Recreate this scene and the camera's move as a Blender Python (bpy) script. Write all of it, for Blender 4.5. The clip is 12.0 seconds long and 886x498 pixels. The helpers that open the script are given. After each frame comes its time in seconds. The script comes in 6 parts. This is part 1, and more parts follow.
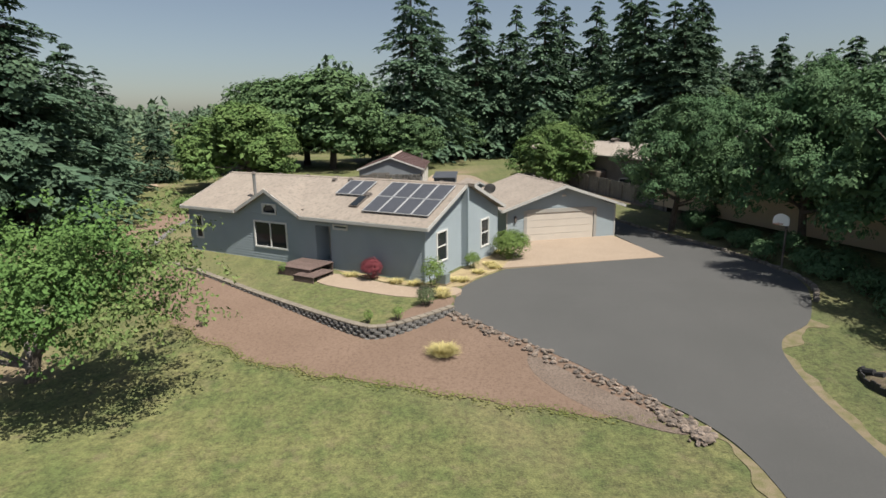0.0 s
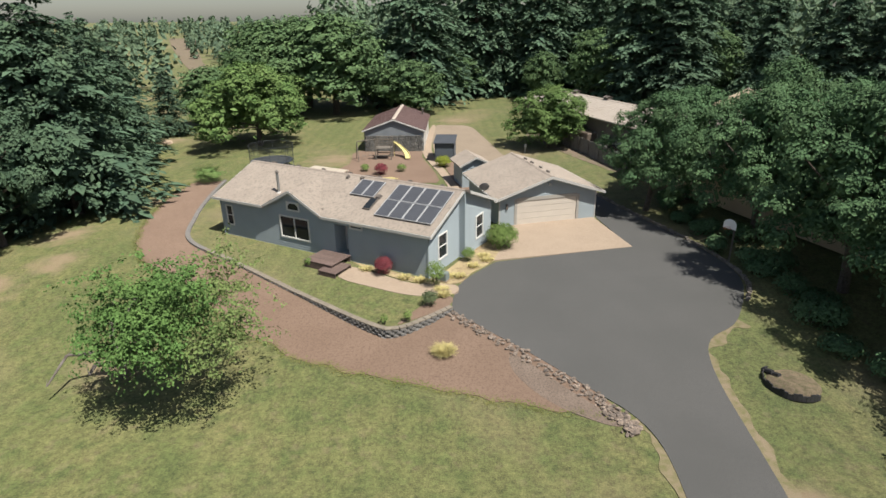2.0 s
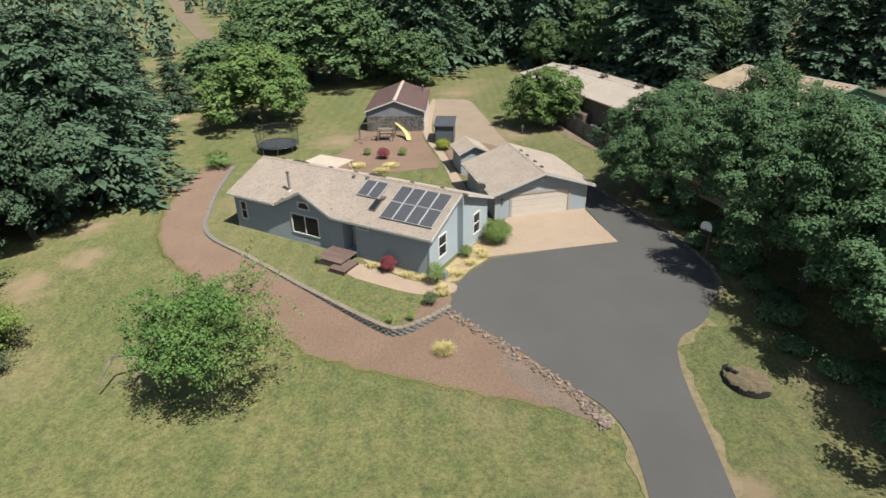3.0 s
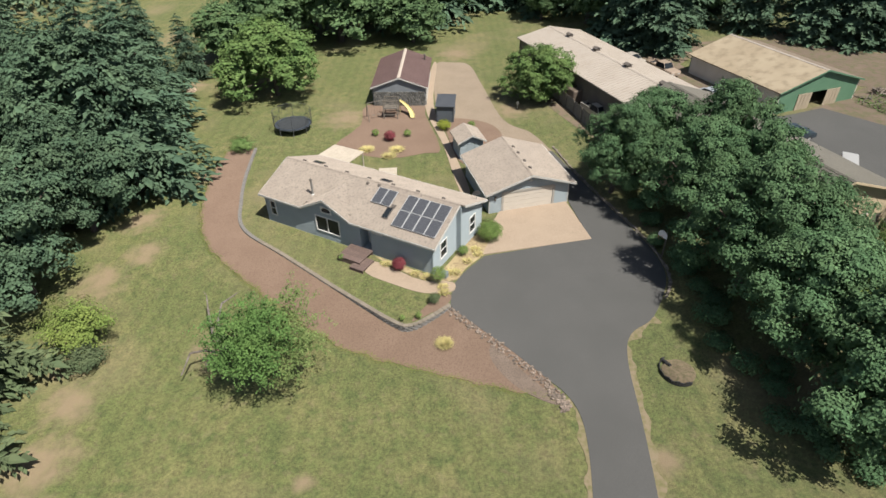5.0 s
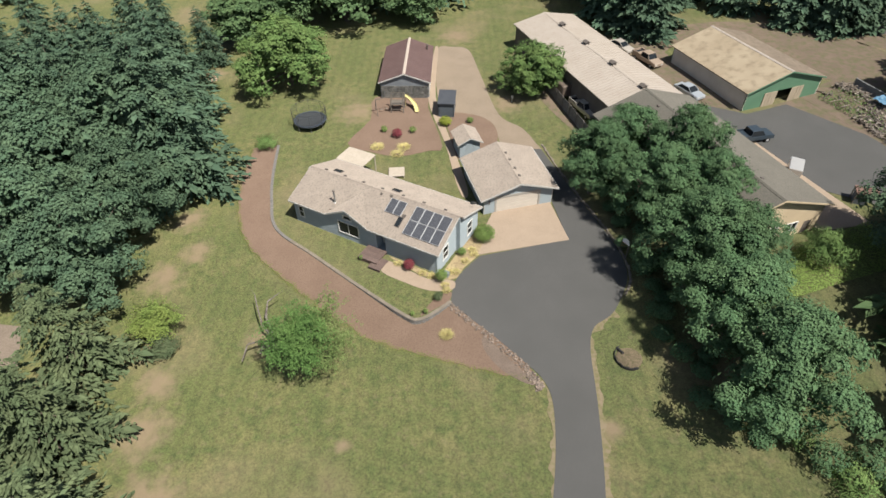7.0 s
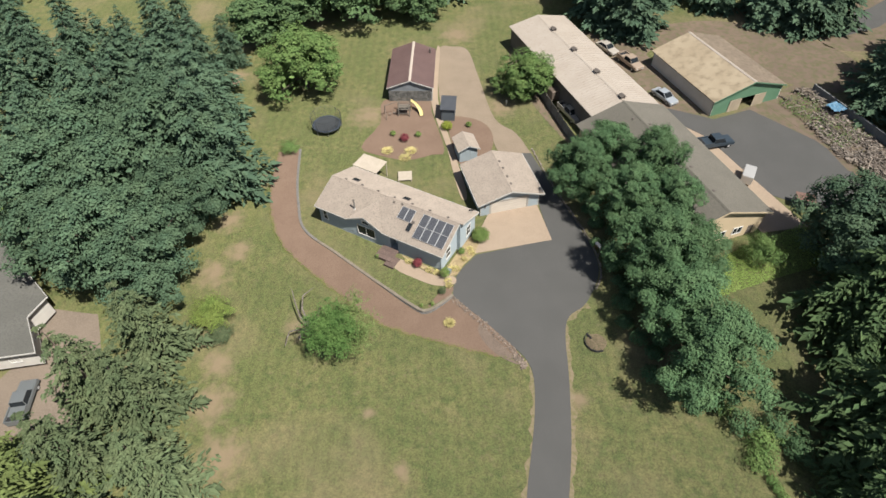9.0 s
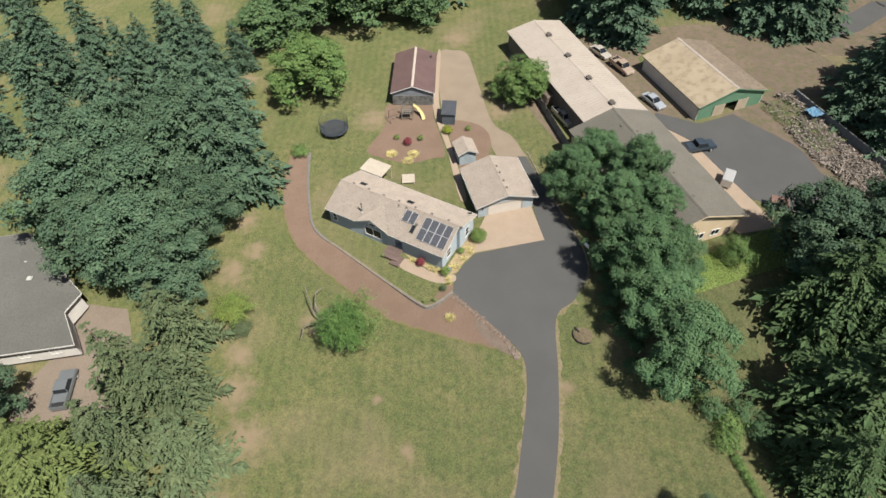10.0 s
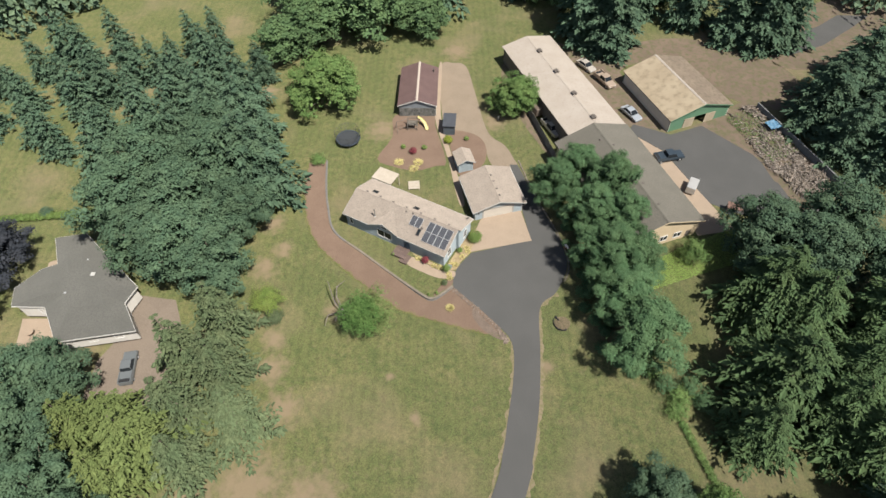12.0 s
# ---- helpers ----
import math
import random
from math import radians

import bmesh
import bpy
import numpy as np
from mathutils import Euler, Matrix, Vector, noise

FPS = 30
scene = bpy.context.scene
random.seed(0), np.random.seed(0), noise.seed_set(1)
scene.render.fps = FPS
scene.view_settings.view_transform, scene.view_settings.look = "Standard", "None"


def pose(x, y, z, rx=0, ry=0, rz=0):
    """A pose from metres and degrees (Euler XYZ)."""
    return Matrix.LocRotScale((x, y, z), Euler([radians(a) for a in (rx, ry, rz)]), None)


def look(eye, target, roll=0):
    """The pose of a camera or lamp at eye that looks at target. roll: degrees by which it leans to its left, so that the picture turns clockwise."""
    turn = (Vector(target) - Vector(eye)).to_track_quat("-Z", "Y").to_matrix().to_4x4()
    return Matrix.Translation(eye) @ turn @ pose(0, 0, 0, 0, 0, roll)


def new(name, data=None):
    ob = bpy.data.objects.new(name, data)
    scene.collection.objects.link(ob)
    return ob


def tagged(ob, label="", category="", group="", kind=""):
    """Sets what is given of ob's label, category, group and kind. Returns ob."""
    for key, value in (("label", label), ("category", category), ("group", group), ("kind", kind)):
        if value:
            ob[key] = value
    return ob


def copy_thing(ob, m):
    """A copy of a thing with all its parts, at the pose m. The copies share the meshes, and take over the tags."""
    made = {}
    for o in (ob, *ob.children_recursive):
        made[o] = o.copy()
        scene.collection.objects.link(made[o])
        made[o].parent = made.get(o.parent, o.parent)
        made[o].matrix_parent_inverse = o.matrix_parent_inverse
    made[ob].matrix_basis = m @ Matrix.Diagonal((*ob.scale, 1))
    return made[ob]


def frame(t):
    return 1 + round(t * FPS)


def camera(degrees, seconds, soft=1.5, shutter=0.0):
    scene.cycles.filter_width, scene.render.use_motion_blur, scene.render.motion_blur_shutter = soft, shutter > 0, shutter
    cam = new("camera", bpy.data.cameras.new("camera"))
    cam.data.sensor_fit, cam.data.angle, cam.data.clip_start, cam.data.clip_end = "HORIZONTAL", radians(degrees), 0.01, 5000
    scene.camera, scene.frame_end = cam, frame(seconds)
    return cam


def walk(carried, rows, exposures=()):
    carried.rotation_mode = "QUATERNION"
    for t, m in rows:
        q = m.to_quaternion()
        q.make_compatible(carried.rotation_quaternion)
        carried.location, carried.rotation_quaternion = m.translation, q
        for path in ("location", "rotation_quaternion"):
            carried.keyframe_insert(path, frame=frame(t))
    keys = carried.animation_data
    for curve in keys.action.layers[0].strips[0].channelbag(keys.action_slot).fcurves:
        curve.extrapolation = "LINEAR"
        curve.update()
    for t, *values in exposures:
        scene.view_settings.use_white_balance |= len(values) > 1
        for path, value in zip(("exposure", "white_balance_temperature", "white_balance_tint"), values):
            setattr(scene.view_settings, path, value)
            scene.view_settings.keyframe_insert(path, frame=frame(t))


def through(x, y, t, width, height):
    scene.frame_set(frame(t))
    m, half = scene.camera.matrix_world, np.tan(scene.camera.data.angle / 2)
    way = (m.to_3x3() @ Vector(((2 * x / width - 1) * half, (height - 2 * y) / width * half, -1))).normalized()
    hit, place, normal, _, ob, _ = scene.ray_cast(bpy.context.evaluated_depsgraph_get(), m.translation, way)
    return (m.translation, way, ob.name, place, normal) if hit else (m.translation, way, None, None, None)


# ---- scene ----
cam = camera(75.8, 12.0, soft=1.6)
METRES, EYE, TILT, LEAN, TURN = 70.0, 8.6, -13.0, 0.7, 0.0
ROWS = [
    (0.0, 0.0, 0.0, 0.0, -0.0, 0.0, -0.0),
    (0.5, -0.0004, -0.02, 0.0166, -0.02, -1.99, 0.01),
    (1.0, -0.0005, -0.0393, 0.036, -0.03, -4.2, 0.03),
    (1.5, -0.0007, -0.058, 0.0579, -0.04, -6.54, 0.04),
    (2.0, -0.0007, -0.0767, 0.0822, -0.04, -8.98, 0.06),
    (2.5, -0.0005, -0.0955, 0.1093, -0.03, -11.51, 0.1),
    (3.0, -0.0001, -0.1142, 0.1395, -0.03, -14.07, 0.15),
    (5.0, -0.0003, -0.1935, 0.2771, 0.03, -23.21, 0.18),
    (5.5, -0.0009, -0.214, 0.3155, 0.01, -25.22, 0.18),
    (6.0, -0.0017, -0.2354, 0.3545, 0.01, -27.06, 0.19),
    (6.5, -0.0022, -0.2573, 0.3943, 0.01, -28.79, 0.19),
    (7.0, -0.0031, -0.2803, 0.4344, 0.01, -30.34, 0.19),
    (9.0, -0.0105, -0.3784, 0.5964, -0.16, -35.32, 0.18),
    (9.5, -0.0112, -0.4038, 0.6361, -0.14, -36.26, 0.2),
    (10.0, -0.0115, -0.4304, 0.6757, -0.14, -37.09, 0.21),
    (10.5, -0.0119, -0.4579, 0.7151, -0.12, -37.81, 0.21),
    (11.0, -0.0124, -0.4873, 0.7536, -0.12, -38.42, 0.21),
    (11.5, -0.0134, -0.518, 0.7924, -0.11, -38.94, 0.2),
    (12.0, -0.0136, -0.5498, 0.8307, -0.09, -39.36, 0.2),
]
walk(cam, [(t, pose(0, 0, EYE, TILT, LEAN, TURN) @ pose(METRES * x, METRES * y, METRES * z, 90 + pitch, roll, yaw)) for t, x, y, z, yaw, pitch, roll in ROWS],
     [(0, 0.49), (3, 0.53), (7, 0.49), (12, 0.49)])

# ---- sky, sun ----
SUN_AZ, SUN_EL = radians(-44), radians(61)   # from +x towards +y; height
world = bpy.data.worlds.new("sky")
scene.world = world
world.use_nodes = True
wn = world.node_tree.nodes
sky = wn.new("ShaderNodeTexSky")
sky.sky_type, sky.sun_disc = "NISHITA", False
sky.sun_elevation, sky.sun_rotation = SUN_EL, radians(90) - SUN_AZ
sky.air_density, sky.dust_density = 1.0, 1.1
haze = wn.new("ShaderNodeHueSaturation")     # a slightly hazy summer sky
haze.inputs["Saturation"].default_value = 0.8
world.node_tree.links.new(sky.outputs[0], haze.inputs["Color"])
world.node_tree.links.new(haze.outputs[0], wn["Background"].inputs[0])
wn["Background"].inputs[1].default_value = 0.061
sun_dir = Vector((math.cos(SUN_AZ) * math.cos(SUN_EL), math.sin(SUN_AZ) * math.cos(SUN_EL), math.sin(SUN_EL)))
sun = new("sun", bpy.data.lights.new("sun", "SUN"))
sun.data.energy, sun.data.angle, sun.data.color = 5.0, radians(0.53), (1.0, 0.96, 0.885)
sun.matrix_world = look(sun_dir * 150, (0, 0, 0))


# ---- materials ----
def mat(name, colour, colour2=None, colour3=None, size=1.0, size2=8.0, rough=0.8, bump=0.0, bump_size=40.0, metal=0.0,
        mix3=0.55, per_object=0.0, per_island=0.0, spec=0.5, sheen=0.0):
    """A surface with a base colour, broad patches of a second and small flecks of a third; sizes are noise scales per metre."""
    m = bpy.data.materials.new(name)
    m.use_nodes = True
    nt = m.node_tree
    bsdf = nt.nodes["Principled BSDF"]
    bsdf.inputs["Roughness"].default_value = rough
    bsdf.inputs["Metallic"].default_value = metal
    bsdf.inputs["Specular IOR Level"].default_value = spec
    bsdf.inputs["Diffuse Roughness"].default_value = 1.0 if rough > 0.85 else 0.3
    geo = nt.nodes.new("ShaderNodeNewGeometry")

    def noise_tex(scale, detail=4.0):
        n = nt.nodes.new("ShaderNodeTexNoise")
        n.inputs["Scale"].default_value, n.inputs["Detail"].default_value = scale, detail
        nt.links.new(geo.outputs["Position"], n.inputs["Vector"])
        return n

    def mixed(fac, a, b):
        x = nt.nodes.new("ShaderNodeMix")
        x.data_type = "RGBA"
        nt.links.new(fac, x.inputs[0])
        for socket, value in ((x.inputs[6], a), (x.inputs[7], b)):
            if isinstance(value, tuple):
                socket.default_value = (*value, 1)
            else:
                nt.links.new(value, socket)
        return x.outputs[2]

    def ramp(source, lo, hi):
        r = nt.nodes.new("ShaderNodeMapRange")
        r.inputs[1].default_value, r.inputs[2].default_value = lo, hi
        nt.links.new(source, r.inputs[0])
        return r.outputs[0]

    out = colour
    if colour2:
        out = mixed(ramp(noise_tex(size).outputs["Fac"], 0.36, 0.64), colour, colour2)
    if colour3:
        out = mixed(ramp(noise_tex(size2, 6.0).outputs["Fac"], mix3 - 0.12, mix3 + 0.12), out, colour3)
    for amount, node, socket in ((per_object, "ShaderNodeObjectInfo", "Random"), (per_island, "ShaderNodeNewGeometry", "Random Per Island")):
        if amount:
            info = nt.nodes.new(node)
            hsv = nt.nodes.new("ShaderNodeHueSaturation")
            r = nt.nodes.new("ShaderNodeMapRange")
            r.inputs[3].default_value, r.inputs[4].default_value = 1 - amount, 1 + amount
            nt.links.new(info.outputs[socket], r.inputs[0])
            nt.links.new(r.outputs[0], hsv.inputs["Value"])
            if isinstance(out, tuple):
                hsv.inputs["Color"].default_value = (*out, 1)
            else:
                nt.links.new(out, hsv.inputs["Color"])
            out = hsv.outputs[0]
    if isinstance(out, tuple):
        bsdf.inputs["Base Color"].default_value = (*out, 1)
    else:
        nt.links.new(out, bsdf.inputs["Base Color"])
    if bump:
        b = nt.nodes.new("ShaderNodeBump")
        b.inputs["Strength"].default_value, b.inputs["Distance"].default_value = bump, 0.05
        nt.links.new(noise_tex(bump_size, 8.0).outputs["Fac"], b.inputs["Height"])
        nt.links.new(b.outputs[0], bsdf.inputs["Normal"])
    return m


def leaf_mat(name, colour, colour2, spread=0.28, through=0.08):
    """Leaves: a colour that varies from leaf to leaf and tree to tree, and lets some light through."""
    m = mat(name, colour, colour2, size=0.5, rough=0.8, per_island=spread, per_object=0.12, spec=0.12)
    nt = m.node_tree
    bsdf = nt.nodes["Principled BSDF"]
    tr = nt.nodes.new("ShaderNodeBsdfTranslucent")
    add = nt.nodes.new("ShaderNodeMixShader")
    add.inputs[0].default_value = through
    nt.links.new(bsdf.inputs["Base Color"].links[0].from_socket, tr.inputs[0])
    nt.links.new(bsdf.outputs[0], add.inputs[1])
    nt.links.new(tr.outputs[0], add.inputs[2])
    nt.links.new(add.outputs[0], nt.nodes["Material Output"].inputs[0])
    return m


GRASS = mat("mown_grass", (0.099, 0.111, 0.037), (0.134, 0.130, 0.050), (0.080, 0.098, 0.031), size=0.16, size2=1.1, rough=0.9, bump=0.9, bump_size=14)


def lawn_marks(m, spots, stripes=0.05):
    """Mowing stripes, fine blades and worn earth spots (x, y, radius) on the lawn."""
    nt = m.node_tree
    bsdf = nt.nodes["Principled BSDF"]
    geo = nt.nodes.new("ShaderNodeNewGeometry")
    colour = bsdf.inputs["Base Color"].links[0].from_socket

    def math_node(op, a, b=0.0, c=0.0):
        n = nt.nodes.new("ShaderNodeMath")
        n.operation = op
        for i, value in enumerate((a, b, c)):
            if isinstance(value, (int, float)):
                n.inputs[i].default_value = value
            else:
                nt.links.new(value, n.inputs[i])
        return n.outputs[0]

    def noise_at(scale, detail=3.0):
        n = nt.nodes.new("ShaderNodeTexNoise")
        n.inputs["Scale"].default_value, n.inputs["Detail"].default_value = scale, detail
        nt.links.new(geo.outputs["Position"], n.inputs["Vector"])
        return n.outputs["Fac"]

    xyz = nt.nodes.new("ShaderNodeSeparateXYZ")
    nt.links.new(geo.outputs["Position"], xyz.inputs[0])
    wob = math_node("MULTIPLY", noise_at(0.05), 5.0)
    wave = math_node("SINE", math_node("MULTIPLY_ADD", xyz.outputs[0], 4.4, wob))
    fine = noise_at(5.0, 8.0)
    value = math_node("ADD", math_node("MULTIPLY_ADD", wave, stripes, 1.0), math_node("ADD", math_node("MULTIPLY_ADD", fine, 1.7, -0.85), math_node("MULTIPLY_ADD", noise_at(14.0, 5.0), 1.7, -0.85)))
    hsv = nt.nodes.new("ShaderNodeHueSaturation")
    nt.links.new(value, hsv.inputs["Value"])
    nt.links.new(colour, hsv.inputs["Color"])
    out = hsv.outputs[0]
    fac = None
    rough = math_node("MULTIPLY_ADD", noise_at(0.9, 5.0), 1.6, -0.8)
    for x, y, r in spots:
        dx, dy = math_node("SUBTRACT", xyz.outputs[0], x), math_node("SUBTRACT", xyz.outputs[1], y)
        d = math_node("SQRT", math_node("ADD", math_node("MULTIPLY", dx, dx), math_node("MULTIPLY", dy, dy)))
        f = math_node("ADD", math_node("MULTIPLY_ADD", d, -1.0 / r, 1.15), rough)
        fac = f if fac is None else math_node("MAXIMUM", fac, f)
    ramp = nt.nodes.new("ShaderNodeMapRange")
    broad = nt.nodes.new("ShaderNodeMapRange")
    broad.inputs[1].default_value, broad.inputs[2].default_value, broad.inputs[4].default_value = 0.48, 0.72, 0.6
    nt.links.new(noise_at(0.085, 5.0), broad.inputs[0])
    fac = math_node("MAXIMUM", fac, broad.outputs[0])
    straw = nt.nodes.new("ShaderNodeMapRange")
    straw.inputs[1].default_value, straw.inputs[2].default_value, straw.inputs[4].default_value = 0.54, 0.70, 0.3
    nt.links.new(noise_at(1.7, 7.0), straw.inputs[0])
    fac = math_node("MAXIMUM", fac, straw.outputs[0])
    ramp.inputs[1].default_value, ramp.inputs[2].default_value, ramp.inputs[4].default_value = 0.05, 0.95, 0.8
    nt.links.new(fac, ramp.inputs[0])
    mix = nt.nodes.new("ShaderNodeMix")
    mix.data_type = "RGBA"
    nt.links.new(ramp.outputs[0], mix.inputs[0])
    nt.links.new(out, mix.inputs[6])
    mix.inputs[7].default_value = (0.232, 0.170, 0.110, 1)
    nt.links.new(mix.outputs[2], bsdf.inputs["Base Color"])


lawn_marks(GRASS, [(-17.8, 21.6, 2.3), (-26.2, 12, 3.0), (-23.5, 6, 3.4), (-26.5, 17, 2.4), (-26, -4, 6), (-18, -6, 5), (-33, -6, 5), (-30.3, 29.5, 2.6), (-30.2, 38.5, 2.4), (-8.8, 10.9, 0.8), (-37.6, 74.5, 2.6), (13.7, 12, 1.5),
                   (-26.5, 94, 4), (2, 88, 4), (9, 64, 3.5), (-5, 4.6, 1.2), (40, 30, 3), (-28, 21, 2.5), (-27.5, 33, 2.0), (-26.5, 47, 2.0), (-13, 62, 3.5), (58, 88, 8), (72, 80, 8), (-22, 41, 1.6), (30, 22, 2.5)])
ASPHALT = mat("asphalt", (0.075, 0.074, 0.070), (0.086, 0.084, 0.080), (0.066, 0.065, 0.063), size=0.25, size2=30, rough=0.85, bump=0.3, bump_size=90)
CONCRETE = mat("concrete", (0.315, 0.243, 0.178), (0.280, 0.215, 0.157), (0.34, 0.265, 0.197), size=0.6, size2=9, rough=0.85, bump=0.15, bump_size=60)
MULCH = mat("bark_mulch", (0.176, 0.118, 0.084), (0.200, 0.136, 0.098), (0.142, 0.094, 0.066), size=0.35, size2=9, rough=0.95, bump=0.45, bump_size=22)
GRAVEL = mat("gravel", (0.235, 0.185, 0.135), (0.20, 0.157, 0.112), (0.27, 0.215, 0.16), size=0.3, size2=14, rough=0.95, bump=0.5, bump_size=40)
BLUE = mat("blue_grey_paint", (0.322, 0.370, 0.394), (0.304, 0.350, 0.372), size=0.8, rough=0.6, bump=0.1, bump_size=30)
TRIM = mat("pale_trim_paint", (0.46, 0.45, 0.42), (0.42, 0.41, 0.385), size=2, rough=0.55)
WHITE = mat("white_paint", (0.58, 0.565, 0.53), (0.54, 0.525, 0.49), size=1.5, rough=0.5)
VINYL = mat("white_vinyl", (0.66, 0.65, 0.62), (0.62, 0.61, 0.58), size=2, rough=0.45)
SHINGLE = mat("tan_shingles", (0.325, 0.275, 0.228), (0.29, 0.244, 0.203), (0.215, 0.182, 0.153), size=0.7, size2=4.6, mix3=0.6, rough=0.9, bump=0.5, bump_size=25)


def shingle_rows(m, rows_per_metre=18.0, amount=0.05):
    """Faint rows across a sloping roof, one to each course of shingles."""
    nt = m.node_tree
    bsdf = nt.nodes["Principled BSDF"]
    geo = nt.nodes.new("ShaderNodeNewGeometry")
    xyz = nt.nodes.new("ShaderNodeSeparateXYZ")
    nt.links.new(geo.outputs["Position"], xyz.inputs[0])
    steps = []
    for op, value in (("MULTIPLY", rows_per_metre), ("FRACT", 0.0), ("MULTIPLY_ADD", amount * 2)):
        n = nt.nodes.new("ShaderNodeMath")
        n.operation = op
        nt.links.new(steps[-1] if steps else xyz.outputs[2], n.inputs[0])
        n.inputs[1].default_value = value
        n.inputs[2].default_value = 1 - amount
        steps.append(n.outputs[0])
    hsv = nt.nodes.new("ShaderNodeHueSaturation")
    nt.links.new(steps[-1], hsv.inputs["Value"])
    nt.links.new(bsdf.inputs["Base Color"].links[0].from_socket, hsv.inputs["Color"])
    nt.links.new(hsv.outputs[0], bsdf.inputs["Base Color"])


shingle_rows(SHINGLE)
REDMETAL = mat("maroon_metal_roof", (0.125, 0.080, 0.074), (0.145, 0.094, 0.086), size=0.6, rough=0.5)
GREYBROWN = mat("brown_shingles", (0.132, 0.122, 0.100), (0.15, 0.138, 0.114), (0.112, 0.104, 0.087), size=0.4, size2=6, rough=0.9, bump=0.3)
PALEROOF = mat("pale_metal_roof", (0.40, 0.35, 0.30), (0.37, 0.32, 0.27), (0.32, 0.27, 0.22), size=0.4, size2=2.5, rough=0.55, mix3=0.66)
MOSSROOF = mat("mossy_pale_roof", (0.36, 0.295, 0.205), (0.31, 0.248, 0.168), (0.235, 0.185, 0.122), size=0.3, size2=0.9, rough=0.8, mix3=0.6)
CREAM = mat("cream_paint", (0.54, 0.43, 0.29), (0.50, 0.395, 0.265), size=0.6, rough=0.7)
GREEN = mat("green_metal", (0.115, 0.22, 0.14), (0.10, 0.20, 0.125), size=0.5, rough=0.5)
DARK = mat("dark_void", (0.02, 0.02, 0.022), rough=0.9)
GLASS = mat("window_glass", (0.02, 0.024, 0.028), rough=0.04, spec=0.25)
SOLAR = mat("solar_cells", (0.062, 0.065, 0.074), (0.07, 0.073, 0.083), size=1.5, rough=0.35, spec=0.5)
ALU = mat("aluminium", (0.44, 0.44, 0.44), (0.40, 0.40, 0.40), size=3, rough=0.45, metal=0.2)
BARK = mat("bark", (0.115, 0.090, 0.070), (0.15, 0.12, 0.095), (0.07, 0.055, 0.042), size=1.5, size2=9, rough=0.95, bump=0.8, bump_size=12)
LEAF_MAPLE = leaf_mat("maple_leaves", (0.082, 0.152, 0.072), (0.112, 0.185, 0.086))
LEAF_GROVE = leaf_mat("grove_leaves", (0.072, 0.122, 0.074), (0.098, 0.150, 0.086))
LEAF_FIR = leaf_mat("fir_needles", (0.072, 0.122, 0.078), (0.098, 0.150, 0.090))
LEAF_BRIGHT = leaf_mat("bright_leaves", (0.112, 0.188, 0.060), (0.148, 0.218, 0.072))
LEAF_CEDAR = leaf_mat("cedar_sprays", (0.092, 0.126, 0.064), (0.122, 0.150, 0.076))


# ---- building helpers ----
def box(bm, x0, x1, y0, y1, z0, z1, m=None):
    vs = [bm.verts.new((x, y, z)) for z in (z0, z1) for x, y in ((x0, y0), (x1, y0), (x1, y1), (x0, y1))]
    for f in ((3, 2, 1, 0), (4, 5, 6, 7), (0, 1, 5, 4), (1, 2, 6, 5), (2, 3, 7, 6), (3, 0, 4, 7)):
        bm.faces.new([vs[i] for i in f])
    if m:
        bmesh.ops.transform(bm, matrix=m, verts=vs)
    return vs


def prism(bm, outline, depth):
    """A closed prism: a flat outline of points, moved along depth."""
    a = [bm.verts.new(p) for p in outline]
    b = [bm.verts.new(Vector(p) + Vector(depth)) for p in outline]
    bm.faces.new(a)
    bm.faces.new(b[::-1])
    for i in range(len(a)):
        j = (i + 1) % len(a)
        bm.faces.new((a[j], a[i], b[i], b[j]))
    return a + b


def tube(bm, p, q, r0, r1=None, n=8):
    """A tapered round bar from p to q."""
    p, q = Vector(p), Vector(q)
    r1 = r0 if r1 is None else r1
    turn = (q - p).to_track_quat("Z", "Y")
    rings = []
    for c, r in ((p, r0), (q, r1)):
        rings.append([bm.verts.new(c + turn @ Vector((r * math.cos(2 * math.pi * i / n), r * math.sin(2 * math.pi * i / n), 0))) for i in range(n)])
    for i in range(n):
        j = (i + 1) % n
        bm.faces.new((rings[0][i], rings[0][j], rings[1][j], rings[1][i]))
    bm.faces.new(rings[0][::-1])
    bm.faces.new(rings[1])


def data_of(name, bm, material, fix=True):
    if fix:
        bmesh.ops.recalc_face_normals(bm, faces=bm.faces)
    me = bpy.data.meshes.new(name)
    bm.to_mesh(me)
    bm.free()
    me.materials.append(material)
    return me


def part(name, bm, material, parent, label="", m=None):
    ob = new(name, data_of(name, bm, material) if isinstance(bm, bmesh.types.BMesh) else bm)
    ob.parent = parent
    if m:
        ob.matrix_basis = m
    return tagged(ob, label)


def thing(name, m, label, category, group=""):
    ob = new(name)
    ob.empty_display_size = 0.3
    ob.matrix_basis = m
    return tagged(ob, label, category, group)


def lone(name, bm, material, label, category="", group="", kind="", m=None):
    ob = new(name, data_of(name, bm, material))
    if m:
        ob.matrix_basis = m
    return tagged(ob, label, category, group, kind)


# ---- terrain ----
def smooth(a, b, v):
    t = min(1.0, max(0.0, (v - a) / (b - a)))
    return t * t * (3 - 2 * t)


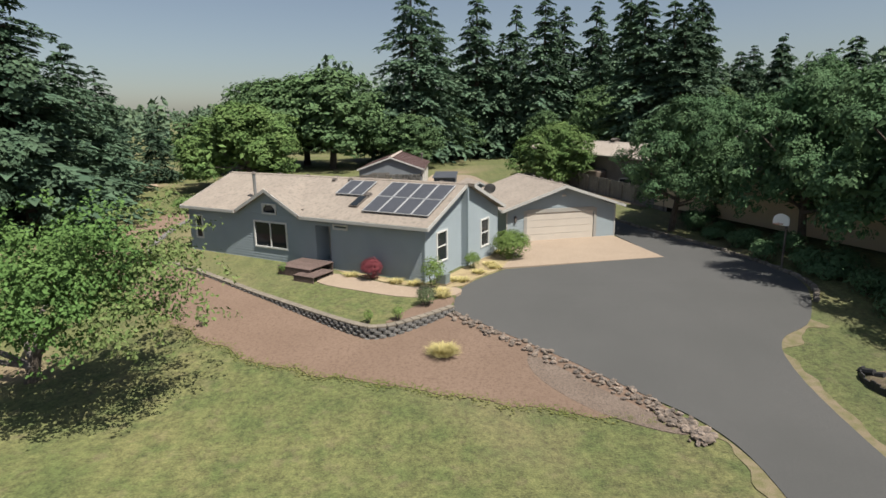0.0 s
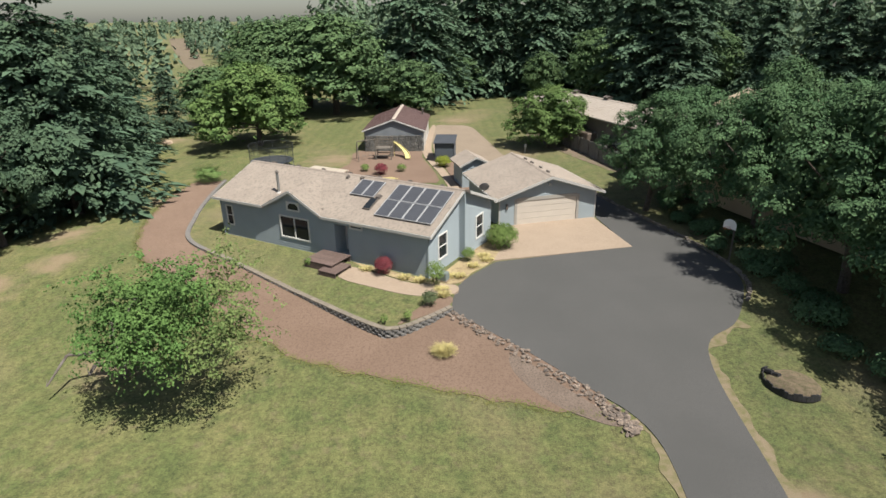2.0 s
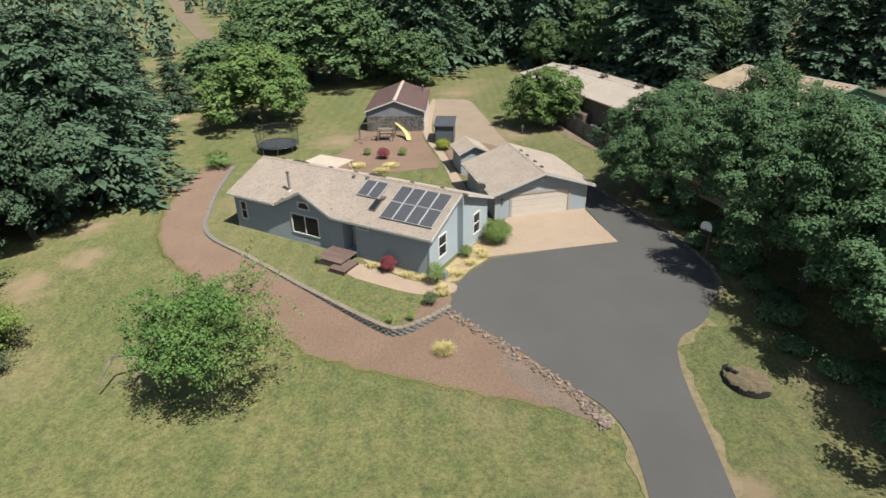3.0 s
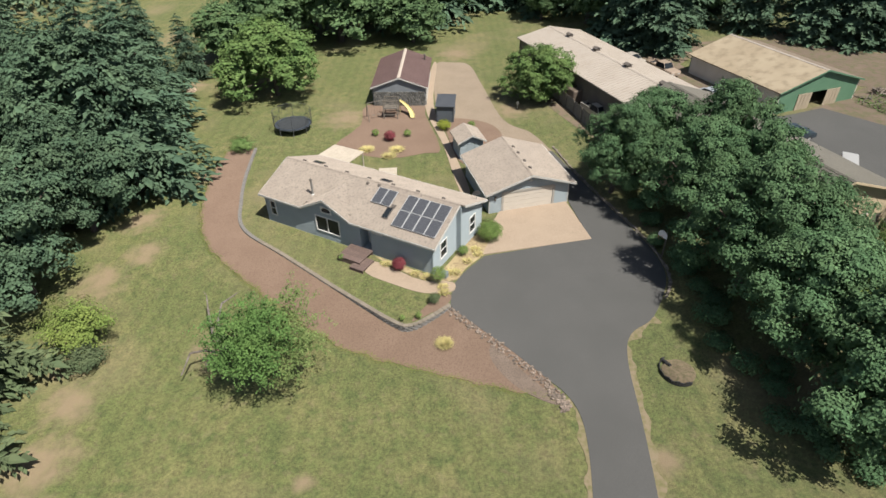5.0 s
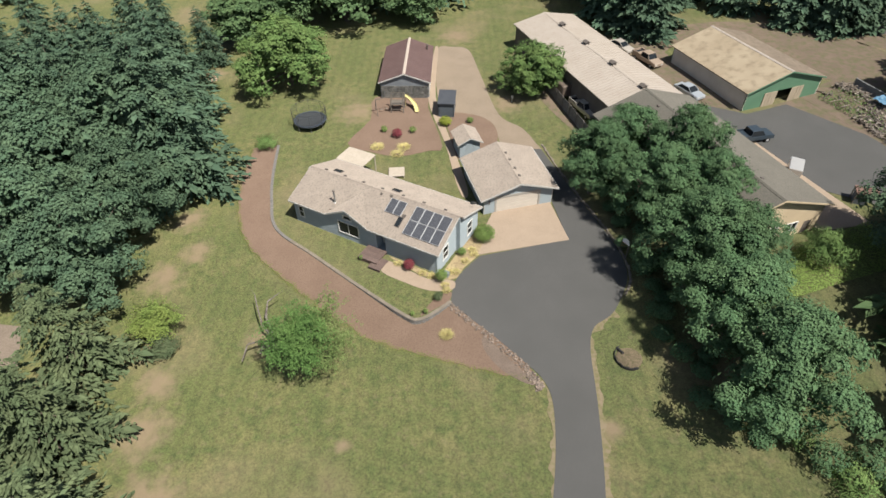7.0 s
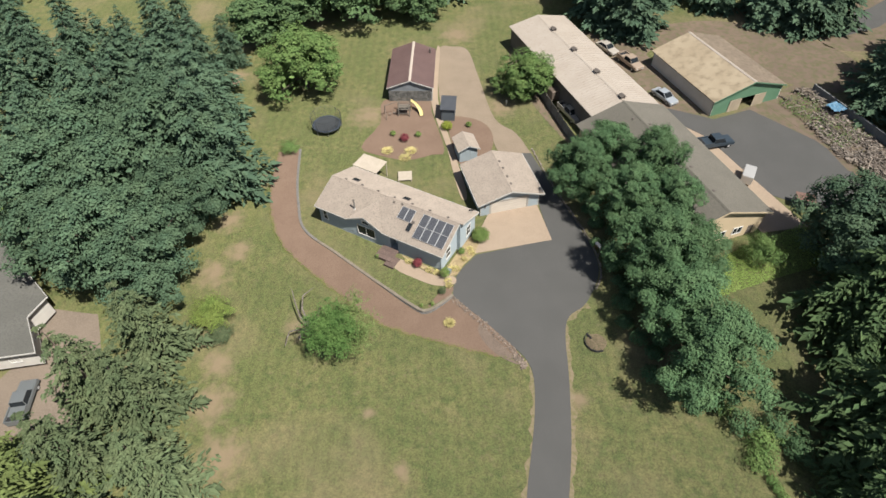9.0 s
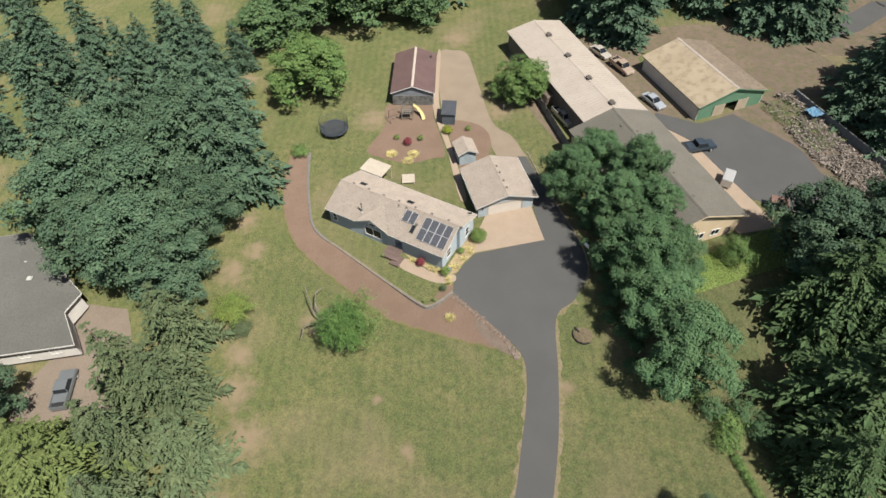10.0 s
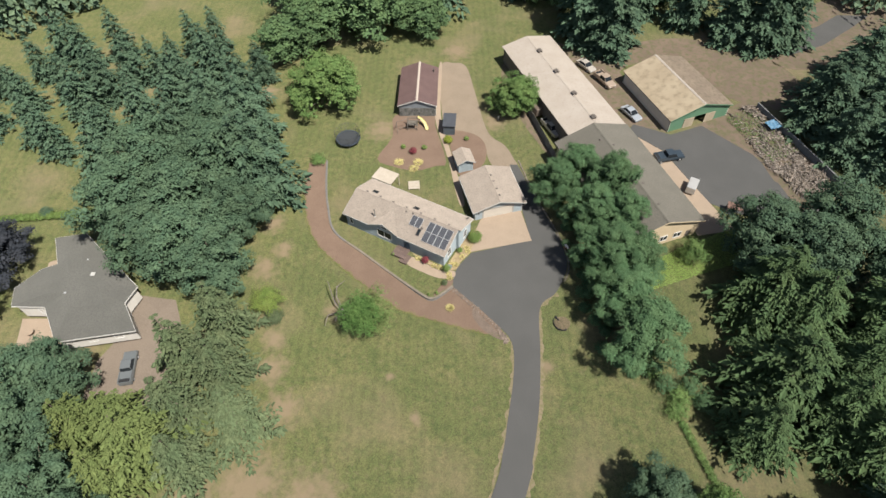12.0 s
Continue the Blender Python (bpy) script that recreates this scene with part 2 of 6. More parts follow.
def land(x, y):
    """The height of the ground: a bench for the house, a lawn that falls towards the road, lower land to the west."""
    z = -1.5 * smooth(29.5, 15, y - 0.30 * min(20, max(0, -x - 2)))
    z -= 2.2 * smooth(-26, -50, x) * smooth(75, 45, y)
    z += 1.0 * smooth(20, 38, x) * smooth(10, 35, y)
    z += 0.4 * smooth(44, 75, y)
    far = math.hypot(x, y - 30)
    return z + 5.0 * smooth(150, 500, far) + 16.0 * smooth(400, 1500, far) * (0.6 + 0.4 * math.sin(x * 0.004 + 1.0))


def curve(points, closed=False, steps=5):
    """A smooth line through the points."""
    n, out = len(points), []
    for i in range(n if closed else n - 1):
        p = [Vector(points[(i + k) % n] if closed else points[min(n - 1, max(0, i + k))]).to_2d() for k in (-1, 0, 1, 2)]
        for s in range(steps):
            t = s / steps
            out.append(0.5 * (2 * p[1] + (p[2] - p[0]) * t + (2 * p[0] - 5 * p[1] + 4 * p[2] - p[3]) * t * t + (3 * p[1] - p[0] - 3 * p[2] + p[3]) * t ** 3))
    if not closed:
        out.append(Vector(points[-1]).to_2d())
    return out


def sheet(name, outline, lift, material, label, depth=0.25, step=1.6, height=land):
    """A surface laid on the land inside an outline, with a rim that goes down into the ground."""
    bm = bmesh.new()
    vs = [bm.verts.new((p[0], p[1], 0)) for p in outline]
    face = bm.faces.new(vs)
    if face.normal.z < 0:
        face.normal_flip()
    for axis in (0, 1):
        lo, hi = min(p[axis] for p in outline), max(p[axis] for p in outline)
        k = math.floor(lo / step) + 1
        while k * step < hi:
            co, no = [0, 0, 0], [0, 0, 0]
            co[axis], no[axis] = k * step, 1
            bmesh.ops.bisect_plane(bm, geom=bm.verts[:] + bm.edges[:] + bm.faces[:], dist=1e-5, plane_co=co, plane_no=no)
            k += 1
    bmesh.ops.triangulate(bm, faces=bm.faces)
    rim = [e for e in bm.edges if e.is_boundary]
    low = bmesh.ops.extrude_edge_only(bm, edges=rim)
    lowered = {v for v in low["geom"] if isinstance(v, bmesh.types.BMVert)}
    for v in bm.verts:
        v.co.z = height(v.co.x, v.co.y) + lift - (depth if v in lowered else 0)
    bm.normal_update()
    me = bpy.data.meshes.new(name)
    bm.to_mesh(me)
    bm.free()
    me.materials.append(material)
    return tagged(new(name, me), label, kind="structure")


def axis_lines(lo, hi, step, reach):
    """Even steps from lo to hi, then ever wider ones out to reach on both sides."""
    mid = [lo + i * step for i in range(int((hi - lo) / step) + 1)]
    out, d, a, b = [], step, lo, hi
    left, right = [], []
    while b < reach:
        d *= 1.35
        a, b = a - d, b + d
        left.append(a)
        right.append(b)
    return left[::-1] + mid + right


xs, ys = axis_lines(-90, 90, 1.25, 3000), axis_lines(-35, 125, 1.25, 3000)
verts = [(x, y, land(x, y) + (0.02 * noise.noise((x * 0.35, y * 0.35, 0)) if abs(x) < 90 and -35 < y < 125 else 0)) for y in ys for x in xs]
nx = len(xs)
faces = [(j * nx + i, j * nx + i + 1, (j + 1) * nx + i + 1, (j + 1) * nx + i) for j in range(len(ys) - 1) for i in range(nx - 1)]
me = bpy.data.meshes.new("ground")
me.from_pydata(verts, [], faces)
me.materials.append(GRASS)
me.shade_smooth()
tagged(new("ground", me), "mown green lawn with dry straw-coloured patches", kind="structure")

# drive, apron, beds, gravel
DRIVE_W = [(3.5, 31.7), (1.6, 29.4), (0.5, 27.3), (0.4, 25.5), (2.1, 23.7), (4.6, 21.4), (7.0, 18.9), (8.6, 17.0), (9.15, 14.6), (8.7, 9.9), (7.5, 4.1), (6.6, 0.0), (4.6, -6.0), (-7, -32)]
DRIVE_E = [(-2.4, -34), (9.1, -5.5), (10.4, -1.0), (11.5, 3.6), (12.35, 8.4), (13.1, 15.1), (13.4, 20.2), (14.2, 22.5), (16.4, 24.2), (18.6, 28.5), (18.4, 33.0), (16.8, 38.5), (15.3, 43.0), (14.0, 47.5), (12.6, 52.0)]
sheet("driveway", curve(DRIVE_W) + curve(DRIVE_E) + [Vector(p) for p in ((11.2, 52), (12.2, 47), (12.6, 40.2), (13.4, 34.2))], 0.05, ASPHALT, "smooth dark grey asphalt driveway")
sheet("garage_apron", [Vector(p) for p in ((5.4, 39.1), (4.4, 36.6), (4.1, 34.2), (3.3, 31.9), (13.5, 34.1), (12.25, 40.9))], 0.075, CONCRETE, "pale tan concrete apron before the garage")
MULCH_OUT = [(-26.2, 53.2), (-25.9, 46), (-24.5, 39.4), (-22.2, 34.2), (-18, 29.7), (-14.1, 26.5), (-8.5, 22.2), (-3.3, 20.0), (2.5, 18.2), (8.2, 16.9)]
MULCH_IN = [(8.2, 17.1), (7.0, 19), (4.6, 21.5), (2.1, 23.8), (0.3, 25.4), (-1.1, 24.2), (-2.8, 23.2), (-4.2, 23.8), (-8.7, 27.4), (-14.5, 32.2), (-19.5, 36.6), (-21.2, 41.7), (-22.2, 47.1), (-22.8, 53.6)]
mulch_edge = [p + Vector((noise.noise((p.x * 0.9, p.y * 0.9, 0)), noise.noise((p.x * 0.9, p.y * 0.9, 9)))) * 0.3 for p in curve(MULCH_OUT, steps=16)]
sheet("mulch_path", mulch_edge + curve(MULCH_IN), 0.032, MULCH, "reddish brown bark mulch path below the wall")
sheet("gravel_yard", curve([(-1.6, 82), (1.2, 83.5), (4.0, 82), (5.6, 72.8), (7.6, 61), (10.6, 57.2), (12.1, 53.5), (12.4, 51.5), (9, 50.5), (7.4, 53.5), (6.6, 57.5), (3.5, 60.5), (0.2, 61), (-1.2, 66)], closed=True), 0.03, GRAVEL, "tan gravel yard behind the garage")
sheet("play_bed", curve([(-10.6, 66.3), (-10.8, 60), (-13.4, 54), (-10.2, 51.9), (-6.2, 50.8), (-2.3, 52), (-0.5, 53), (-2.6, 63), (-3.0, 66.2)], closed=True, steps=3), 0.03, MULCH, "brown mulch bed of the play area")
sheet("shed_bed", curve([(0.2, 61.2), (4.9, 60.4), (7.0, 57.2), (6.5, 52.5), (3, 49.2), (1.4, 50.4), (0.6, 55)], closed=True, steps=4), 0.045, MULCH, "brown mulch bed around the small shed")
sheet("garden_path", curve([(1.2, 45.0), (-0.2, 54), (-2.7, 66), (-1.9, 82), (-1.2, 82), (-1.5, 66), (0.7, 54), (2.6, 43.5), (2.0, 42)], closed=True, steps=4), 0.06, CONCRETE, "narrow concrete garden path")


# ---- buildings ----
def siding(parent, m, width, height, openings=(), gable=None, base=0.0, lap=0.17, thick=0.14, material=None, span=None, boards=True, label=""):
    """A wall in the plane y = 0 that looks towards -y, from x = 0 to width, with holes (x0, x1, z0, z1) and, if wanted, lap boards
    on it. gable: (x of the peak, z of the peak) over a wall whose eaves are at height. span: the stretch of x that is built."""
    lo, hi = span or (0.0, width)
    top = gable[1] if gable else height

    def ends(h):
        if not gable or h <= height:
            return lo, hi
        k = (h - height) / (gable[1] - height)
        return max(lo, gable[0] * k), min(hi, width - (width - gable[0]) * k)
    bm = bmesh.new()
    hole_x = sorted({lo, hi, *(x for o in openings for x in o[:2] if lo < x < hi)})
    hole_z = sorted({base, max(base, height), *(z for o in openings for z in o[2:] if base < z < height)})
    for x0, x1 in zip(hole_x, hole_x[1:]):
        for z0, z1 in zip(hole_z, hole_z[1:]):
            if not any(o[0] < (x0 + x1) / 2 < o[1] and o[2] < (z0 + z1) / 2 < o[3] for o in openings):
                box(bm, x0, x1, 0.0, thick, z0, z1)
    if gable:
        peak = [(gable[0], 0, top)] if lo < gable[0] < hi else [(gable[0], 0, top), (lo if gable[0] <= lo else hi, 0, height)]
        prism(bm, [(lo, 0, height), (hi, 0, height)] + (peak if len(peak) == 1 else [peak[0]]), (0, thick, 0))
    bmesh.ops.remove_doubles(bm, verts=bm.verts, dist=1e-4)
    wall_ob = part("wall", bm, material or BLUE, parent, label, m)
    if not boards:
        return wall_ob
    z = base
    while z < top - 0.03:
        z1 = min(top, z + lap)
        (a0, b0), (a1, b1) = ends(z), ends(z1)
        cuts = sorted((a, b) for a, b, l, h in openings if l < (z + z1) / 2 < h)
        pieces, s0, s1 = [], a0, a1
        for c, d in cuts:
            if c > s0:
                pieces.append((s0, s1, min(c, b0), min(c, b1)))
            s0 = s1 = d
        pieces.append((s0, s1, b0, b1))
        for l0, l1, r0, r1 in pieces:
            if r0 - l0 > 0.03:
                bm = bmesh.new()
                vs = [bm.verts.new(c) for c in ((l0, -0.026, z), (r0, -0.026, z), (r0, -0.001, z), (l0, -0.001, z), (l1, -0.008, z1), (max(l1 + 0.001, r1), -0.008, z1), (max(l1 + 0.001, r1), -0.001, z1), (l1, -0.001, z1))]
                for f in ((3, 2, 1, 0), (4, 5, 6, 7), (0, 1, 5, 4), (1, 2, 6, 5), (2, 3, 7, 6), (3, 0, 4, 7)):
                    bm.faces.new([vs[i] for i in f])
                part("board", bm, material or BLUE, wall_ob)
        z = z1
    return wall_ob


def window(parent, m, w, h, bars=(), arch=False, name="window"):
    """A window in a wall that looks towards -y, its lower left corner at m; bars: splits of its width (positive) or height (negative)."""
    bm = bmesh.new()
    t = 0.065
    for x0, x1, z0, z1 in ((-t, w + t, -t, 0.03), (-t, w + t, h - 0.03, h + t), (-t, 0.03, 0.03, h - 0.03), (w - 0.03, w + t, 0.03, h - 0.03)):
        box(bm, x0, x1, -0.05, 0.06, z0, z1)
    for b in bars:
        if b > 0:
            box(bm, b * w - 0.035, b * w + 0.035, -0.035, 0.05, 0.03, h - 0.03)
        else:
            box(bm, 0.03, w - 0.03, -0.03, 0.045, -b * h - 0.025, -b * h + 0.025)
    if arch:
        for s, x in ((1, 0.03), (-1, w - 0.03)):
            prism(bm, [(x, -0.045, h - 0.03), (x + s * 0.24, -0.045, h - 0.03), (x, -0.045, h - 0.27)], (0, 0.09, 0))
    frame_ob = part(name, bm, VINYL, parent, m=m)
    bm = bmesh.new()
    box(bm, 0.02, w - 0.02, 0.02, 0.04, 0.02, h - 0.02)
    part("pane", bm, GLASS, frame_ob)
    return frame_ob


def gable_roof(bm, x0, x1, y0, y1, z_eave, z_ridge, thick=0.16, ridge=None):
    """Two slopes with a ridge along x."""
    yr = (y0 + y1) / 2 if ridge is None else ridge
    prism(bm, [(x0, y0, z_eave), (x0, yr, z_ridge), (x0, yr, z_ridge - thick), (x0, y0, z_eave - thick)], (x1 - x0, 0, 0))
    prism(bm, [(x0, yr, z_ridge), (x0, y1, z_eave), (x0, y1, z_eave - thick), (x0, yr, z_ridge - thick)], (x1 - x0, 0, 0))


def ground_at(x, y, rz=0.0, lift=0.0):
    return pose(x, y, land(x, y) + lift, 0, 0, rz)


TURN_Z = pose(0, 0, 0, 0, 0, 90)

# main house: its own axes run along the front from the west end (x) and to the back (y)
HOUSE = pose(-17.75, 37.95, 0, 0, 0, math.degrees(math.atan2(-0.484, 0.8755)))
house = thing("house", HOUSE, "single-storey blue-grey house with tan shingle roof and pale trim", "house")
EAVE, RIDGE, DEEP, LONG = 3.1, 4.92, 9.1, 19.3
MID = DEEP / 2
PITCH = math.degrees(math.atan2(RIDGE - EAVE, MID))
SLOPE = (RIDGE - EAVE) / MID


holes = [(6.5, 9.15, 0.88, 2.46), (0.98, 1.6, 0.95, 2.45), (11.45, 12.6, 0.3, 2.62), (12.85, 13.8, 2.5, 2.68)]
siding(house, pose(0.4, 0.38, 0), 18.5, 2.98, [(a - 0.4, b - 0.4, c, d) for a, b, c, d in holes], base=0.02)
siding(house, pose(5.2, 0.38, 2.98), 5.3, 0.0, [(2.14, 3.2, 0.02, 0.6)], gable=(2.65, 1.44), label="front gable above the big window")
siding(house, pose(18.9, 0.38, 0) @ TURN_Z, 8.34, 2.98, [(1.22, 2.33, 0.87, 2.5)], gable=(4.17, 4.76), base=0.02, span=(0, 4.17))
siding(house, pose(19.35, 0.38, 0) @ TURN_Z, 8.34, 2.98, [(5.85, 6.95, 0.85, 2.5)], gable=(4.17, 4.76), base=0.02, span=(4.17, 8.34))
siding(house, pose(18.9, 4.53, 0), 0.45, 4.72, base=0.02, label="lap-sided return of the gable")
siding(house, pose(0.4, 8.72, 0, 0, 0, -90), 8.34, 2.98, gable=(4.17, 4.76), base=0.02)
siding(house, pose(19.35, 8.72, 0, 0, 0, 180), 18.95, 2.98, [(9.6, 11.4, 0.2, 2.2), (4.2, 5.4, 0.9, 2.1), (14, 15.2, 0.9, 2.1)], base=0.02)
bm = bmesh.new()
for x0, x1, y0, y1 in ((0.44, 18.86, 0.42, 0.5), (0.44, 0.52, 0.5, 8.66), (18.8, 18.86, 0.5, 4.5), (18.86, 19.3, 4.5, 4.56), (19.24, 19.3, 4.56, 8.66), (0.52, 19.24, 8.6, 8.66)):
    box(bm, x0, x1, y0, y1, -0.6, 0.03)
part("skirting", bm, mat("grey_skirting", (0.24, 0.24, 0.235), (0.20, 0.20, 0.195), size=1.2, rough=0.8), house, "grey skirting below the siding")
for k in range(6):
    bm = bmesh.new()
    box(bm, 2.2 + 3.1 * k, 2.6 + 3.1 * k, 0.395, 0.43, -0.16, -0.02)
    part("vent", bm, DARK, house, "dark crawlspace vent")
bm = bmesh.new()
box(bm, 0.45, 18.85, 0.55, 8.6, -0.1, -0.02)
box(bm, 0.56, 18.7, 4.4, 4.5, 0, 2.9)
part("floor", bm, DARK, house)
inner = (0.7, EAVE + 0.7 * SLOPE)
for pts, depth in (([(0, 0, EAVE), (0, MID, RIDGE), (0, MID, RIDGE - 0.16), (0, 0, EAVE - 0.16)], (5.3, 0, 0)),
                   ([(5.3, *inner), (5.3, MID, RIDGE), (5.3, MID, RIDGE - 0.16), (5.3, inner[0], inner[1] - 0.16)], (5.1, 0, 0)),
                   ([(10.4, 0, EAVE), (10.4, MID, RIDGE), (10.4, MID, RIDGE - 0.16), (10.4, 0, EAVE - 0.16)], (LONG - 10.4, 0, 0)),
                   ([(0, MID, RIDGE), (0, DEEP, EAVE), (0, DEEP, EAVE - 0.16), (0, MID, RIDGE - 0.16)], (LONG + 0.45, 0, 0)),
                   ([(7.85, 0.04, 4.55), (5.13, 0.04, EAVE + 0.01), (5.13, 0.04, EAVE - 0.15), (7.85, 0.04, 4.39)], (0, 3.6, 0)),
                   ([(7.85, 0.04, 4.55), (10.57, 0.04, EAVE + 0.01), (10.57, 0.04, EAVE - 0.15), (7.85, 0.04, 4.39)], (0, 3.6, 0))):
    bm = bmesh.new()
    prism(bm, pts, depth)
    part("roof_slope", bm, SHINGLE, house, "sun-bleached tan shingles")
# ridge caps and the lines of the shingle courses
bm = bmesh.new()
for k in range(62):
    x = 0.05 + k * 0.312
    for s in (-1, 1):
        prism(bm, [(x, MID, RIDGE + 0.035), (x, MID + s * 0.15, RIDGE + 0.03 - 0.15 * SLOPE), (x, MID + s * 0.15, RIDGE + 0.005 - 0.15 * SLOPE), (x, MID, RIDGE + 0.005)], (0.30, 0, 0))
part("ridge_cap", bm, SHINGLE, house)
# fascia boards and gutters
for x0, x1 in ((0, 5.13), (10.57, LONG)):
    bm = bmesh.new()
    box(bm, x0, x1, -0.05, 0.0, EAVE - 0.19, EAVE - 0.02)
    part("gutter", bm, TRIM, house, "pale grey gutter")
bm = bmesh.new()
box(bm, 0, LONG + 0.45, DEEP, DEEP + 0.06, EAVE - 0.19, EAVE - 0.02)
part("gutter", bm, TRIM, house, "pale grey gutter")


def rake(parent, x, y0, z0, y1, z1, side=1, material=TRIM):
    """A fascia board along a sloping roof edge that looks towards +x (side 1) or -x."""
    b = bmesh.new()
    prism(b, [(x, y0, z0 - 0.01), (x, y1, z1 - 0.01), (x, y1, z1 - 0.22), (x, y0, z0 - 0.22)], (0.035 * side, 0, 0))
    part("fascia", b, material, parent, "pale fascia board")


rake(house, LONG, -0.02, EAVE, MID, RIDGE)
rake(house, LONG + 0.45, MID, RIDGE, DEEP, EAVE)
rake(house, 0, -0.02, EAVE, MID, RIDGE, -1)
rake(house, 0, MID, RIDGE, DEEP, EAVE, -1)
for s in (-1, 1):
    bm = bmesh.new()
    prism(bm, [(7.85, 0.005, 4.54), (7.85 + s * 2.75, 0.005, EAVE), (7.85 + s * 2.75, 0.005, EAVE - 0.2), (7.85, 0.005, 4.33)], (0, 0.033, 0))
    part("fascia", bm, TRIM, house, "pale fascia board")
# corner boards
for x, y in ((0.37, 0.33), (18.83, 0.33), (18.86, 4.49), (19.29, 4.5), (19.29, 8.64)):
    bm = bmesh.new()
    box(bm, x, x + 0.1, y, y + 0.1, 0.0, 2.96 if y < 4 or y > 8 else 4.5)
    part("corner_board", bm, BLUE, house)
window(house, pose(6.5, 0.36, 0.88), 2.65, 1.58, bars=(0.5,))
window(house, pose(7.34, 0.335, 3.02), 1.06, 0.54, arch=True)
window(house, pose(0.98, 0.36, 0.95), 0.62, 1.5, bars=(-0.5,))
window(house, pose(12.85, 0.36, 2.5), 0.95, 0.18)
window(house, pose(18.92, 1.6, 0.87) @ TURN_Z, 1.11, 1.63, bars=(-0.5,))
window(house, pose(19.37, 6.23, 0.85) @ TURN_Z, 1.1, 1.65, bars=(-0.5,))
window(house, pose(15.15, 8.74, 0.9, 0, 0, 180), 1.2, 1.2, bars=(0.5,))
window(house, pose(5.35, 8.74, 0.9, 0, 0, 180), 1.2, 1.2, bars=(0.5,))
# recessed entrance
bm = bmesh.new()
for x0, x1, y0, y1, z0, z1 in ((11.31, 11.45, 0.5, 1.7, 0.0, 2.7), (12.6, 12.74, 0.5, 1.7, 0.0, 2.7), (11.45, 12.6, 1.56, 1.7, 0.0, 2.7), (11.45, 12.6, 0.5, 1.56, 2.62, 2.7), (11.45, 12.6, 0.4, 1.56, 0.2, 0.3)):
    box(bm, x0, x1, y0, y1, z0, z1)
part("porch_recess", bm, BLUE, house)
bm = bmesh.new()
box(bm, 11.72, 12.56, 1.5, 1.555, 0.3, 2.4)
for k in range(2):
    box(bm, 11.85, 12.43, 1.485, 1.5, 0.5 + 0.95 * k, 1.3 + 0.95 * k)
door = part("door", bm, mat("dark_blue_door", (0.02, 0.045, 0.09), (0.024, 0.05, 0.1), rough=0.4), house, "dark blue panelled entrance door")
bm = bmesh.new()
tube(bm, (11.8, 1.44, 1.3), (11.8, 1.5, 1.3), 0.035)
part("handle", bm, ALU, door)
bm = bmesh.new()
box(bm, 11.46, 11.66, 1.5, 1.555, 0.3, 2.4)
part("side_light", bm, WHITE, house, "white-framed sidelight")

ON_ROOF = pose(0, 0, EAVE, PITCH, 0, 0)       # the front slope: x along the eave, y up the slope
UP = 1 / math.cos(radians(PITCH))


LINES = mat("cell_lines", (0.13, 0.135, 0.15), rough=0.4)


def solar_panel(x, y, w, h, group):
    """A framed solar module that stands a hand's width off the roof."""
    p = thing("solar_panel", HOUSE @ ON_ROOF @ pose(x, y, 0.11), "dark blue solar panel in an aluminium frame on the roof", "solar panel", group)
    b = bmesh.new()
    box(b, 0.02, w - 0.02, 0.02, h - 0.02, 0, 0.03)
    part("glass", b, SOLAR, p)
    b = bmesh.new()
    for x0, x1, y0, y1 in ((-0.02, w + 0.02, 0, 0.03), (-0.02, w + 0.02, h - 0.03, h), (-0.02, 0.035, 0.03, h - 0.03), (w - 0.035, w + 0.02, 0.03, h - 0.03)):
        box(b, x0, x1, y0, y1, -0.01, 0.04)
    part("frame", b, ALU, p)
    b = bmesh.new()
    for k in range(1, 6):
        box(b, w * k / 6 - 0.004, w * k / 6 + 0.004, 0.03, h - 0.03, 0.03, 0.032)
    for k in range(1, 10):
        box(b, 0.03, w - 0.03, h * k / 10 - 0.004, h * k / 10 + 0.004, 0.03, 0.032)
    part("busbar", b, LINES, p)
    for fx in (0.2, 0.8):
        b = bmesh.new()
        box(b, w * fx - 0.02, w * fx + 0.02, 0.05, h - 0.05, -0.11, -0.012)
        part("rail", b, ALU, p)


for row in range(2):
    for col in range(4):
        solar_panel(14.55 + col * 1.085, (0.86 + row * 1.6) * UP, 1.04, 1.56 * UP, "large solar array")
for col in range(2):
    solar_panel(11.44 + col * 1.0, 2.42 * UP, 0.96, 1.6 * UP, "small solar array")
tube_vent = mat("galvanised_metal", (0.42, 0.42, 0.41), (0.34, 0.34, 0.33), size=3, rough=0.45, metal=0.7)
BRONZE = mat("dark_roof_vent", (0.10, 0.085, 0.075), (0.13, 0.11, 0.095), size=3, rough=0.7)


def roof_vent(m, w, label, material=BRONZE):
    v = thing("roof_vent", m, label, "roof vent", "roof vents")
    b = bmesh.new()
    box(b, -w, w, -w, w, -0.02, 0.02)
    part("flashing", b, material, v)
    b = bmesh.new()
    prism(b, [(-w * 0.8, -w * 0.8, 0.02), (-w * 0.8, w * 0.8, 0.02), (-w * 0.8, w * 0.6, 0.14), (-w * 0.8, -w * 0.8, 0.1)], (w * 1.6, 0, 0))
    part("hood", b, material, v)


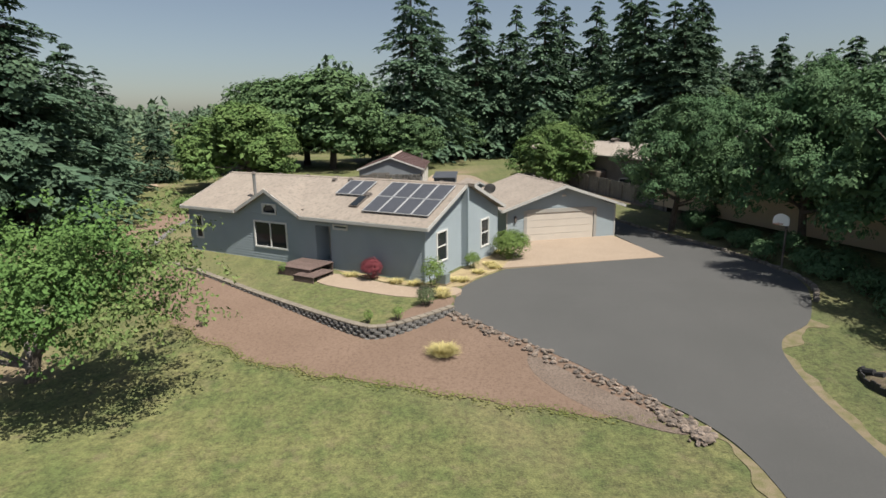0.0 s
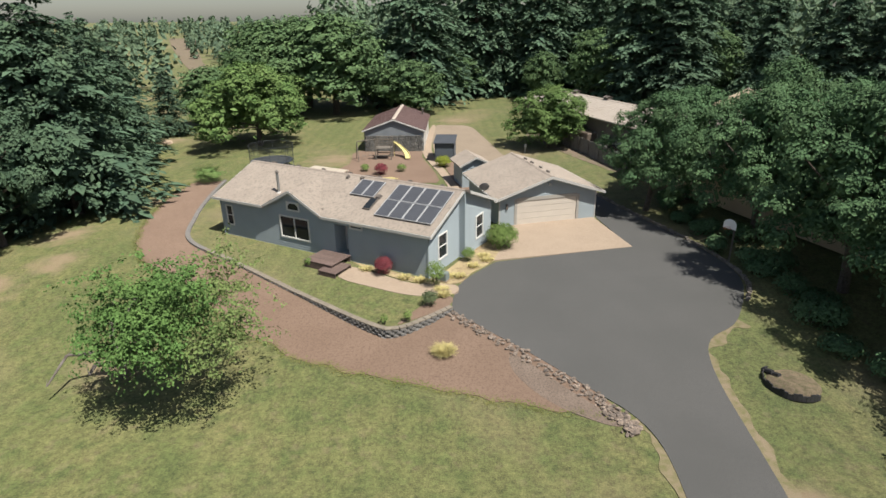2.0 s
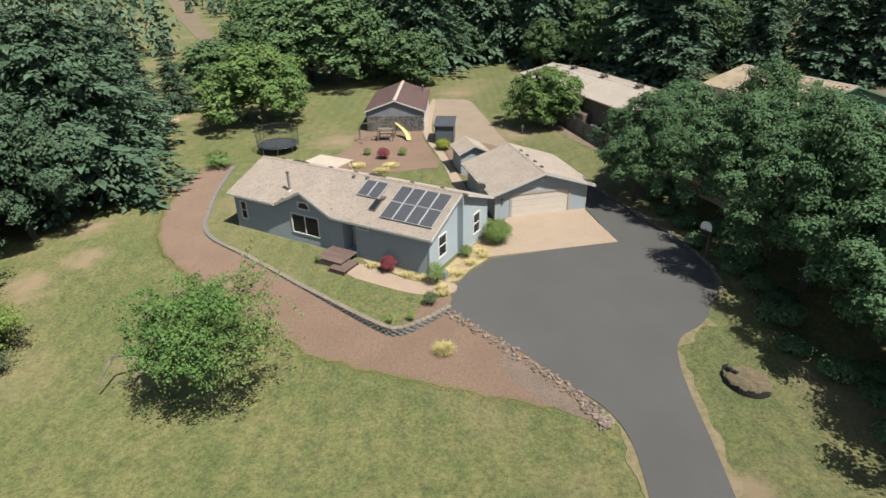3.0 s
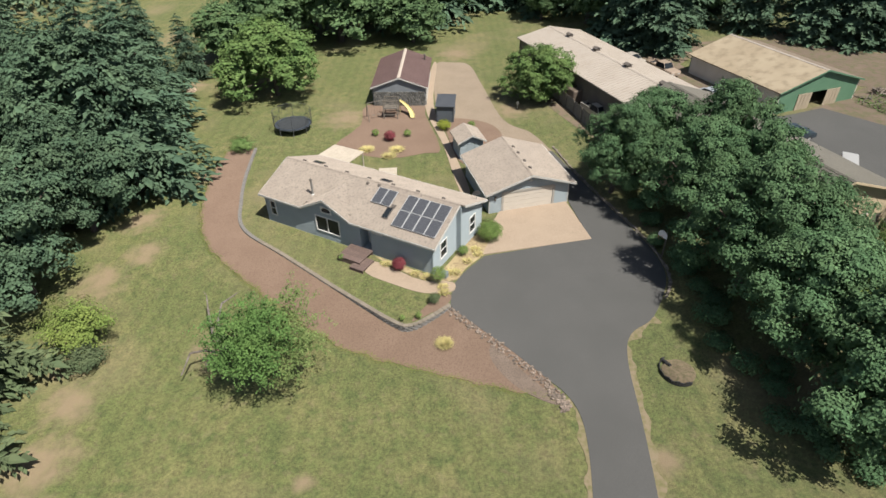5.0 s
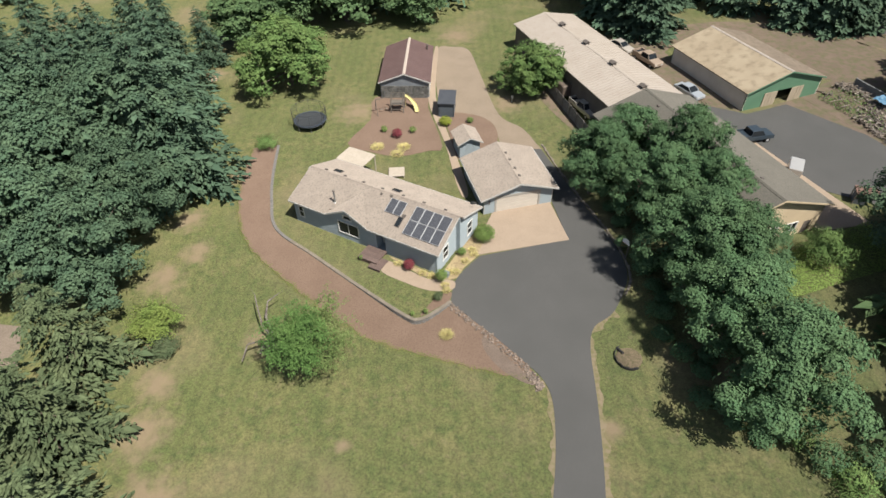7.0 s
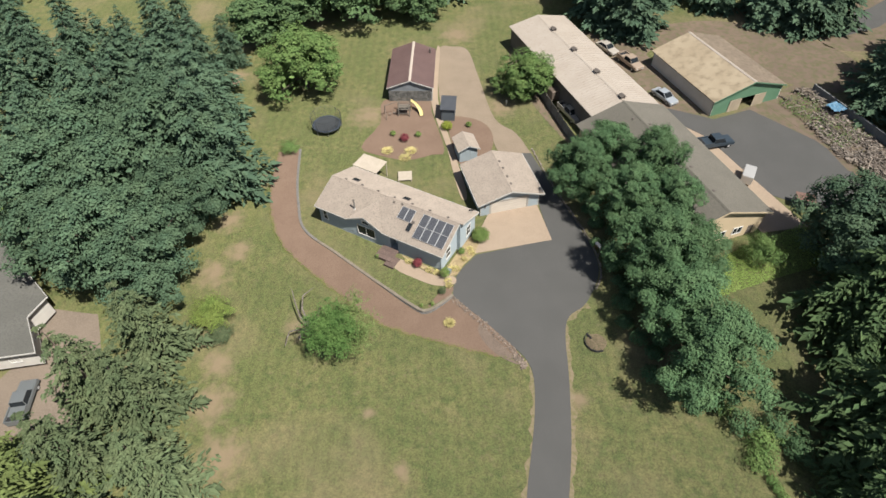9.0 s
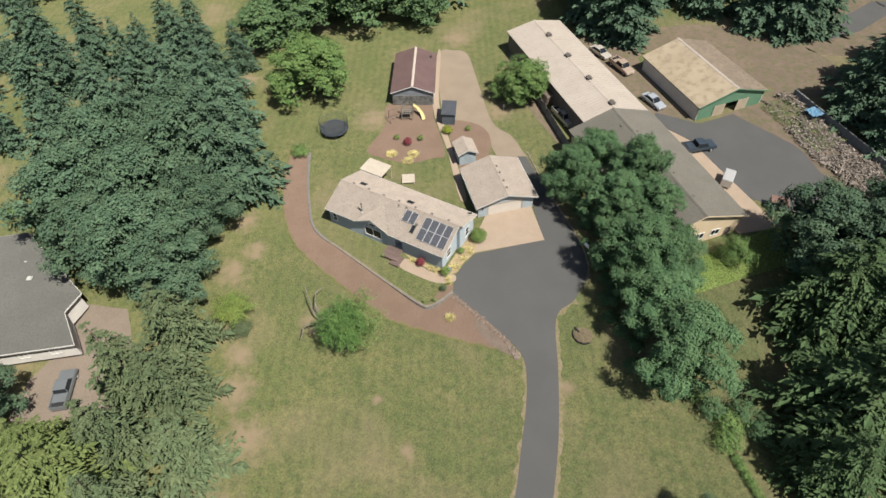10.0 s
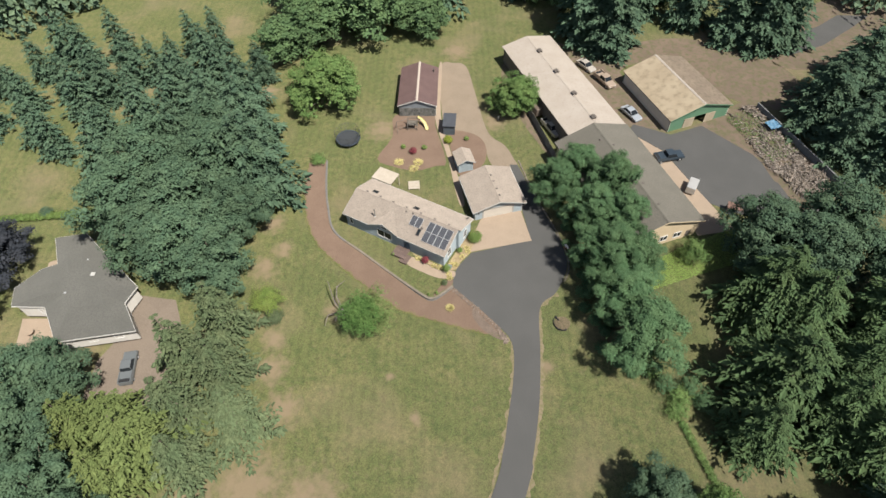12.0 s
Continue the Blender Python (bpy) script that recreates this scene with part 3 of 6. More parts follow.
BACK_ROOF = pose(LONG, DEEP, EAVE, 0, 0, 180) @ pose(0, 0, 0, PITCH, 0, 0)
for x in (2.0, 4.6, 7.1, 9.65, 12.3, 14.9, 17.5):
    roof_vent(HOUSE @ BACK_ROOF @ pose(LONG - x, (DEEP - 4.82) * UP, 0.02), 0.16, "small dark roof vent near the ridge")
for x, y in ((10.0, 4.1), (11.2, 4.2)):
    roof_vent(HOUSE @ ON_ROOF @ pose(x, y * UP, 0.02), 0.14, "small dark roof vent near the ridge")
roof_vent(HOUSE @ ON_ROOF @ pose(7.15, 2.2 * UP, 0.02), 0.15, "small dark roof vent by the front gable")
for x in (3.1, 11.0):
    sk = thing("skylight", HOUSE @ BACK_ROOF @ pose(LONG - x, (DEEP - 5.65) * UP, 0.0), "dark brown domed skylight on the roof", "skylight", "skylights")
    bm = bmesh.new()
    box(bm, -0.5, 0.5, -0.4, 0.4, -0.02, 0.07)
    part("curb", bm, BRONZE, sk)
    bm = bmesh.new()
    prism(bm, [(-0.45, -0.35, 0.07), (-0.45, 0.35, 0.07), (-0.45, 0.2, 0.14), (-0.45, -0.2, 0.14)], (0.9, 0, 0))
    part("dome", bm, GLASS, sk)
sk = thing("skylight", HOUSE @ ON_ROOF @ pose(13.25, 1.3 * UP, 0), "narrow tinted skylight beside the solar panels", "skylight", "skylights")
bm = bmesh.new()
box(bm, 0, 0.6, 0, 1.1 * UP, -0.02, 0.1)
part("curb", bm, BRONZE, sk)
bm = bmesh.new()
box(bm, 0.05, 0.55, 0.05, 1.1 * UP - 0.05, 0.1, 0.12)
part("pane", bm, GLASS, sk)
roof_vent(HOUSE @ ON_ROOF @ pose(13.72, 2.62 * UP, 0.02), 0.2, "dark square roof vent beside the solar panels")
flue = thing("chimney_flue", HOUSE @ pose(5.5, 1.55, EAVE + 1.55 * SLOPE), "thin grey metal chimney flue on the roof", "chimney")
bm = bmesh.new()
tube(bm, (0, 0, -0.1), (0, 0, 1.5), 0.1, n=14)
part("pipe", bm, tube_vent, flue)
bm = bmesh.new()
tube(bm, (0, 0, 1.5), (0, 0, 1.54), 0.15, n=14)
tube(bm, (0, 0, 1.54), (0, 0, 1.64), 0.15, 0.05, n=14)
part("cap", bm, BRONZE, flue)
bm = bmesh.new()
tube(bm, (0, 0, -0.12), (0, 0, 0.08), 0.2, 0.1, n=14)
part("flashing", bm, WHITE, flue, "pale flashing collar")
dish = thing("satellite_dish", HOUSE @ pose(19.2, 7.9, EAVE + 0.55), "grey satellite dish at the roof edge", "satellite dish")
bm = bmesh.new()
tube(bm, (0, 0, -0.15), (0, 0, 0.5), 0.025)
part("mast", bm, tube_vent, dish)
bm = bmesh.new()
rings = []
for k in range(5):
    r = 0.36 * k / 4 + 0.01
    rings.append([bm.verts.new((r * math.cos(a * 0.3927), -0.06 + 0.35 * r * r, r * math.sin(a * 0.3927))) for a in range(16)])
for a, b in zip(rings, rings[1:]):
    for i in range(16):
        bm.faces.new((a[i], a[(i + 1) % 16], b[(i + 1) % 16], b[i]))
bmesh.ops.solidify(bm, geom=bm.faces[:], thickness=0.015)
part("reflector", bm, mat("grey_dish", (0.30, 0.295, 0.285), (0.27, 0.265, 0.255), size=2, rough=0.6), dish, m=pose(0, 0, 0.6, 25, 0, 30))

# back patio cover and slab
CREAMW = mat("weathered_cream_paint", (0.46, 0.40, 0.325), (0.41, 0.355, 0.285), (0.36, 0.31, 0.25), size=0.9, size2=4, rough=0.7, mix3=0.62)
cover = thing("patio_cover", pose(-11.2, 47.0, 0, 0, 0, -29), "white flat patio cover behind the house", "patio cover")
bm = bmesh.new()
box(bm, -2.0, 2.0, -1.45, 1.45, 2.62, 2.68)
roof_panel = part("roof", bm, CREAMW, cover)
bm = bmesh.new()
box(bm, -0.02, 0.02, -1.45, 1.45, 2.68, 2.70)
seam = data_of("seam", bm, CREAMW)
for k in range(9):
    part("seam", seam, CREAMW, roof_panel, m=pose(-1.92 + k * 0.48, 0, 0))
for x, y in ((-1.85, 1.3), (1.85, 1.3), (-1.85, -1.2), (1.85, -1.2)):
    bm = bmesh.new()
    box(bm, x - 0.05, x + 0.05, y - 0.05, y + 0.05, 0, 2.62)
    part("post", bm, CREAMW, cover)
landing = thing("back_landing", pose(-6.3, 46.9, land(-6.3, 46.9), 0, 0, 4), "pale wooden landing behind the house", "landing")
bm = bmesh.new()
for k in range(12):
    box(bm, -1.0, 1.0, -0.96 + k * 0.162, -0.81 + k * 0.162, 0.32, 0.36)
part("boards", bm, CREAMW, landing)
for x, y in ((-0.9, -0.9), (0.9, -0.9), (-0.9, 0.9), (0.9, 0.9)):
    bm = bmesh.new()
    box(bm, x - 0.06, x + 0.06, y - 0.06, y + 0.06, -0.1, 0.32)
    part("post", bm, CREAMW, landing)

# ---- garage ----
GARAGE = pose(5.75, 39.1, 0, 0, 0, math.degrees(math.atan2(0.2493, 0.9684)))
garage = thing("garage", GARAGE, "detached blue-grey double garage with tan shingle roof", "garage")
GW0, GW1, GD, GE, GR = -1.5, 6.85, 8.0, 2.42, 3.98
gmid = (GW0 + GW1) / 2
siding(garage, pose(GW0, 0, 0), GW1 - GW0, GE - 0.1, [(0 - GW0, 5.15 - GW0, -1, 2.02)], gable=(gmid - GW0, GR - 0.16), material=BLUE)
siding(garage, pose(GW1, GD, 0, 0, 0, 180), GW1 - GW0, GE - 0.1, gable=(gmid - GW0, GR - 0.16), material=BLUE)
siding(garage, pose(GW1, 0, 0) @ TURN_Z, GD, GE - 0.02, material=BLUE)
siding(garage, pose(GW0, GD, 0, 0, 0, -90), GD, GE - 0.02, material=BLUE)
k = (GR - GE) / (gmid - GW0 + 0.5)
for s, e in ((-1, GW0 - 0.5), (1, GW1 + 0.5)):
    bm = bmesh.new()
    prism(bm, [(gmid, -0.55, GR), (e, -0.55, GE), (e, -0.55, GE - 0.16), (gmid, -0.55, GR - 0.16)], (0, GD + 1.0, 0))
    part("roof_slope", bm, SHINGLE, garage, "sun-bleached tan shingles")
for s, e in ((-1, GW0 - 0.52), (1, GW1 + 0.52)):
    bm = bmesh.new()
    prism(bm, [(gmid, -0.585, GR - 0.01), (e, -0.585, GE - 0.01), (e, -0.585, GE - 0.2), (gmid, -0.585, GR - 0.22)], (0, 0.033, 0))
    part("fascia", bm, TRIM, garage, "pale fascia board")
    bm = bmesh.new()
    box(bm, min(e, e + s * 0.07), max(e, e + s * 0.07), -0.5, GD + 0.4, GE - 0.18, GE - 0.03)
    part("gutter", bm, TRIM, garage, "pale gutter")
bm = bmesh.new()
for k2 in range(30):
    y = -0.55 + k2 * 0.3
    for s in (-1, 1):
        prism(bm, [(gmid, y, GR + 0.03), (gmid + s * 0.15, y, GR + 0.025 - 0.15 * k), (gmid + s * 0.15, y, GR - 0.15 * k), (gmid, y, GR)], (0, 0.285, 0))
part("ridge_cap", bm, SHINGLE, garage)
gd = part("garage_door", (lambda b: (box(b, 0, 5.15, 0.04, 0.08, 0.0, 2.02), b)[1])(bmesh.new()), WHITE, garage, "cream sectional garage door")
for r in range(4):
    bm = bmesh.new()
    box(bm, 0.02, 5.13, 0.005, 0.038, 0.01 + 0.503 * r, 0.495 + 0.503 * r)
    part("door_panel", bm, mat("cream_door_paint", (0.56, 0.505, 0.435), (0.53, 0.475, 0.41), size=1.0, rough=0.55) if r == 0 else bpy.data.materials["cream_door_paint"], gd)
bm = bmesh.new()
box(bm, -0.22, 0, -0.05, 0.1, 0, 2.22)
box(bm, 5.15, 5.37, -0.05, 0.1, 0, 2.22)
box(bm, 0, 5.15, -0.05, 0.1, 2.02, 2.3)
part("door_frame", bm, mat("beige_trim", (0.36, 0.34, 0.30), (0.33, 0.31, 0.28), size=2, rough=0.6), garage, "beige door surround")
for x in (GW0 - 0.03, GW1 - 0.07):
    bm = bmesh.new()
    box(bm, x, x + 0.1, -0.045, 0.05, 0, 2.3)
    part("corner_board", bm, TRIM, garage)
lamp = part("flood_light", (lambda b: (tube(b, (gmid, -0.2, 3.22), (gmid, -0.03, 3.28), 0.05), tube(b, (gmid - 0.12, -0.24, 3.18), (gmid - 0.02, -0.12, 3.24), 0.06), tube(b, (gmid + 0.12, -0.24, 3.18), (gmid + 0.02, -0.12, 3.24), 0.06), b)[3])(bmesh.new()), WHITE, garage, "white twin flood light")
bm = bmesh.new()
box(bm, -0.95, -0.8, -0.14, -0.03, 1.45, 1.8)
prism(bm, [(-1.0, -0.16, 1.8), (-0.75, -0.16, 1.8), (-0.875, -0.16, 1.92)], (0, 0.14, 0))
part("wall_lamp", bm, BRONZE, garage, "dark wall lantern")
for y in (1.1, 2.6, 4.4, 5.9):
    roof_vent(GARAGE @ pose(gmid + 0.32, y, GR - 0.32 * k + 0.02, 0, math.degrees(math.atan(k)), 0), 0.15, "small dark roof vent on the garage")

# small shed behind the garage
shed = thing("garden_shed", pose(2.7, 51.9, land(2.7, 52), 0, 0, 14.5), "small blue-grey shed with tan shingle roof", "shed")
siding(shed, pose(-1.35, -1.5, 0), 2.7, 2.2, [(0.8, 1.7, -1, 1.95)], gable=(1.35, 2.85), material=BLUE)
siding(shed, pose(1.35, 1.5, 0, 0, 0, 180), 2.7, 2.2, gable=(1.35, 2.85), material=BLUE)
siding(shed, pose(1.35, -1.5, 0) @ TURN_Z, 3.0, 2.25, material=BLUE)
siding(shed, pose(-1.35, 1.5, 0, 0, 0, -90), 3.0, 2.25, material=BLUE)
for e in (-1.7, 1.7):
    bm = bmesh.new()
    prism(bm, [(0, -1.85, 3.03), (e, -1.85, 2.2), (e, -1.85, 2.08), (0, -1.85, 2.9)], (0, 3.7, 0))
    part("roof_slope", bm, SHINGLE, shed)
for e in (-1.72, 1.72):
    bm = bmesh.new()
    prism(bm, [(0, -1.88, 3.02), (e, -1.88, 2.19), (e, -1.88, 2.03), (0, -1.88, 2.85)], (0, 0.028, 0))
    part("fascia", bm, TRIM, shed)
bm = bmesh.new()
box(bm, -0.53, 0.33, -1.5, -1.44, 0, 1.95)
part("door", bm, BLUE, shed)

# shop with the maroon roof
SHOP = pose(-9.75, 66.1, land(-6, 66) - 0.05, 0, 0, -1.5)
shop = thing("workshop", SHOP, "grey metal workshop with a maroon ribbed roof", "workshop")
GREYM = mat("grey_metal_siding", (0.22, 0.235, 0.25), (0.19, 0.205, 0.22), size=0.8, rough=0.55)
PALEM = mat("pale_wall_metal", (0.52, 0.50, 0.46), (0.47, 0.45, 0.41), size=0.8, rough=0.55)
siding(shop, pose(0, 0, 0), 7.3, 2.55, gable=(3.65, 3.8), material=GREYM, boards=False)
siding(shop, pose(7.3, 12.2, 0, 0, 0, 180), 7.3, 2.55, gable=(3.65, 3.8), material=GREYM, boards=False)
siding(shop, pose(7.3, 0, 0) @ TURN_Z, 12.2, 2.6, [(1.0, 3.4, -1, 2.2), (5.0, 7.4, -1, 2.2)], material=PALEM, boards=False)
siding(shop, pose(0, 12.2, 0, 0, 0, -90), 12.2, 2.6, material=GREYM, boards=False)
for y in (1.0, 5.0):
    bm = bmesh.new()
    box(bm, 7.2, 7.25, y, y + 2.4, 0, 2.2)
    for q in range(5):
        box(bm, 7.25, 7.27, y + 0.03, y + 2.37, 0.02 + q * 0.44, 0.44 + q * 0.44)
    part("roller_door", bm, WHITE, shop, "white roller door")
for s, e in ((-1, -0.25), (1, 7.55)):
    bm = bmesh.new()
    prism(bm, [(3.65, -0.25, 3.98), (e, -0.25, 2.6), (e, -0.25, 2.5), (3.65, -0.25, 3.88)], (0, 12.7, 0))
    slope = part("roof_slope", bm, REDMETAL, shop)
    bm = bmesh.new()
    prism(bm, [(3.65, 0, 4.02), (e, 0, 2.64), (e, 0, 2.59), (3.65, 0, 3.97)], (0, 0.05, 0))
    rib_mesh = data_of("rib", bm, REDMETAL)
    for q in range(22):
        part("rib", rib_mesh, REDMETAL, slope, m=pose(0, -0.2 + q * 0.58, 0))
    bm = bmesh.new()
    prism(bm, [(3.65, -0.29, 4.0), (e, -0.29, 2.62), (e, -0.29, 2.46), (3.65, -0.29, 3.84)], (0, 0.04, 0))
    part("fascia", bm, WHITE, shop)
bm = bmesh.new()
for s in (-1, 1):
    prism(bm, [(3.65, -0.27, 4.06), (3.65 + s * 0.22, -0.27, 3.99), (3.65 + s * 0.22, -0.27, 3.96), (3.65, -0.27, 4.02)], (0, 12.74, 0))
part("ridge_flashing", bm, mat("pale_ridge", (0.46, 0.39, 0.33), rough=0.5), shop, "pale ridge flashing")
bm = bmesh.new()
tube(bm, (6.6, 10.4, 2.9), (6.6, 10.4, 3.7), 0.12)
tube(bm, (6.6, 10.4, 3.7), (6.6, 10.4, 3.85), 0.2, 0.06)
part("flue", bm, BRONZE, shop, "dark metal flue")
# rough stone cladding on the lower front
rng = random.Random(5)
STONEC = mat("dark_fieldstone", (0.13, 0.125, 0.115), (0.20, 0.19, 0.17), (0.07, 0.068, 0.062), size=2.0, size2=7, rough=0.9, per_object=0.3)
stones = []
for q in range(6):
    bm = bmesh.new()
    vs = box(bm, -0.5, 0.5, -0.09, 0.0, -0.5, 0.5)
    for v in vs:
        v.co += Vector((rng.uniform(-0.14, 0.14), rng.uniform(-0.03, 0.0) if v.co.y < -0.01 else 0, rng.uniform(-0.14, 0.14)))
    bmesh.ops.bevel(bm, geom=bm.edges[:], offset=0.06, segments=1, affect="EDGES")
    stones.append(data_of("stone", bm, STONEC))
for r in range(6):
    x = 0.05 + (r % 2) * 0.1
    while x < 7.0:
        w = rng.uniform(0.35, 0.62)
        if x + w < 7.25:
            part("stone", rng.choice(stones), STONEC, shop, m=pose(x + w / 2, -0.03, 0.2 + r * 0.33, 0, rng.uniform(-6, 6), 0) @ Matrix.Diagonal((w * 0.96, 1, 0.32, 1)))
        x += w
# dark resin shed
store = thing("storage_shed", pose(0.2, 61.9, land(0.2, 62), 0, 0, -5), "small dark grey storage shed with a lean-to roof", "shed")
DKGREY = mat("dark_grey_panels", (0.095, 0.11, 0.125), (0.085, 0.097, 0.112), size=1.2, rough=0.6)
siding(store, pose(-1.1, -1.6, 0), 2.2, 2.1, material=DKGREY, boards=False)
siding(store, pose(1.1, 1.6, 0, 0, 0, 180), 2.2, 2.1, material=DKGREY, boards=False)
siding(store, pose(1.1, -1.6, 0) @ TURN_Z, 3.2, 2.1, material=DKGREY, boards=False)
siding(store, pose(-1.1, 1.6, 0, 0, 0, -90), 3.2, 2.1, material=DKGREY, boards=False)
bm = bmesh.new()
prism(bm, [(-1.25, -1.8, 2.12), (-1.25, 1.8, 2.45), (-1.25, 1.8, 2.52), (-1.25, -1.8, 2.2)], (2.5, 0, 0))
part("roof", bm, mat("charcoal_roof", (0.055, 0.06, 0.07), (0.065, 0.07, 0.08), size=1, rough=0.6), store)


# ---- front terrace ----
def level(x, y):
    """The terrace falls a little from the house front towards the wall."""
    d = -0.484 * (x + 17.75) - 0.8755 * (y - 37.95)
    return 0.05 - 0.045 * min(6.0, max(0.0, d - 0.5))


DRYBED = mat("straw_mulch", (0.37, 0.30, 0.165), (0.27, 0.205, 0.115), (0.185, 0.13, 0.082), size=0.9, size2=4, rough=0.95, bump=0.8, bump_size=18, mix3=0.6)
WALL_LINE = [(0.35, 25.35), (-1.1, 24.15), (-2.7, 23.2), (-4.2, 23.75), (-8.7, 27.35), (-14.5, 32.15), (-19.4, 36.5), (-21.1, 41.7), (-22.1, 47.1), (-22.75, 53.7)]
line = curve(WALL_LINE, steps=8)
sheet("terrace_lawn", line[:66] + [Vector(p) for p in ((-19.2, 46.5), (-17.3, 38.7), (-0.5, 29.4), (0.9, 28.6), (0.45, 26.5))], 0.0, GRASS, "small mown lawn between the house and the retaining wall", depth=0.5, height=level)
sheet("front_walk", curve([(-6.6, 31.2), (-4.2, 29.8), (-2.0, 28.4), (0.6, 28.1), (0.5, 26.9), (-1.8, 26.8), (-4.4, 28.0), (-6.9, 29.6)], closed=True, steps=3), 0.03, CONCRETE, "pale concrete front walk", height=level)
sheet("front_bed", curve([(-6.3, 31.9), (-3.5, 30.3), (-1.0, 28.95), (0.0, 30.2), (2.4, 34.4), (4.3, 36.6), (4.3, 34.3), (3.4, 32.0), (1.7, 29.9), (0.7, 28.3), (-1.9, 28.55), (-4.1, 29.95)], closed=True, steps=3), 0.02, DRYBED, "bed of straw-coloured mulch along the house", height=level)
sheet("corner_bed", curve([(0.35, 26.6), (-1.0, 26.0), (-2.2, 24.4), (-2.6, 23.6), (-1.1, 24.5), (0.2, 25.5)], closed=True, steps=3), 0.02, MULCH, "brown mulch at the corner of the terrace", height=level)

# retaining wall of split-face blocks
rng = random.Random(3)
BLOCK = mat("grey_wall_block", (0.150, 0.142, 0.135), (0.115, 0.110, 0.105), (0.20, 0.185, 0.165), size=3, size2=14, rough=0.95, bump=0.6, bump_size=30, per_object=0.22)
CAP = mat("tan_cap_block", (0.205, 0.175, 0.138), (0.175, 0.15, 0.118), size=2.5, rough=0.95, bump=0.4, bump_size=40, per_object=0.1)
blocks = []
for k in range(6):
    bm = bmesh.new()
    vs = box(bm, -0.19, 0.19, -0.14, 0.16, 0.0, 0.15)
    fronts = [v for v in bm.verts if v.co.y < 0]
    for v in fronts:
        v.co.x *= 0.9
    mid = [bm.verts.new((x, -0.175 - rng.uniform(0, 0.03), z)) for x, z in ((-0.08, 0.03), (0.08, 0.03), (0.08, 0.12), (-0.08, 0.12))]
    face = [f for f in bm.faces if all(v.co.y < 0 for v in f.verts)][0]
    ring = sorted(face.verts, key=lambda v: (v.co.z, v.co.x if v.co.z < 0.07 else -v.co.x))
    bm.faces.remove(face)
    for i in range(4):
        bm.faces.new((ring[i], ring[(i + 1) % 4], mid[(i + 1) % 4], mid[i]))
    bm.faces.new(mid)
    blocks.append(data_of("block", bm, BLOCK))
bm = bmesh.new()
box(bm, -0.195, 0.195, -0.17, 0.17, 0, 0.075)
bmesh.ops.bevel(bm, geom=bm.edges[:], offset=0.012, segments=1, affect="EDGES")
capmesh = data_of("cap", bm, CAP)
wall_thing = tagged(new("retaining_wall"), "low curved retaining wall of grey split-face blocks with tan caps", "retaining wall", kind="structure")
rest = bmesh.new()
d, count = 0.0, 0
lengths = [(b - a).length for a, b in zip(line, line[1:])]
total = sum(lengths)


def along(s):
    for a, b, l in zip(line, line[1:], lengths):
        if s <= l:
            return a + (b - a) * (s / l), math.degrees(math.atan2(a.y - b.y, a.x - b.x))
        s -= l
    return line[-1], math.degrees(math.atan2(line[-2].y - line[-1].y, line[-2].x - line[-1].x))


s = 0.2
while s < total:
    p, ang = along(s)
    base = land(p.x, p.y)
    top = max(level(p.x, p.y) + 0.01, base + 0.11)
    rows = max(1, int((top - base + 0.05) / 0.152) + 1)
    for r in range(rows):
        q, ang2 = along(min(total, s + (0.2 if r % 2 else 0)))
        m = pose(q.x, q.y, top - 0.152 * (r + 1), 0, 0, ang2) @ pose(0, 0.012 * -r, 0)
        if q.y < 34.5:
            part("block", rng.choice(blocks), BLOCK, wall_thing, m=m)
        else:
            i0 = len(rest.verts)
            rest.from_mesh(blocks[0])
            rest.verts.ensure_lookup_table()
            bmesh.ops.transform(rest, matrix=m, verts=rest.verts[i0:])
    if p.y < 34.5:
        part("cap", capmesh, CAP, wall_thing, m=pose(p.x, p.y, top, 0, 0, ang))
    else:
        i0 = len(rest.verts)
        rest.from_mesh(capmesh)
        rest.verts.ensure_lookup_table()
        bmesh.ops.transform(rest, matrix=pose(p.x, p.y, top, 0, 0, ang), verts=rest.verts[i0:])
    s += 0.4
tagged(part("blocks", rest, BLOCK, wall_thing), kind="stuff")

# loose stones between the mulch and the drive
ROCK = mat("brown_fieldstone", (0.185, 0.145, 0.115), (0.27, 0.21, 0.165), (0.10, 0.085, 0.076), size=1.6, size2=8, rough=0.95, bump=0.6, bump_size=16, per_object=0.35)


def rock_mesh(seed):
    r = random.Random(seed)
    b = bmesh.new()
    bmesh.ops.create_icosphere(b, subdivisions=1, radius=0.5)
    for v in b.verts:
        v.co *= r.uniform(0.75, 1.2)
        v.co.z *= 0.7
        v.co.x = max(-0.42, min(0.42, v.co.x))
    return data_of("rock", b, ROCK)


rocks = [rock_mesh(k) for k in range(8)]
border = tagged(new("rock_border"), "border of rough brown and grey stones along the drive", "rock border")
edge = curve([(0.2, 25.15), (2.0, 23.45), (4.5, 21.15), (6.8, 18.75), (8.0, 17.1), (8.35, 16.3)], steps=12)
for i, p in enumerate(edge):
    f = i / len(edge)
    for k in range(5 + (f > 0.45) * 2):
        off = rng.uniform(-0.12, 0.16 + 0.5 * f)
        q = p + Vector((-0.72, -0.69)) * off + Vector((rng.uniform(-0.2, 0.2), rng.uniform(-0.2, 0.2)))
        sz = rng.uniform(0.11, 0.27) + (0.12 if f > 0.8 and rng.random() < 0.3 else 0)
        part("rock", rng.choice(rocks), ROCK, border, m=pose(q.x, q.y, land(q.x, q.y) + 0.05 + sz * 0.18, rng.uniform(-20, 20), rng.uniform(-20, 20), rng.uniform(0, 360)) @ Matrix.Diagonal((sz * 1.2, sz, sz * 0.8, 1)))
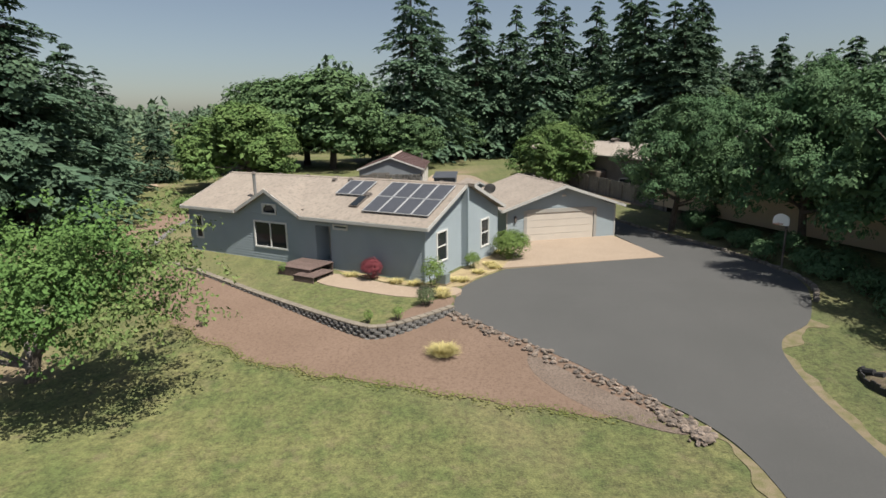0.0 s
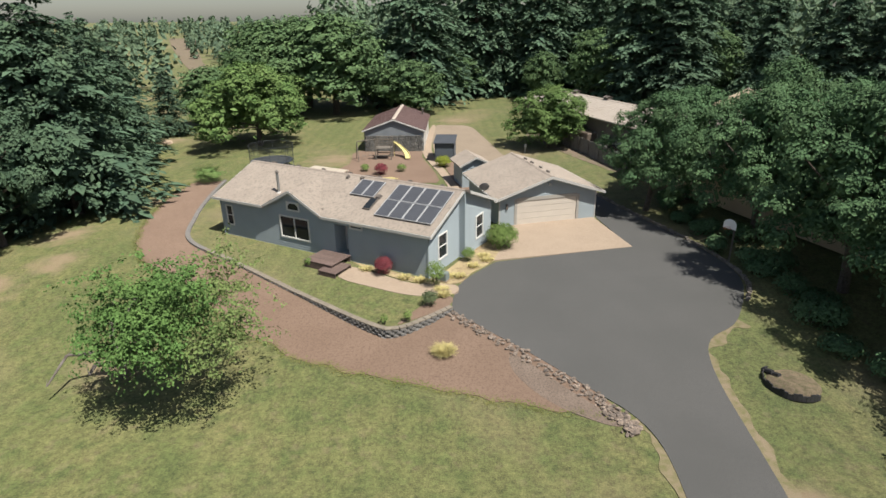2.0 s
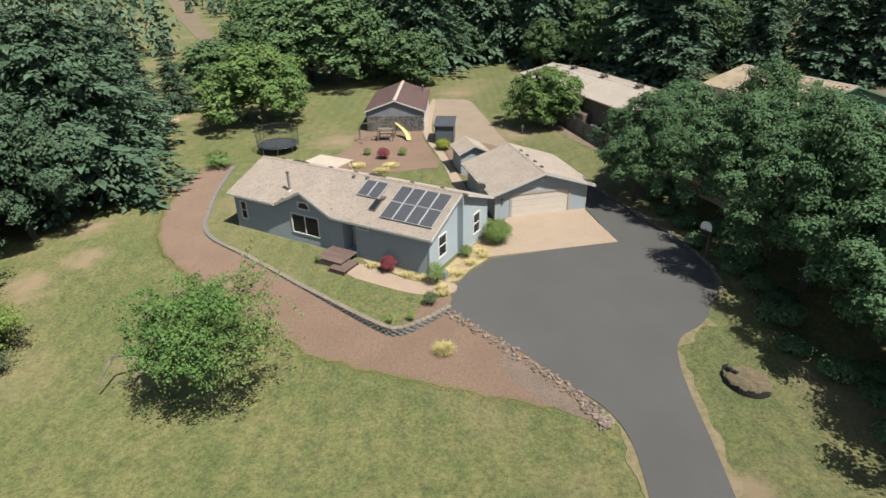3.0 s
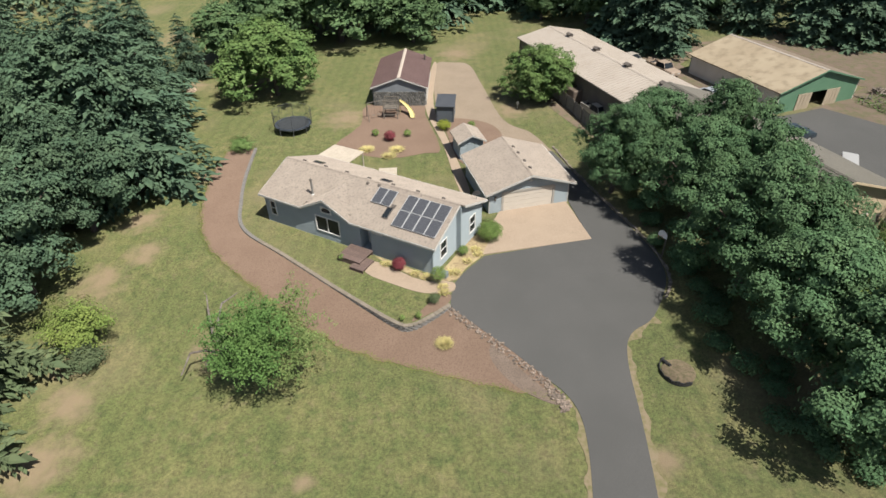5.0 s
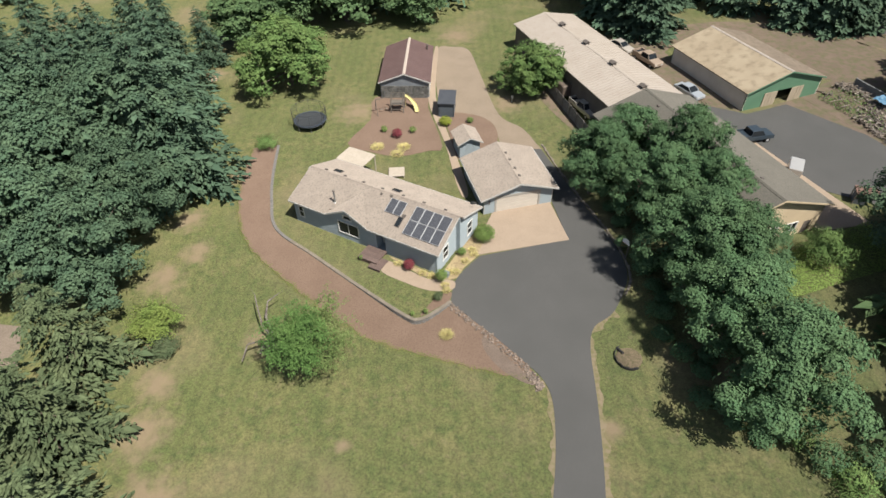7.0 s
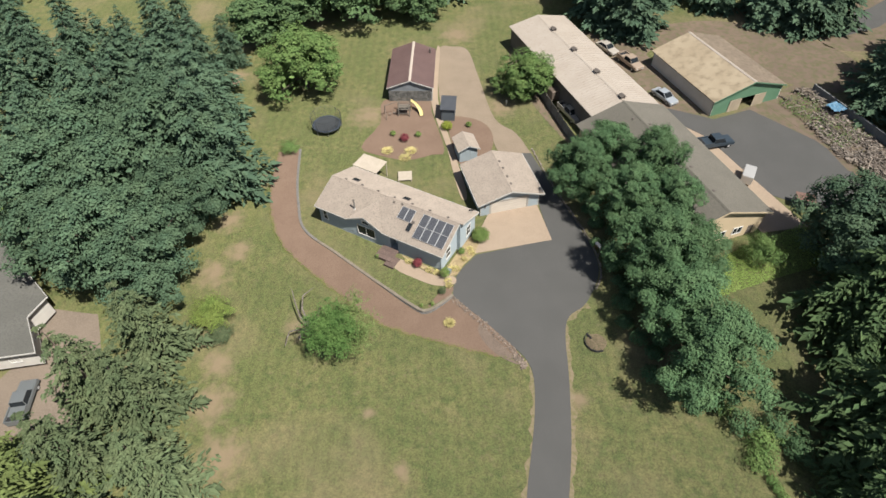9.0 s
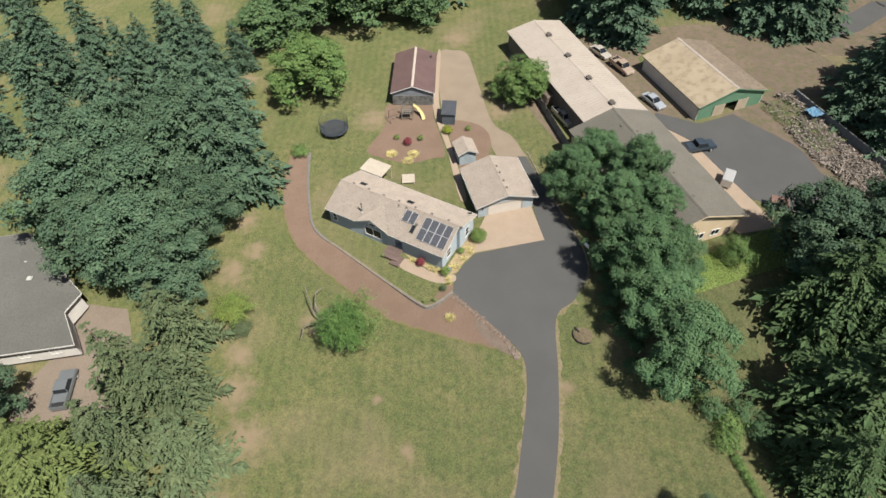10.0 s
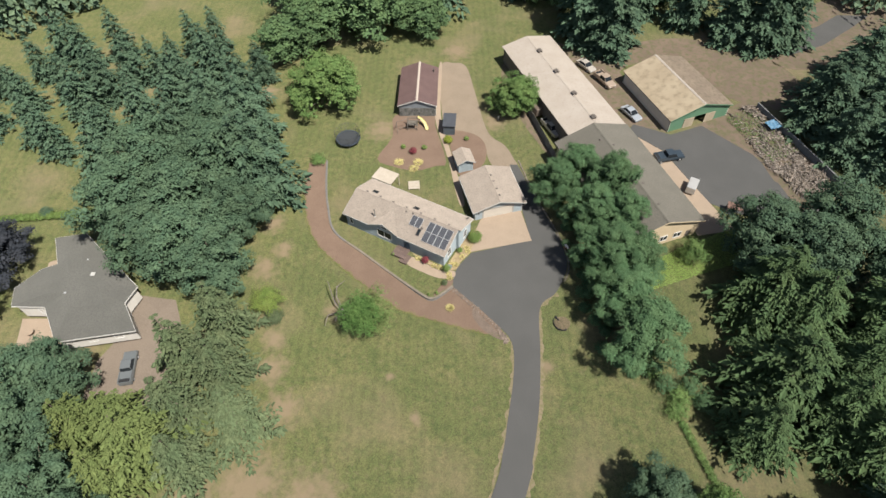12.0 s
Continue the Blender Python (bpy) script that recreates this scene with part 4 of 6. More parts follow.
part("rock", rocks[2], ROCK, border, "large pale flat stone", m=pose(8.15, 16.0, land(8, 16) + 0.16, 5, 0, 20) @ Matrix.Diagonal((0.6, 0.42, 0.34, 1)))
sheet("rock_gravel", curve([(3.6, 21.5), (6.2, 18.6), (7.9, 16.7), (7.0, 16.7), (4.9, 18.1), (3.4, 20.2)], closed=True, steps=4), 0.04, mat("grey_gravel", (0.168, 0.126, 0.098), (0.200, 0.152, 0.120), (0.115, 0.088, 0.070), size=1.2, size2=12, rough=0.95, bump=0.8, bump_size=30), "grey gravel at the end of the mulch")
curb = tagged(new("curb"), "low pale kerb of rubble and concrete beside the drive", kind="structure")
kerb = curve([(12.9, 53.0), (14.2, 47.6), (15.5, 43.1), (17.0, 38.6), (18.6, 33.1), (18.9, 28.6), (17.8, 26.0)], steps=14)
kerbmesh = bmesh.new()
box(kerbmesh, -0.5, 0.5, -0.09, 0.09, -0.12, 0.14)
bmesh.ops.bevel(kerbmesh, geom=kerbmesh.edges[:], offset=0.02, segments=1, affect="EDGES")
KERB = mat("worn_kerb", (0.20, 0.172, 0.14), (0.15, 0.13, 0.108), (0.25, 0.21, 0.17), size=1.5, size2=7, rough=0.95, bump=0.5, bump_size=25, per_object=0.25)
kerbmesh = data_of("kerb_stone", kerbmesh, KERB)
for a, b in zip(kerb, kerb[1:]):
    c, dd = (a + b) / 2, b - a
    part("kerb_stone", kerbmesh, KERB, curb, m=pose(c.x + rng.uniform(-0.07, 0.07), c.y, land(c.x, c.y) + 0.05, rng.uniform(-6, 6), rng.uniform(-4, 4), math.degrees(math.atan2(dd.y, dd.x)) + rng.uniform(-7, 7)) @ Matrix.Diagonal((dd.length * rng.uniform(0.7, 0.97), rng.uniform(0.8, 1.6), rng.uniform(0.6, 1.15), 1)))
verge = mat("dry_verge", (0.235, 0.185, 0.120), (0.205, 0.168, 0.098), (0.150, 0.140, 0.06), size=0.7, size2=3, rough=0.95, bump=0.6, bump_size=20)


def verge_strip(points, width, side):
    """A dry strip of uneven width beside a line."""
    c = curve(points, steps=14)
    out = []
    for i, p in enumerate(c):
        t = (c[min(i + 1, len(c) - 1)] - c[max(i - 1, 0)]).normalized()
        out.append(p + Vector((-t.y, t.x)) * side * width * (0.75 + 1.1 * noise.noise((p.x * 0.9, p.y * 0.9, 3.0))))
    sheet("verge", c + out[::-1], 0.028, verge, "dry straw-coloured verge of the drive", depth=0.1)


verge_strip(DRIVE_E[1:9], 0.6, -1)
verge_strip(DRIVE_W[7:13], 0.5, -1)

# wooden steps before the entrance
DECKW = mat("brown_deck_wood", (0.135, 0.092, 0.078), (0.165, 0.115, 0.098), (0.10, 0.07, 0.06), size=1.2, size2=10, rough=0.75, per_object=0.12)
for label, m, w, dp, h in (("upper wooden step of the entrance deck", HOUSE @ pose(10.35, -1.75, 0.0), 2.4, 2.05, 0.52), ("lower wooden step of the entrance deck", HOUSE @ pose(12.05, -2.35, 0.0), 1.45, 1.75, 0.32)):
    deck = thing("deck_step", m, label, "deck", "entrance deck")
    n = int(dp / 0.145)
    bm = bmesh.new()
    box(bm, 0, w, 0, dp / n - 0.008, h - 0.04, h)
    plank = data_of("plank", bm, DECKW)
    for k in range(n):
        part("plank", plank, DECKW, deck, m=pose(0, k * dp / n, 0))
    for y in (0.03, dp - 0.08):
        bm = bmesh.new()
        box(bm, 0.03, w - 0.03, y, y + 0.045, -0.12, h - 0.042)
        part("joist", bm, DECKW, deck)
    bm = bmesh.new()
    for k in range(int(w / 0.16)):
        for s in (-1, 1):
            prism(bm, [(0.05 + k * 0.16, 0.02, -0.1), (0.075 + k * 0.16, 0.02, -0.1), (0.075 + k * 0.16 + s * 0.14, 0.02, h - 0.05), (0.05 + k * 0.16 + s * 0.14, 0.02, h - 0.05)], (0, 0.008 if s > 0 else -0.008, 0))
    part("lattice", bm, DECKW, deck, "dark lattice skirt")

unit = thing("utility_box", pose(-0.1, 28.75, 0.12, 0, 0, -29), "grey metal utility box beside the house corner", "utility box")
bm = bmesh.new()
box(bm, -0.3, 0.3, -0.25, 0.25, 0.03, 0.55)
bmesh.ops.bevel(bm, geom=bm.edges[:], offset=0.02, segments=2, affect="EDGES")
part("cabinet", bm, mat("grey_green_metal", (0.17, 0.20, 0.19), rough=0.5), unit)
bm = bmesh.new()
box(bm, -0.34, 0.34, -0.29, 0.29, 0.0, 0.04)
part("base", bm, CONCRETE, unit)

# fire pit
pit = thing("fire_pit", ground_at(16.8, 19.2) @ Matrix.Diagonal((1.22, 1.22, 1.3, 1)), "half ring of black edging round soil on the lawn", "fire pit")
bm = bmesh.new()
for k in range(22):
    a0, a1 = radians(120 + k * 8), radians(120 + (k + 1) * 8)
    r = 1.05
    prism(bm, [(r * math.cos(a0), r * math.sin(a0), -0.05), ((r + 0.09) * math.cos(a0), (r + 0.09) * math.sin(a0), -0.05), ((r + 0.07) * math.cos(a0), (r + 0.07) * math.sin(a0), 0.20 + 0.05 * math.sin(k * 1.7)), ((r + 0.02) * math.cos(a0), (r + 0.02) * math.sin(a0), 0.20 + 0.05 * math.sin(k * 1.7))],
          (r * (math.cos(a1) - math.cos(a0)), r * (math.sin(a1) - math.sin(a0)), 0))
part("edging", bm, mat("black_rubber", (0.018, 0.018, 0.02), (0.028, 0.027, 0.027), size=4, rough=0.7), pit)
bm = bmesh.new()
bmesh.ops.create_icosphere(bm, subdivisions=3, radius=1.0)
for v in bm.verts:
    v.co = Vector((v.co.x, v.co.y, max(-0.1, v.co.z * 0.2))) + Vector((0, 0, 0.05 * noise.noise(v.co * 3)))
part("soil", bm, mat("dry_soil", (0.135, 0.102, 0.066), (0.17, 0.13, 0.082), (0.095, 0.085, 0.042), size=1.5, size2=5, rough=0.95, bump=0.8, bump_size=15), pit)
for x, y, r in ((-0.75, 0.85, 0.5), (-0.55, 0.5, 0.35)):
    bm = bmesh.new()
    tube(bm, (x, y, 0.1), (x + 0.3 * r, y - 0.8 * r, 0.22), 0.12, 0.1)
    part("log", bm, bpy.data.materials["black_rubber"], pit, "charred log")

# basketball hoop
hoop = thing("basketball_hoop", ground_at(18.9, 30.9, 122), "basketball hoop with a white backboard beside the drive", "basketball hoop")
bm = bmesh.new()
tube(bm, (0, 0, -0.1), (0, 0, 2.6), 0.06)
tube(bm, (0, 0, 2.6), (0, 0.55, 3.1), 0.05)
part("pole", bm, BRONZE, hoop)
bm = bmesh.new()
pts = [(0.44 * math.cos(radians(a)), 0.6, 2.93 + 0.36 * math.sin(radians(a))) for a in range(0, 181, 20)]
prism(bm, [(-0.44, 0.6, 2.65), (0.44, 0.6, 2.65)] + pts, (0, 0.04, 0))
part("backboard", bm, mat("white_plastic", (0.78, 0.78, 0.76), rough=0.4), hoop)
bm = bmesh.new()
for k in range(16):
    a0, a1 = k * math.pi / 8, (k + 1) * math.pi / 8
    tube(bm, (0.225 * math.cos(a0), 0.9 + 0.225 * math.sin(a0), 2.75), (0.225 * math.cos(a1), 0.9 + 0.225 * math.sin(a1), 2.75), 0.012, n=5)
part("rim", bm, mat("orange_metal", (0.5, 0.12, 0.03), rough=0.5), hoop)

# trampoline
tramp = thing("trampoline", ground_at(-19.2, 58.8), "round black trampoline with net posts on the lawn", "trampoline")
BLACKM = mat("black_mesh", (0.042, 0.046, 0.05), (0.05, 0.054, 0.058), size=2, rough=0.6)
bm = bmesh.new()
tube(bm, (0, 0, 0.86), (0, 0, 0.88), 1.95, n=40)
part("mat", bm, BLACKM, tramp)
bm = bmesh.new()
for k in range(40):
    a0, a1 = k * math.pi / 20, (k + 1) * math.pi / 20
    prism(bm, [(1.96 * math.cos(a0), 1.96 * math.sin(a0), 0.88), (2.3 * math.cos(a0), 2.3 * math.sin(a0), 0.86), (2.3 * math.cos(a1), 2.3 * math.sin(a1), 0.86), (1.96 * math.cos(a1), 1.96 * math.sin(a1), 0.88)], (0, 0, 0.05))
part("pad", bm, mat("dark_blue_vinyl", (0.05, 0.06, 0.075), rough=0.5), tramp)
bm = bmesh.new()
for k in range(40):
    a0, a1 = k * math.pi / 20, (k + 1) * math.pi / 20
    tube(bm, (2.26 * math.cos(a0), 2.26 * math.sin(a0), 0.82), (2.26 * math.cos(a1), 2.26 * math.sin(a1), 0.82), 0.03, n=6)
part("ring", bm, tube_vent, tramp)
for k in range(8):
    a = k * math.pi / 4 + 0.2
    bm = bmesh.new()
    tube(bm, (2.26 * math.cos(a), 2.26 * math.sin(a), -0.05), (2.26 * math.cos(a), 2.26 * math.sin(a), 0.82), 0.03)
    part("leg", bm, tube_vent, tramp)
    bm = bmesh.new()
    tube(bm, (2.33 * math.cos(a), 2.33 * math.sin(a), 0.5), (2.38 * math.cos(a), 2.38 * math.sin(a), 2.7), 0.025)
    part("net_post", bm, BLACKM, tramp)
bm = bmesh.new()
for k in range(64):
    a, b = k * math.pi / 32, (k + 1) * math.pi / 32
    tube(bm, (2.36 * math.cos(a), 2.36 * math.sin(a), 0.95), (2.36 * math.cos(a), 2.36 * math.sin(a), 2.65), 0.008, n=3)
    for j in range(9):
        tube(bm, (2.36 * math.cos(a), 2.36 * math.sin(a), 0.97 + j * 0.21), (2.36 * math.cos(b), 2.36 * math.sin(b), 0.97 + j * 0.21), 0.022 if j == 8 else 0.007, n=3)
part("net", bm, BLACKM, tramp, "black mesh safety net")

# play set with slide
play = thing("play_set", ground_at(-7.0, 62.4, -3), "wooden climbing frame with a swing beam", "play set")
WOODG = mat("weathered_wood", (0.16, 0.14, 0.115), (0.20, 0.175, 0.145), (0.11, 0.095, 0.078), size=1.5, size2=9, rough=0.9)
for x, y in ((-0.9, -0.7), (0.9, -0.7), (-0.9, 0.7), (0.9, 0.7)):
    bm = bmesh.new()
    box(bm, x - 0.06, x + 0.06, y - 0.06, y + 0.06, -0.1, 2.5)
    part("post", bm, WOODG, play)
bm = bmesh.new()
for k in range(11):
    box(bm, -0.9 + k * 0.165, -0.75 + k * 0.165, -0.75, 0.75, 1.3, 1.34)
part("platform", bm, WOODG, play)
for y in (-0.72, 0.72):
    for zz in (0.5, 1.7, 2.0, 2.4):
        bm = bmesh.new()
        box(bm, -0.95, 0.95, y - 0.02, y + 0.02, zz, zz + 0.1)
        part("rail", bm, WOODG, play)
bm = bmesh.new()
tube(bm, (-0.9, 0, 2.3), (-3.0, -1.0, 2.2), 0.05)
tube(bm, (-3.0, -1.0, 2.2), (-3.3, -0.2, 0), 0.045)
tube(bm, (-3.0, -1.0, 2.2), (-2.7, -1.8, 0), 0.045)
part("swing_frame", bm, WOODG, play)
for k in range(2):
    bm = bmesh.new()
    x, y = -1.6 - k * 0.7, -0.33 - k * 0.33
    for dx in (-0.2, 0.2):
        tube(bm, (x + dx, y, 2.25), (x + dx, y, 0.5), 0.008, n=4)
    box(bm, x - 0.22, x + 0.22, y - 0.09, y + 0.09, 0.46, 0.5)
    part("swing", bm, WOODG, play)
slide = thing("slide", ground_at(-5.0, 63.2, -3), "yellow plastic slide curving down from the climbing frame", "slide")
YEL = mat("yellow_plastic", (0.60, 0.52, 0.24), (0.55, 0.475, 0.215), size=1, rough=0.35)
bm = bmesh.new()
prev = None
for k in range(15):
    t = k / 14
    c = Vector((-1.0 + 1.9 * math.sin(t * 1.45), 0.4 - 2.2 * (1 - math.cos(t * 1.45)), 1.5 * (1 - t) ** 1.2 + 0.12))
    side = Vector((math.sin(t * 1.45), math.cos(t * 1.45), 0)) * 0.32
    ring = [bm.verts.new(c + side * a + Vector((0, 0, b))) for a, b in ((-1, 0.18), (-0.9, 0.0), (0.9, 0.0), (1, 0.18))]
    if prev:
        for i in range(3):
            bm.faces.new((prev[i], prev[i + 1], ring[i + 1], ring[i]))
    prev = ring
bmesh.ops.recalc_face_normals(bm, faces=bm.faces)
bmesh.ops.solidify(bm, geom=bm.faces[:], thickness=0.03)
part("chute", bm, YEL, slide)
bm = bmesh.new()
tube(bm, (0.75, -1.3, -0.05), (0.75, -1.3, 0.2), 0.05)
part("support", bm, YEL, slide)
bm = bmesh.new()
tube(bm, (-0.95, 0.4, -0.05), (-0.95, 0.4, 1.5), 0.05)
part("support", bm, YEL, slide)
stump = thing("stump", ground_at(-37.2, 72.5), "low pale stump on a bare spot of the lawn", "stump")
bm = bmesh.new()
tube(bm, (0, 0, -0.1), (0.05, 0, 0.35), 0.75, 0.6, n=14)
for v in bm.verts:
    v.co += Vector((noise.noise(v.co * 2), noise.noise(v.co * 2 + Vector((5, 0, 0))), 0)) * 0.15
part("wood", bm, mat("pale_wood", (0.42, 0.33, 0.24), (0.34, 0.26, 0.19), size=2, rough=0.9), stump)
post = thing("utility_meter", ground_at(9.8, 64.2), "short grey utility post on the gravel edge", "utility post")
bm = bmesh.new()
tube(bm, (0, 0, -0.1), (0, 0, 0.8), 0.06)
part("pipe", bm, tube_vent, post)
bm = bmesh.new()
box(bm, -0.14, 0.14, -0.1, 0.1, 0.7, 1.05)
part("meter_box", bm, tube_vent, post)


# ---- neighbouring yard to the east ----
def frame_of(x, y, dx, dy, z=0.0):
    """Axes with x across a building and y along (dx, dy)."""
    return pose(x, y, z, 0, 0, math.degrees(math.atan2(dy, dx)) - 90)


def barn(name, m, w, l, eave, ridge, wall_m, roof_m, label, category, floor=-1.0, over=0.35, front_holes=(), rib=0.0, gable_m=None, roof_e=None):
    """A gabled building centred on x = 0 with its front gable at y = 0 (which looks to -y) and its length along +y."""
    b = thing(name, m, label, category)
    hw = w / 2
    for mm, holes2, material in ((pose(-hw, 0, floor), front_holes, gable_m or wall_m), (pose(hw, l, floor, 0, 0, 180), (), gable_m or wall_m)):
        siding(b, mm, w, eave - floor - 0.05, holes2, gable=(hw, ridge - floor - 0.15), material=material, boards=False)
    siding(b, pose(hw, 0, floor) @ TURN_Z, l, eave - floor - 0.04, material=wall_m, boards=False)
    siding(b, pose(-hw, l, floor, 0, 0, -90), l, eave - floor - 0.04, material=wall_m, boards=False)
    k = (ridge - eave) / (hw + over)
    for s in (-1, 1):
        e = s * (hw + over)
        bm = bmesh.new()
        prism(bm, [(0, -over, ridge), (e, -over, eave), (e, -over, eave - 0.14), (0, -over, ridge - 0.14)], (0, l + 2 * over, 0))
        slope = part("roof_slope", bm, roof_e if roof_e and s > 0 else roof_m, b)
        if rib:
            bm = bmesh.new()
            prism(bm, [(0, 0, ridge + 0.03), (e, 0, eave + 0.03), (e, 0, eave - 0.01), (0, 0, ridge - 0.01)], (0, 0.05, 0))
            rib_mesh = data_of("rib", bm, roof_m)
            for q in range(int((l + 2 * over) / rib)):
                part("rib", rib_mesh, roof_m, slope, m=pose(0, -over + 0.05 + q * rib, 0))
        bm = bmesh.new()
        prism(bm, [(0, -over - 0.035, ridge), (e, -over - 0.035, eave), (e, -over - 0.035, eave - 0.2), (0, -over - 0.035, ridge - 0.2)], (0, 0.03, 0))
        part("fascia", bm, gable_m or wall_m, b)
    bm = bmesh.new()
    for s in (-1, 1):
        prism(bm, [(0, -over, ridge + 0.05), (s * 0.25, -over, ridge + 0.04 - 0.25 * k), (s * 0.25, -over, ridge - 0.25 * k), (0, -over, ridge)], (0, l + 2 * over, 0))
    part("ridge_cap", bm, PALEROOF if roof_e else roof_m, b)
    return b


DKWALL = mat("dark_barn_wall", (0.12, 0.105, 0.09), (0.15, 0.13, 0.11), size=0.7, rough=0.85)
LONGM = frame_of(27.9, 54.9, -0.338, 0.941)
long_barn = barn("long_barn", LONGM, 10.6, 32.2, 4.2, 5.35, DKWALL, PALEROOF, "long low barn with a pale ribbed metal roof", "barn", floor=0.6, rib=0.6)
for y in (3.9, 11.4, 18.9, 26.4):
    v = thing("roof_ventilator", LONGM @ pose(0.1, y, 5.35), "brown metal ventilator on the barn ridge", "roof vent", "barn ventilators")
    bm = bmesh.new()
    box(bm, -0.32, 0.32, -0.4, 0.4, -0.05, 0.3)
    part("box", bm, BRONZE, v)
    bm = bmesh.new()
    for s in (-1, 1):
        prism(bm, [(0, -0.5, 0.5), (s * 0.45, -0.5, 0.32), (s * 0.45, -0.5, 0.28), (0, -0.5, 0.46)], (0, 1.0, 0))
    part("hood", bm, BRONZE, v)
BRM = frame_of(33.4, 32.2, -0.315, 0.949)
brown = barn("brown_roofed_building", BRM, 13.6, 23.6, 4.75, 7.1, CREAM, GREYBROWN, "cream building with a wide brown shingle roof", "building", floor=0.5, over=0.5,
             front_holes=[(6.9, 8.2, 1.3, 2.4), (9.4, 10.7, 1.3, 2.4), (11.7, 12.7, -1, 2.15)])
for x in (0.1, 2.6):
    window(brown, pose(x, -0.02, 1.8), 1.3, 1.1, bars=(0.5,))
bm = bmesh.new()
box(bm, 4.92, 5.88, 0.03, 0.08, 0.5, 2.65)
part("door", bm, BRONZE, brown, "brown entrance door")
for x, y in ((0.5, 3.5), (0.6, 8.3), (0.55, 13.2), (0.6, 18.0), (-0.8, 20)):
    roof_vent(BRM @ pose(x, y, 7.1 - abs(x) * 0.32), 0.2, "small dark vent on the brown roof")
GRM = frame_of(47.7, 61.4, -0.341, 0.94)
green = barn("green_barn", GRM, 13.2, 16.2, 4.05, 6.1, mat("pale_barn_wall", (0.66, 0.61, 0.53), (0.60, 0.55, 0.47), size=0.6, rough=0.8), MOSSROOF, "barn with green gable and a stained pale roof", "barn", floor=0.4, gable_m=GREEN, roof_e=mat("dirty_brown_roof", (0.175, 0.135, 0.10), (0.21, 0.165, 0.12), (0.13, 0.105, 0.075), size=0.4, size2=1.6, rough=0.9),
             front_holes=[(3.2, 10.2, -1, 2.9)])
for x, w in ((-3.4, 2.2), (1.3, 2.2)):
    bm = bmesh.new()
    box(bm, x, x + w, -0.09, -0.03, 0.45, 3.3)
    for q in range(1, 4):
        box(bm, x + q * w / 4 - 0.03, x + q * w / 4 + 0.03, -0.12, -0.09, 0.45, 3.3)
    part("sliding_door", bm, mat("tan_door", (0.40, 0.33, 0.24), (0.35, 0.29, 0.21), size=0.8, rough=0.8), green, "tan sliding barn door")
bm = bmesh.new()
box(bm, -6.3, 6.3, 0.2, 15.8, 0.3, 0.42)
part("floor", bm, DARK, green)
sheet("yard_asphalt", [Vector(p) for p in ((34.2, 59.5), (35.6, 61.5), (42, 58.4), (48.5, 60.8), (56.3, 52), (57.2, 46), (63, 41.5), (67, 39), (58, 35), (48.5, 38.6), (44.5, 41), (39.6, 54))], 0.03, ASPHALT, "dark asphalt yard between the barns")
sheet("yard_walk", [Vector(p) for p in ((34.2, 59.4), (39.5, 54), (44.5, 41), (46.8, 35), (40.5, 34), (33.6, 56.5))], 0.05, CONCRETE, "pale concrete strip along the building")
DIRT = mat("bare_dirt", (0.178, 0.130, 0.095), (0.142, 0.106, 0.076), (0.118, 0.110, 0.055), size=0.25, size2=1.2, rough=0.95, bump=0.5, bump_size=12)
sheet("barn_dirt", curve([(24, 90), (31, 84), (40, 88), (52, 90), (66, 84), (72, 74), (66, 65), (56, 69), (46, 80), (36, 78), (42, 59.5), (35, 61), (32.5, 58)], closed=True, steps=3), 0.02, DIRT, "bare brown dirt round the barns")
sheet("fence_dirt", curve([(12.5, 84), (16, 70), (18.5, 58), (23, 50), (21.5, 49), (16, 60), (11.5, 74)], closed=True, steps=3), 0.02, DIRT, "bare dirt along the long barn")

# rubble heap with its wall
rng = random.Random(9)
RUB = mat("demolition_debris", (0.205, 0.165, 0.128), (0.12, 0.097, 0.08), (0.30, 0.26, 0.22), size=0.5, size2=2, rough=0.9, per_island=0.6)
vs, fs = [], []
poly = [Vector(p) for p in ((52, 62), (59.5, 66.5), (67.2, 43.5), (59, 40.5), (57.2, 50))]
cen = sum(poly, Vector((0, 0))) / 5


def inside(p):
    return all((b - a).cross(p - a) < 0 for a, b in zip(poly, poly[1:] + poly[:1]))


while len(fs) < 6 * 1900:
    p = Vector((rng.uniform(51, 68), rng.uniform(40, 67)))
    if not inside(p):
        continue
    if noise.noise((p.x * 0.22, p.y * 0.22, 6)) > 0.12 and p.y > 50 and rng.random() < 0.9:
        continue
    h = 0.9 * (0.5 + 0.5 * noise.noise((p.x * 0.3, p.y * 0.3, 1))) * min(1.0, 0.25 + (p - cen).length * 0.08)
    plank = rng.random() < 0.55
    dims = (rng.uniform(0.5, 2.2), rng.uniform(0.06, 0.18), rng.uniform(0.03, 0.08)) if plank else (rng.uniform(0.12, 0.5), rng.uniform(0.1, 0.45), rng.uniform(0.06, 0.25))
    m = pose(p.x, p.y, land(p.x, p.y) + h * rng.random() + 0.1, rng.uniform(-30, 30), rng.uniform(-25, 25), rng.uniform(0, 360))
    i = len(vs)
    vs += [tuple(m @ Vector((x * dims[0] / 2, y * dims[1] / 2, z * dims[2] / 2))) for z in (-1, 1) for x, y in ((-1, -1), (1, -1), (1, 1), (-1, 1))]
    fs += [tuple(i + q for q in f) for f in ((3, 2, 1, 0), (4, 5, 6, 7), (0, 1, 5, 4), (1, 2, 6, 5), (2, 3, 7, 6), (3, 0, 4, 7))]
me = bpy.data.meshes.new("rubble")
me.from_pydata(vs, [], fs)
me.materials.append(RUB)
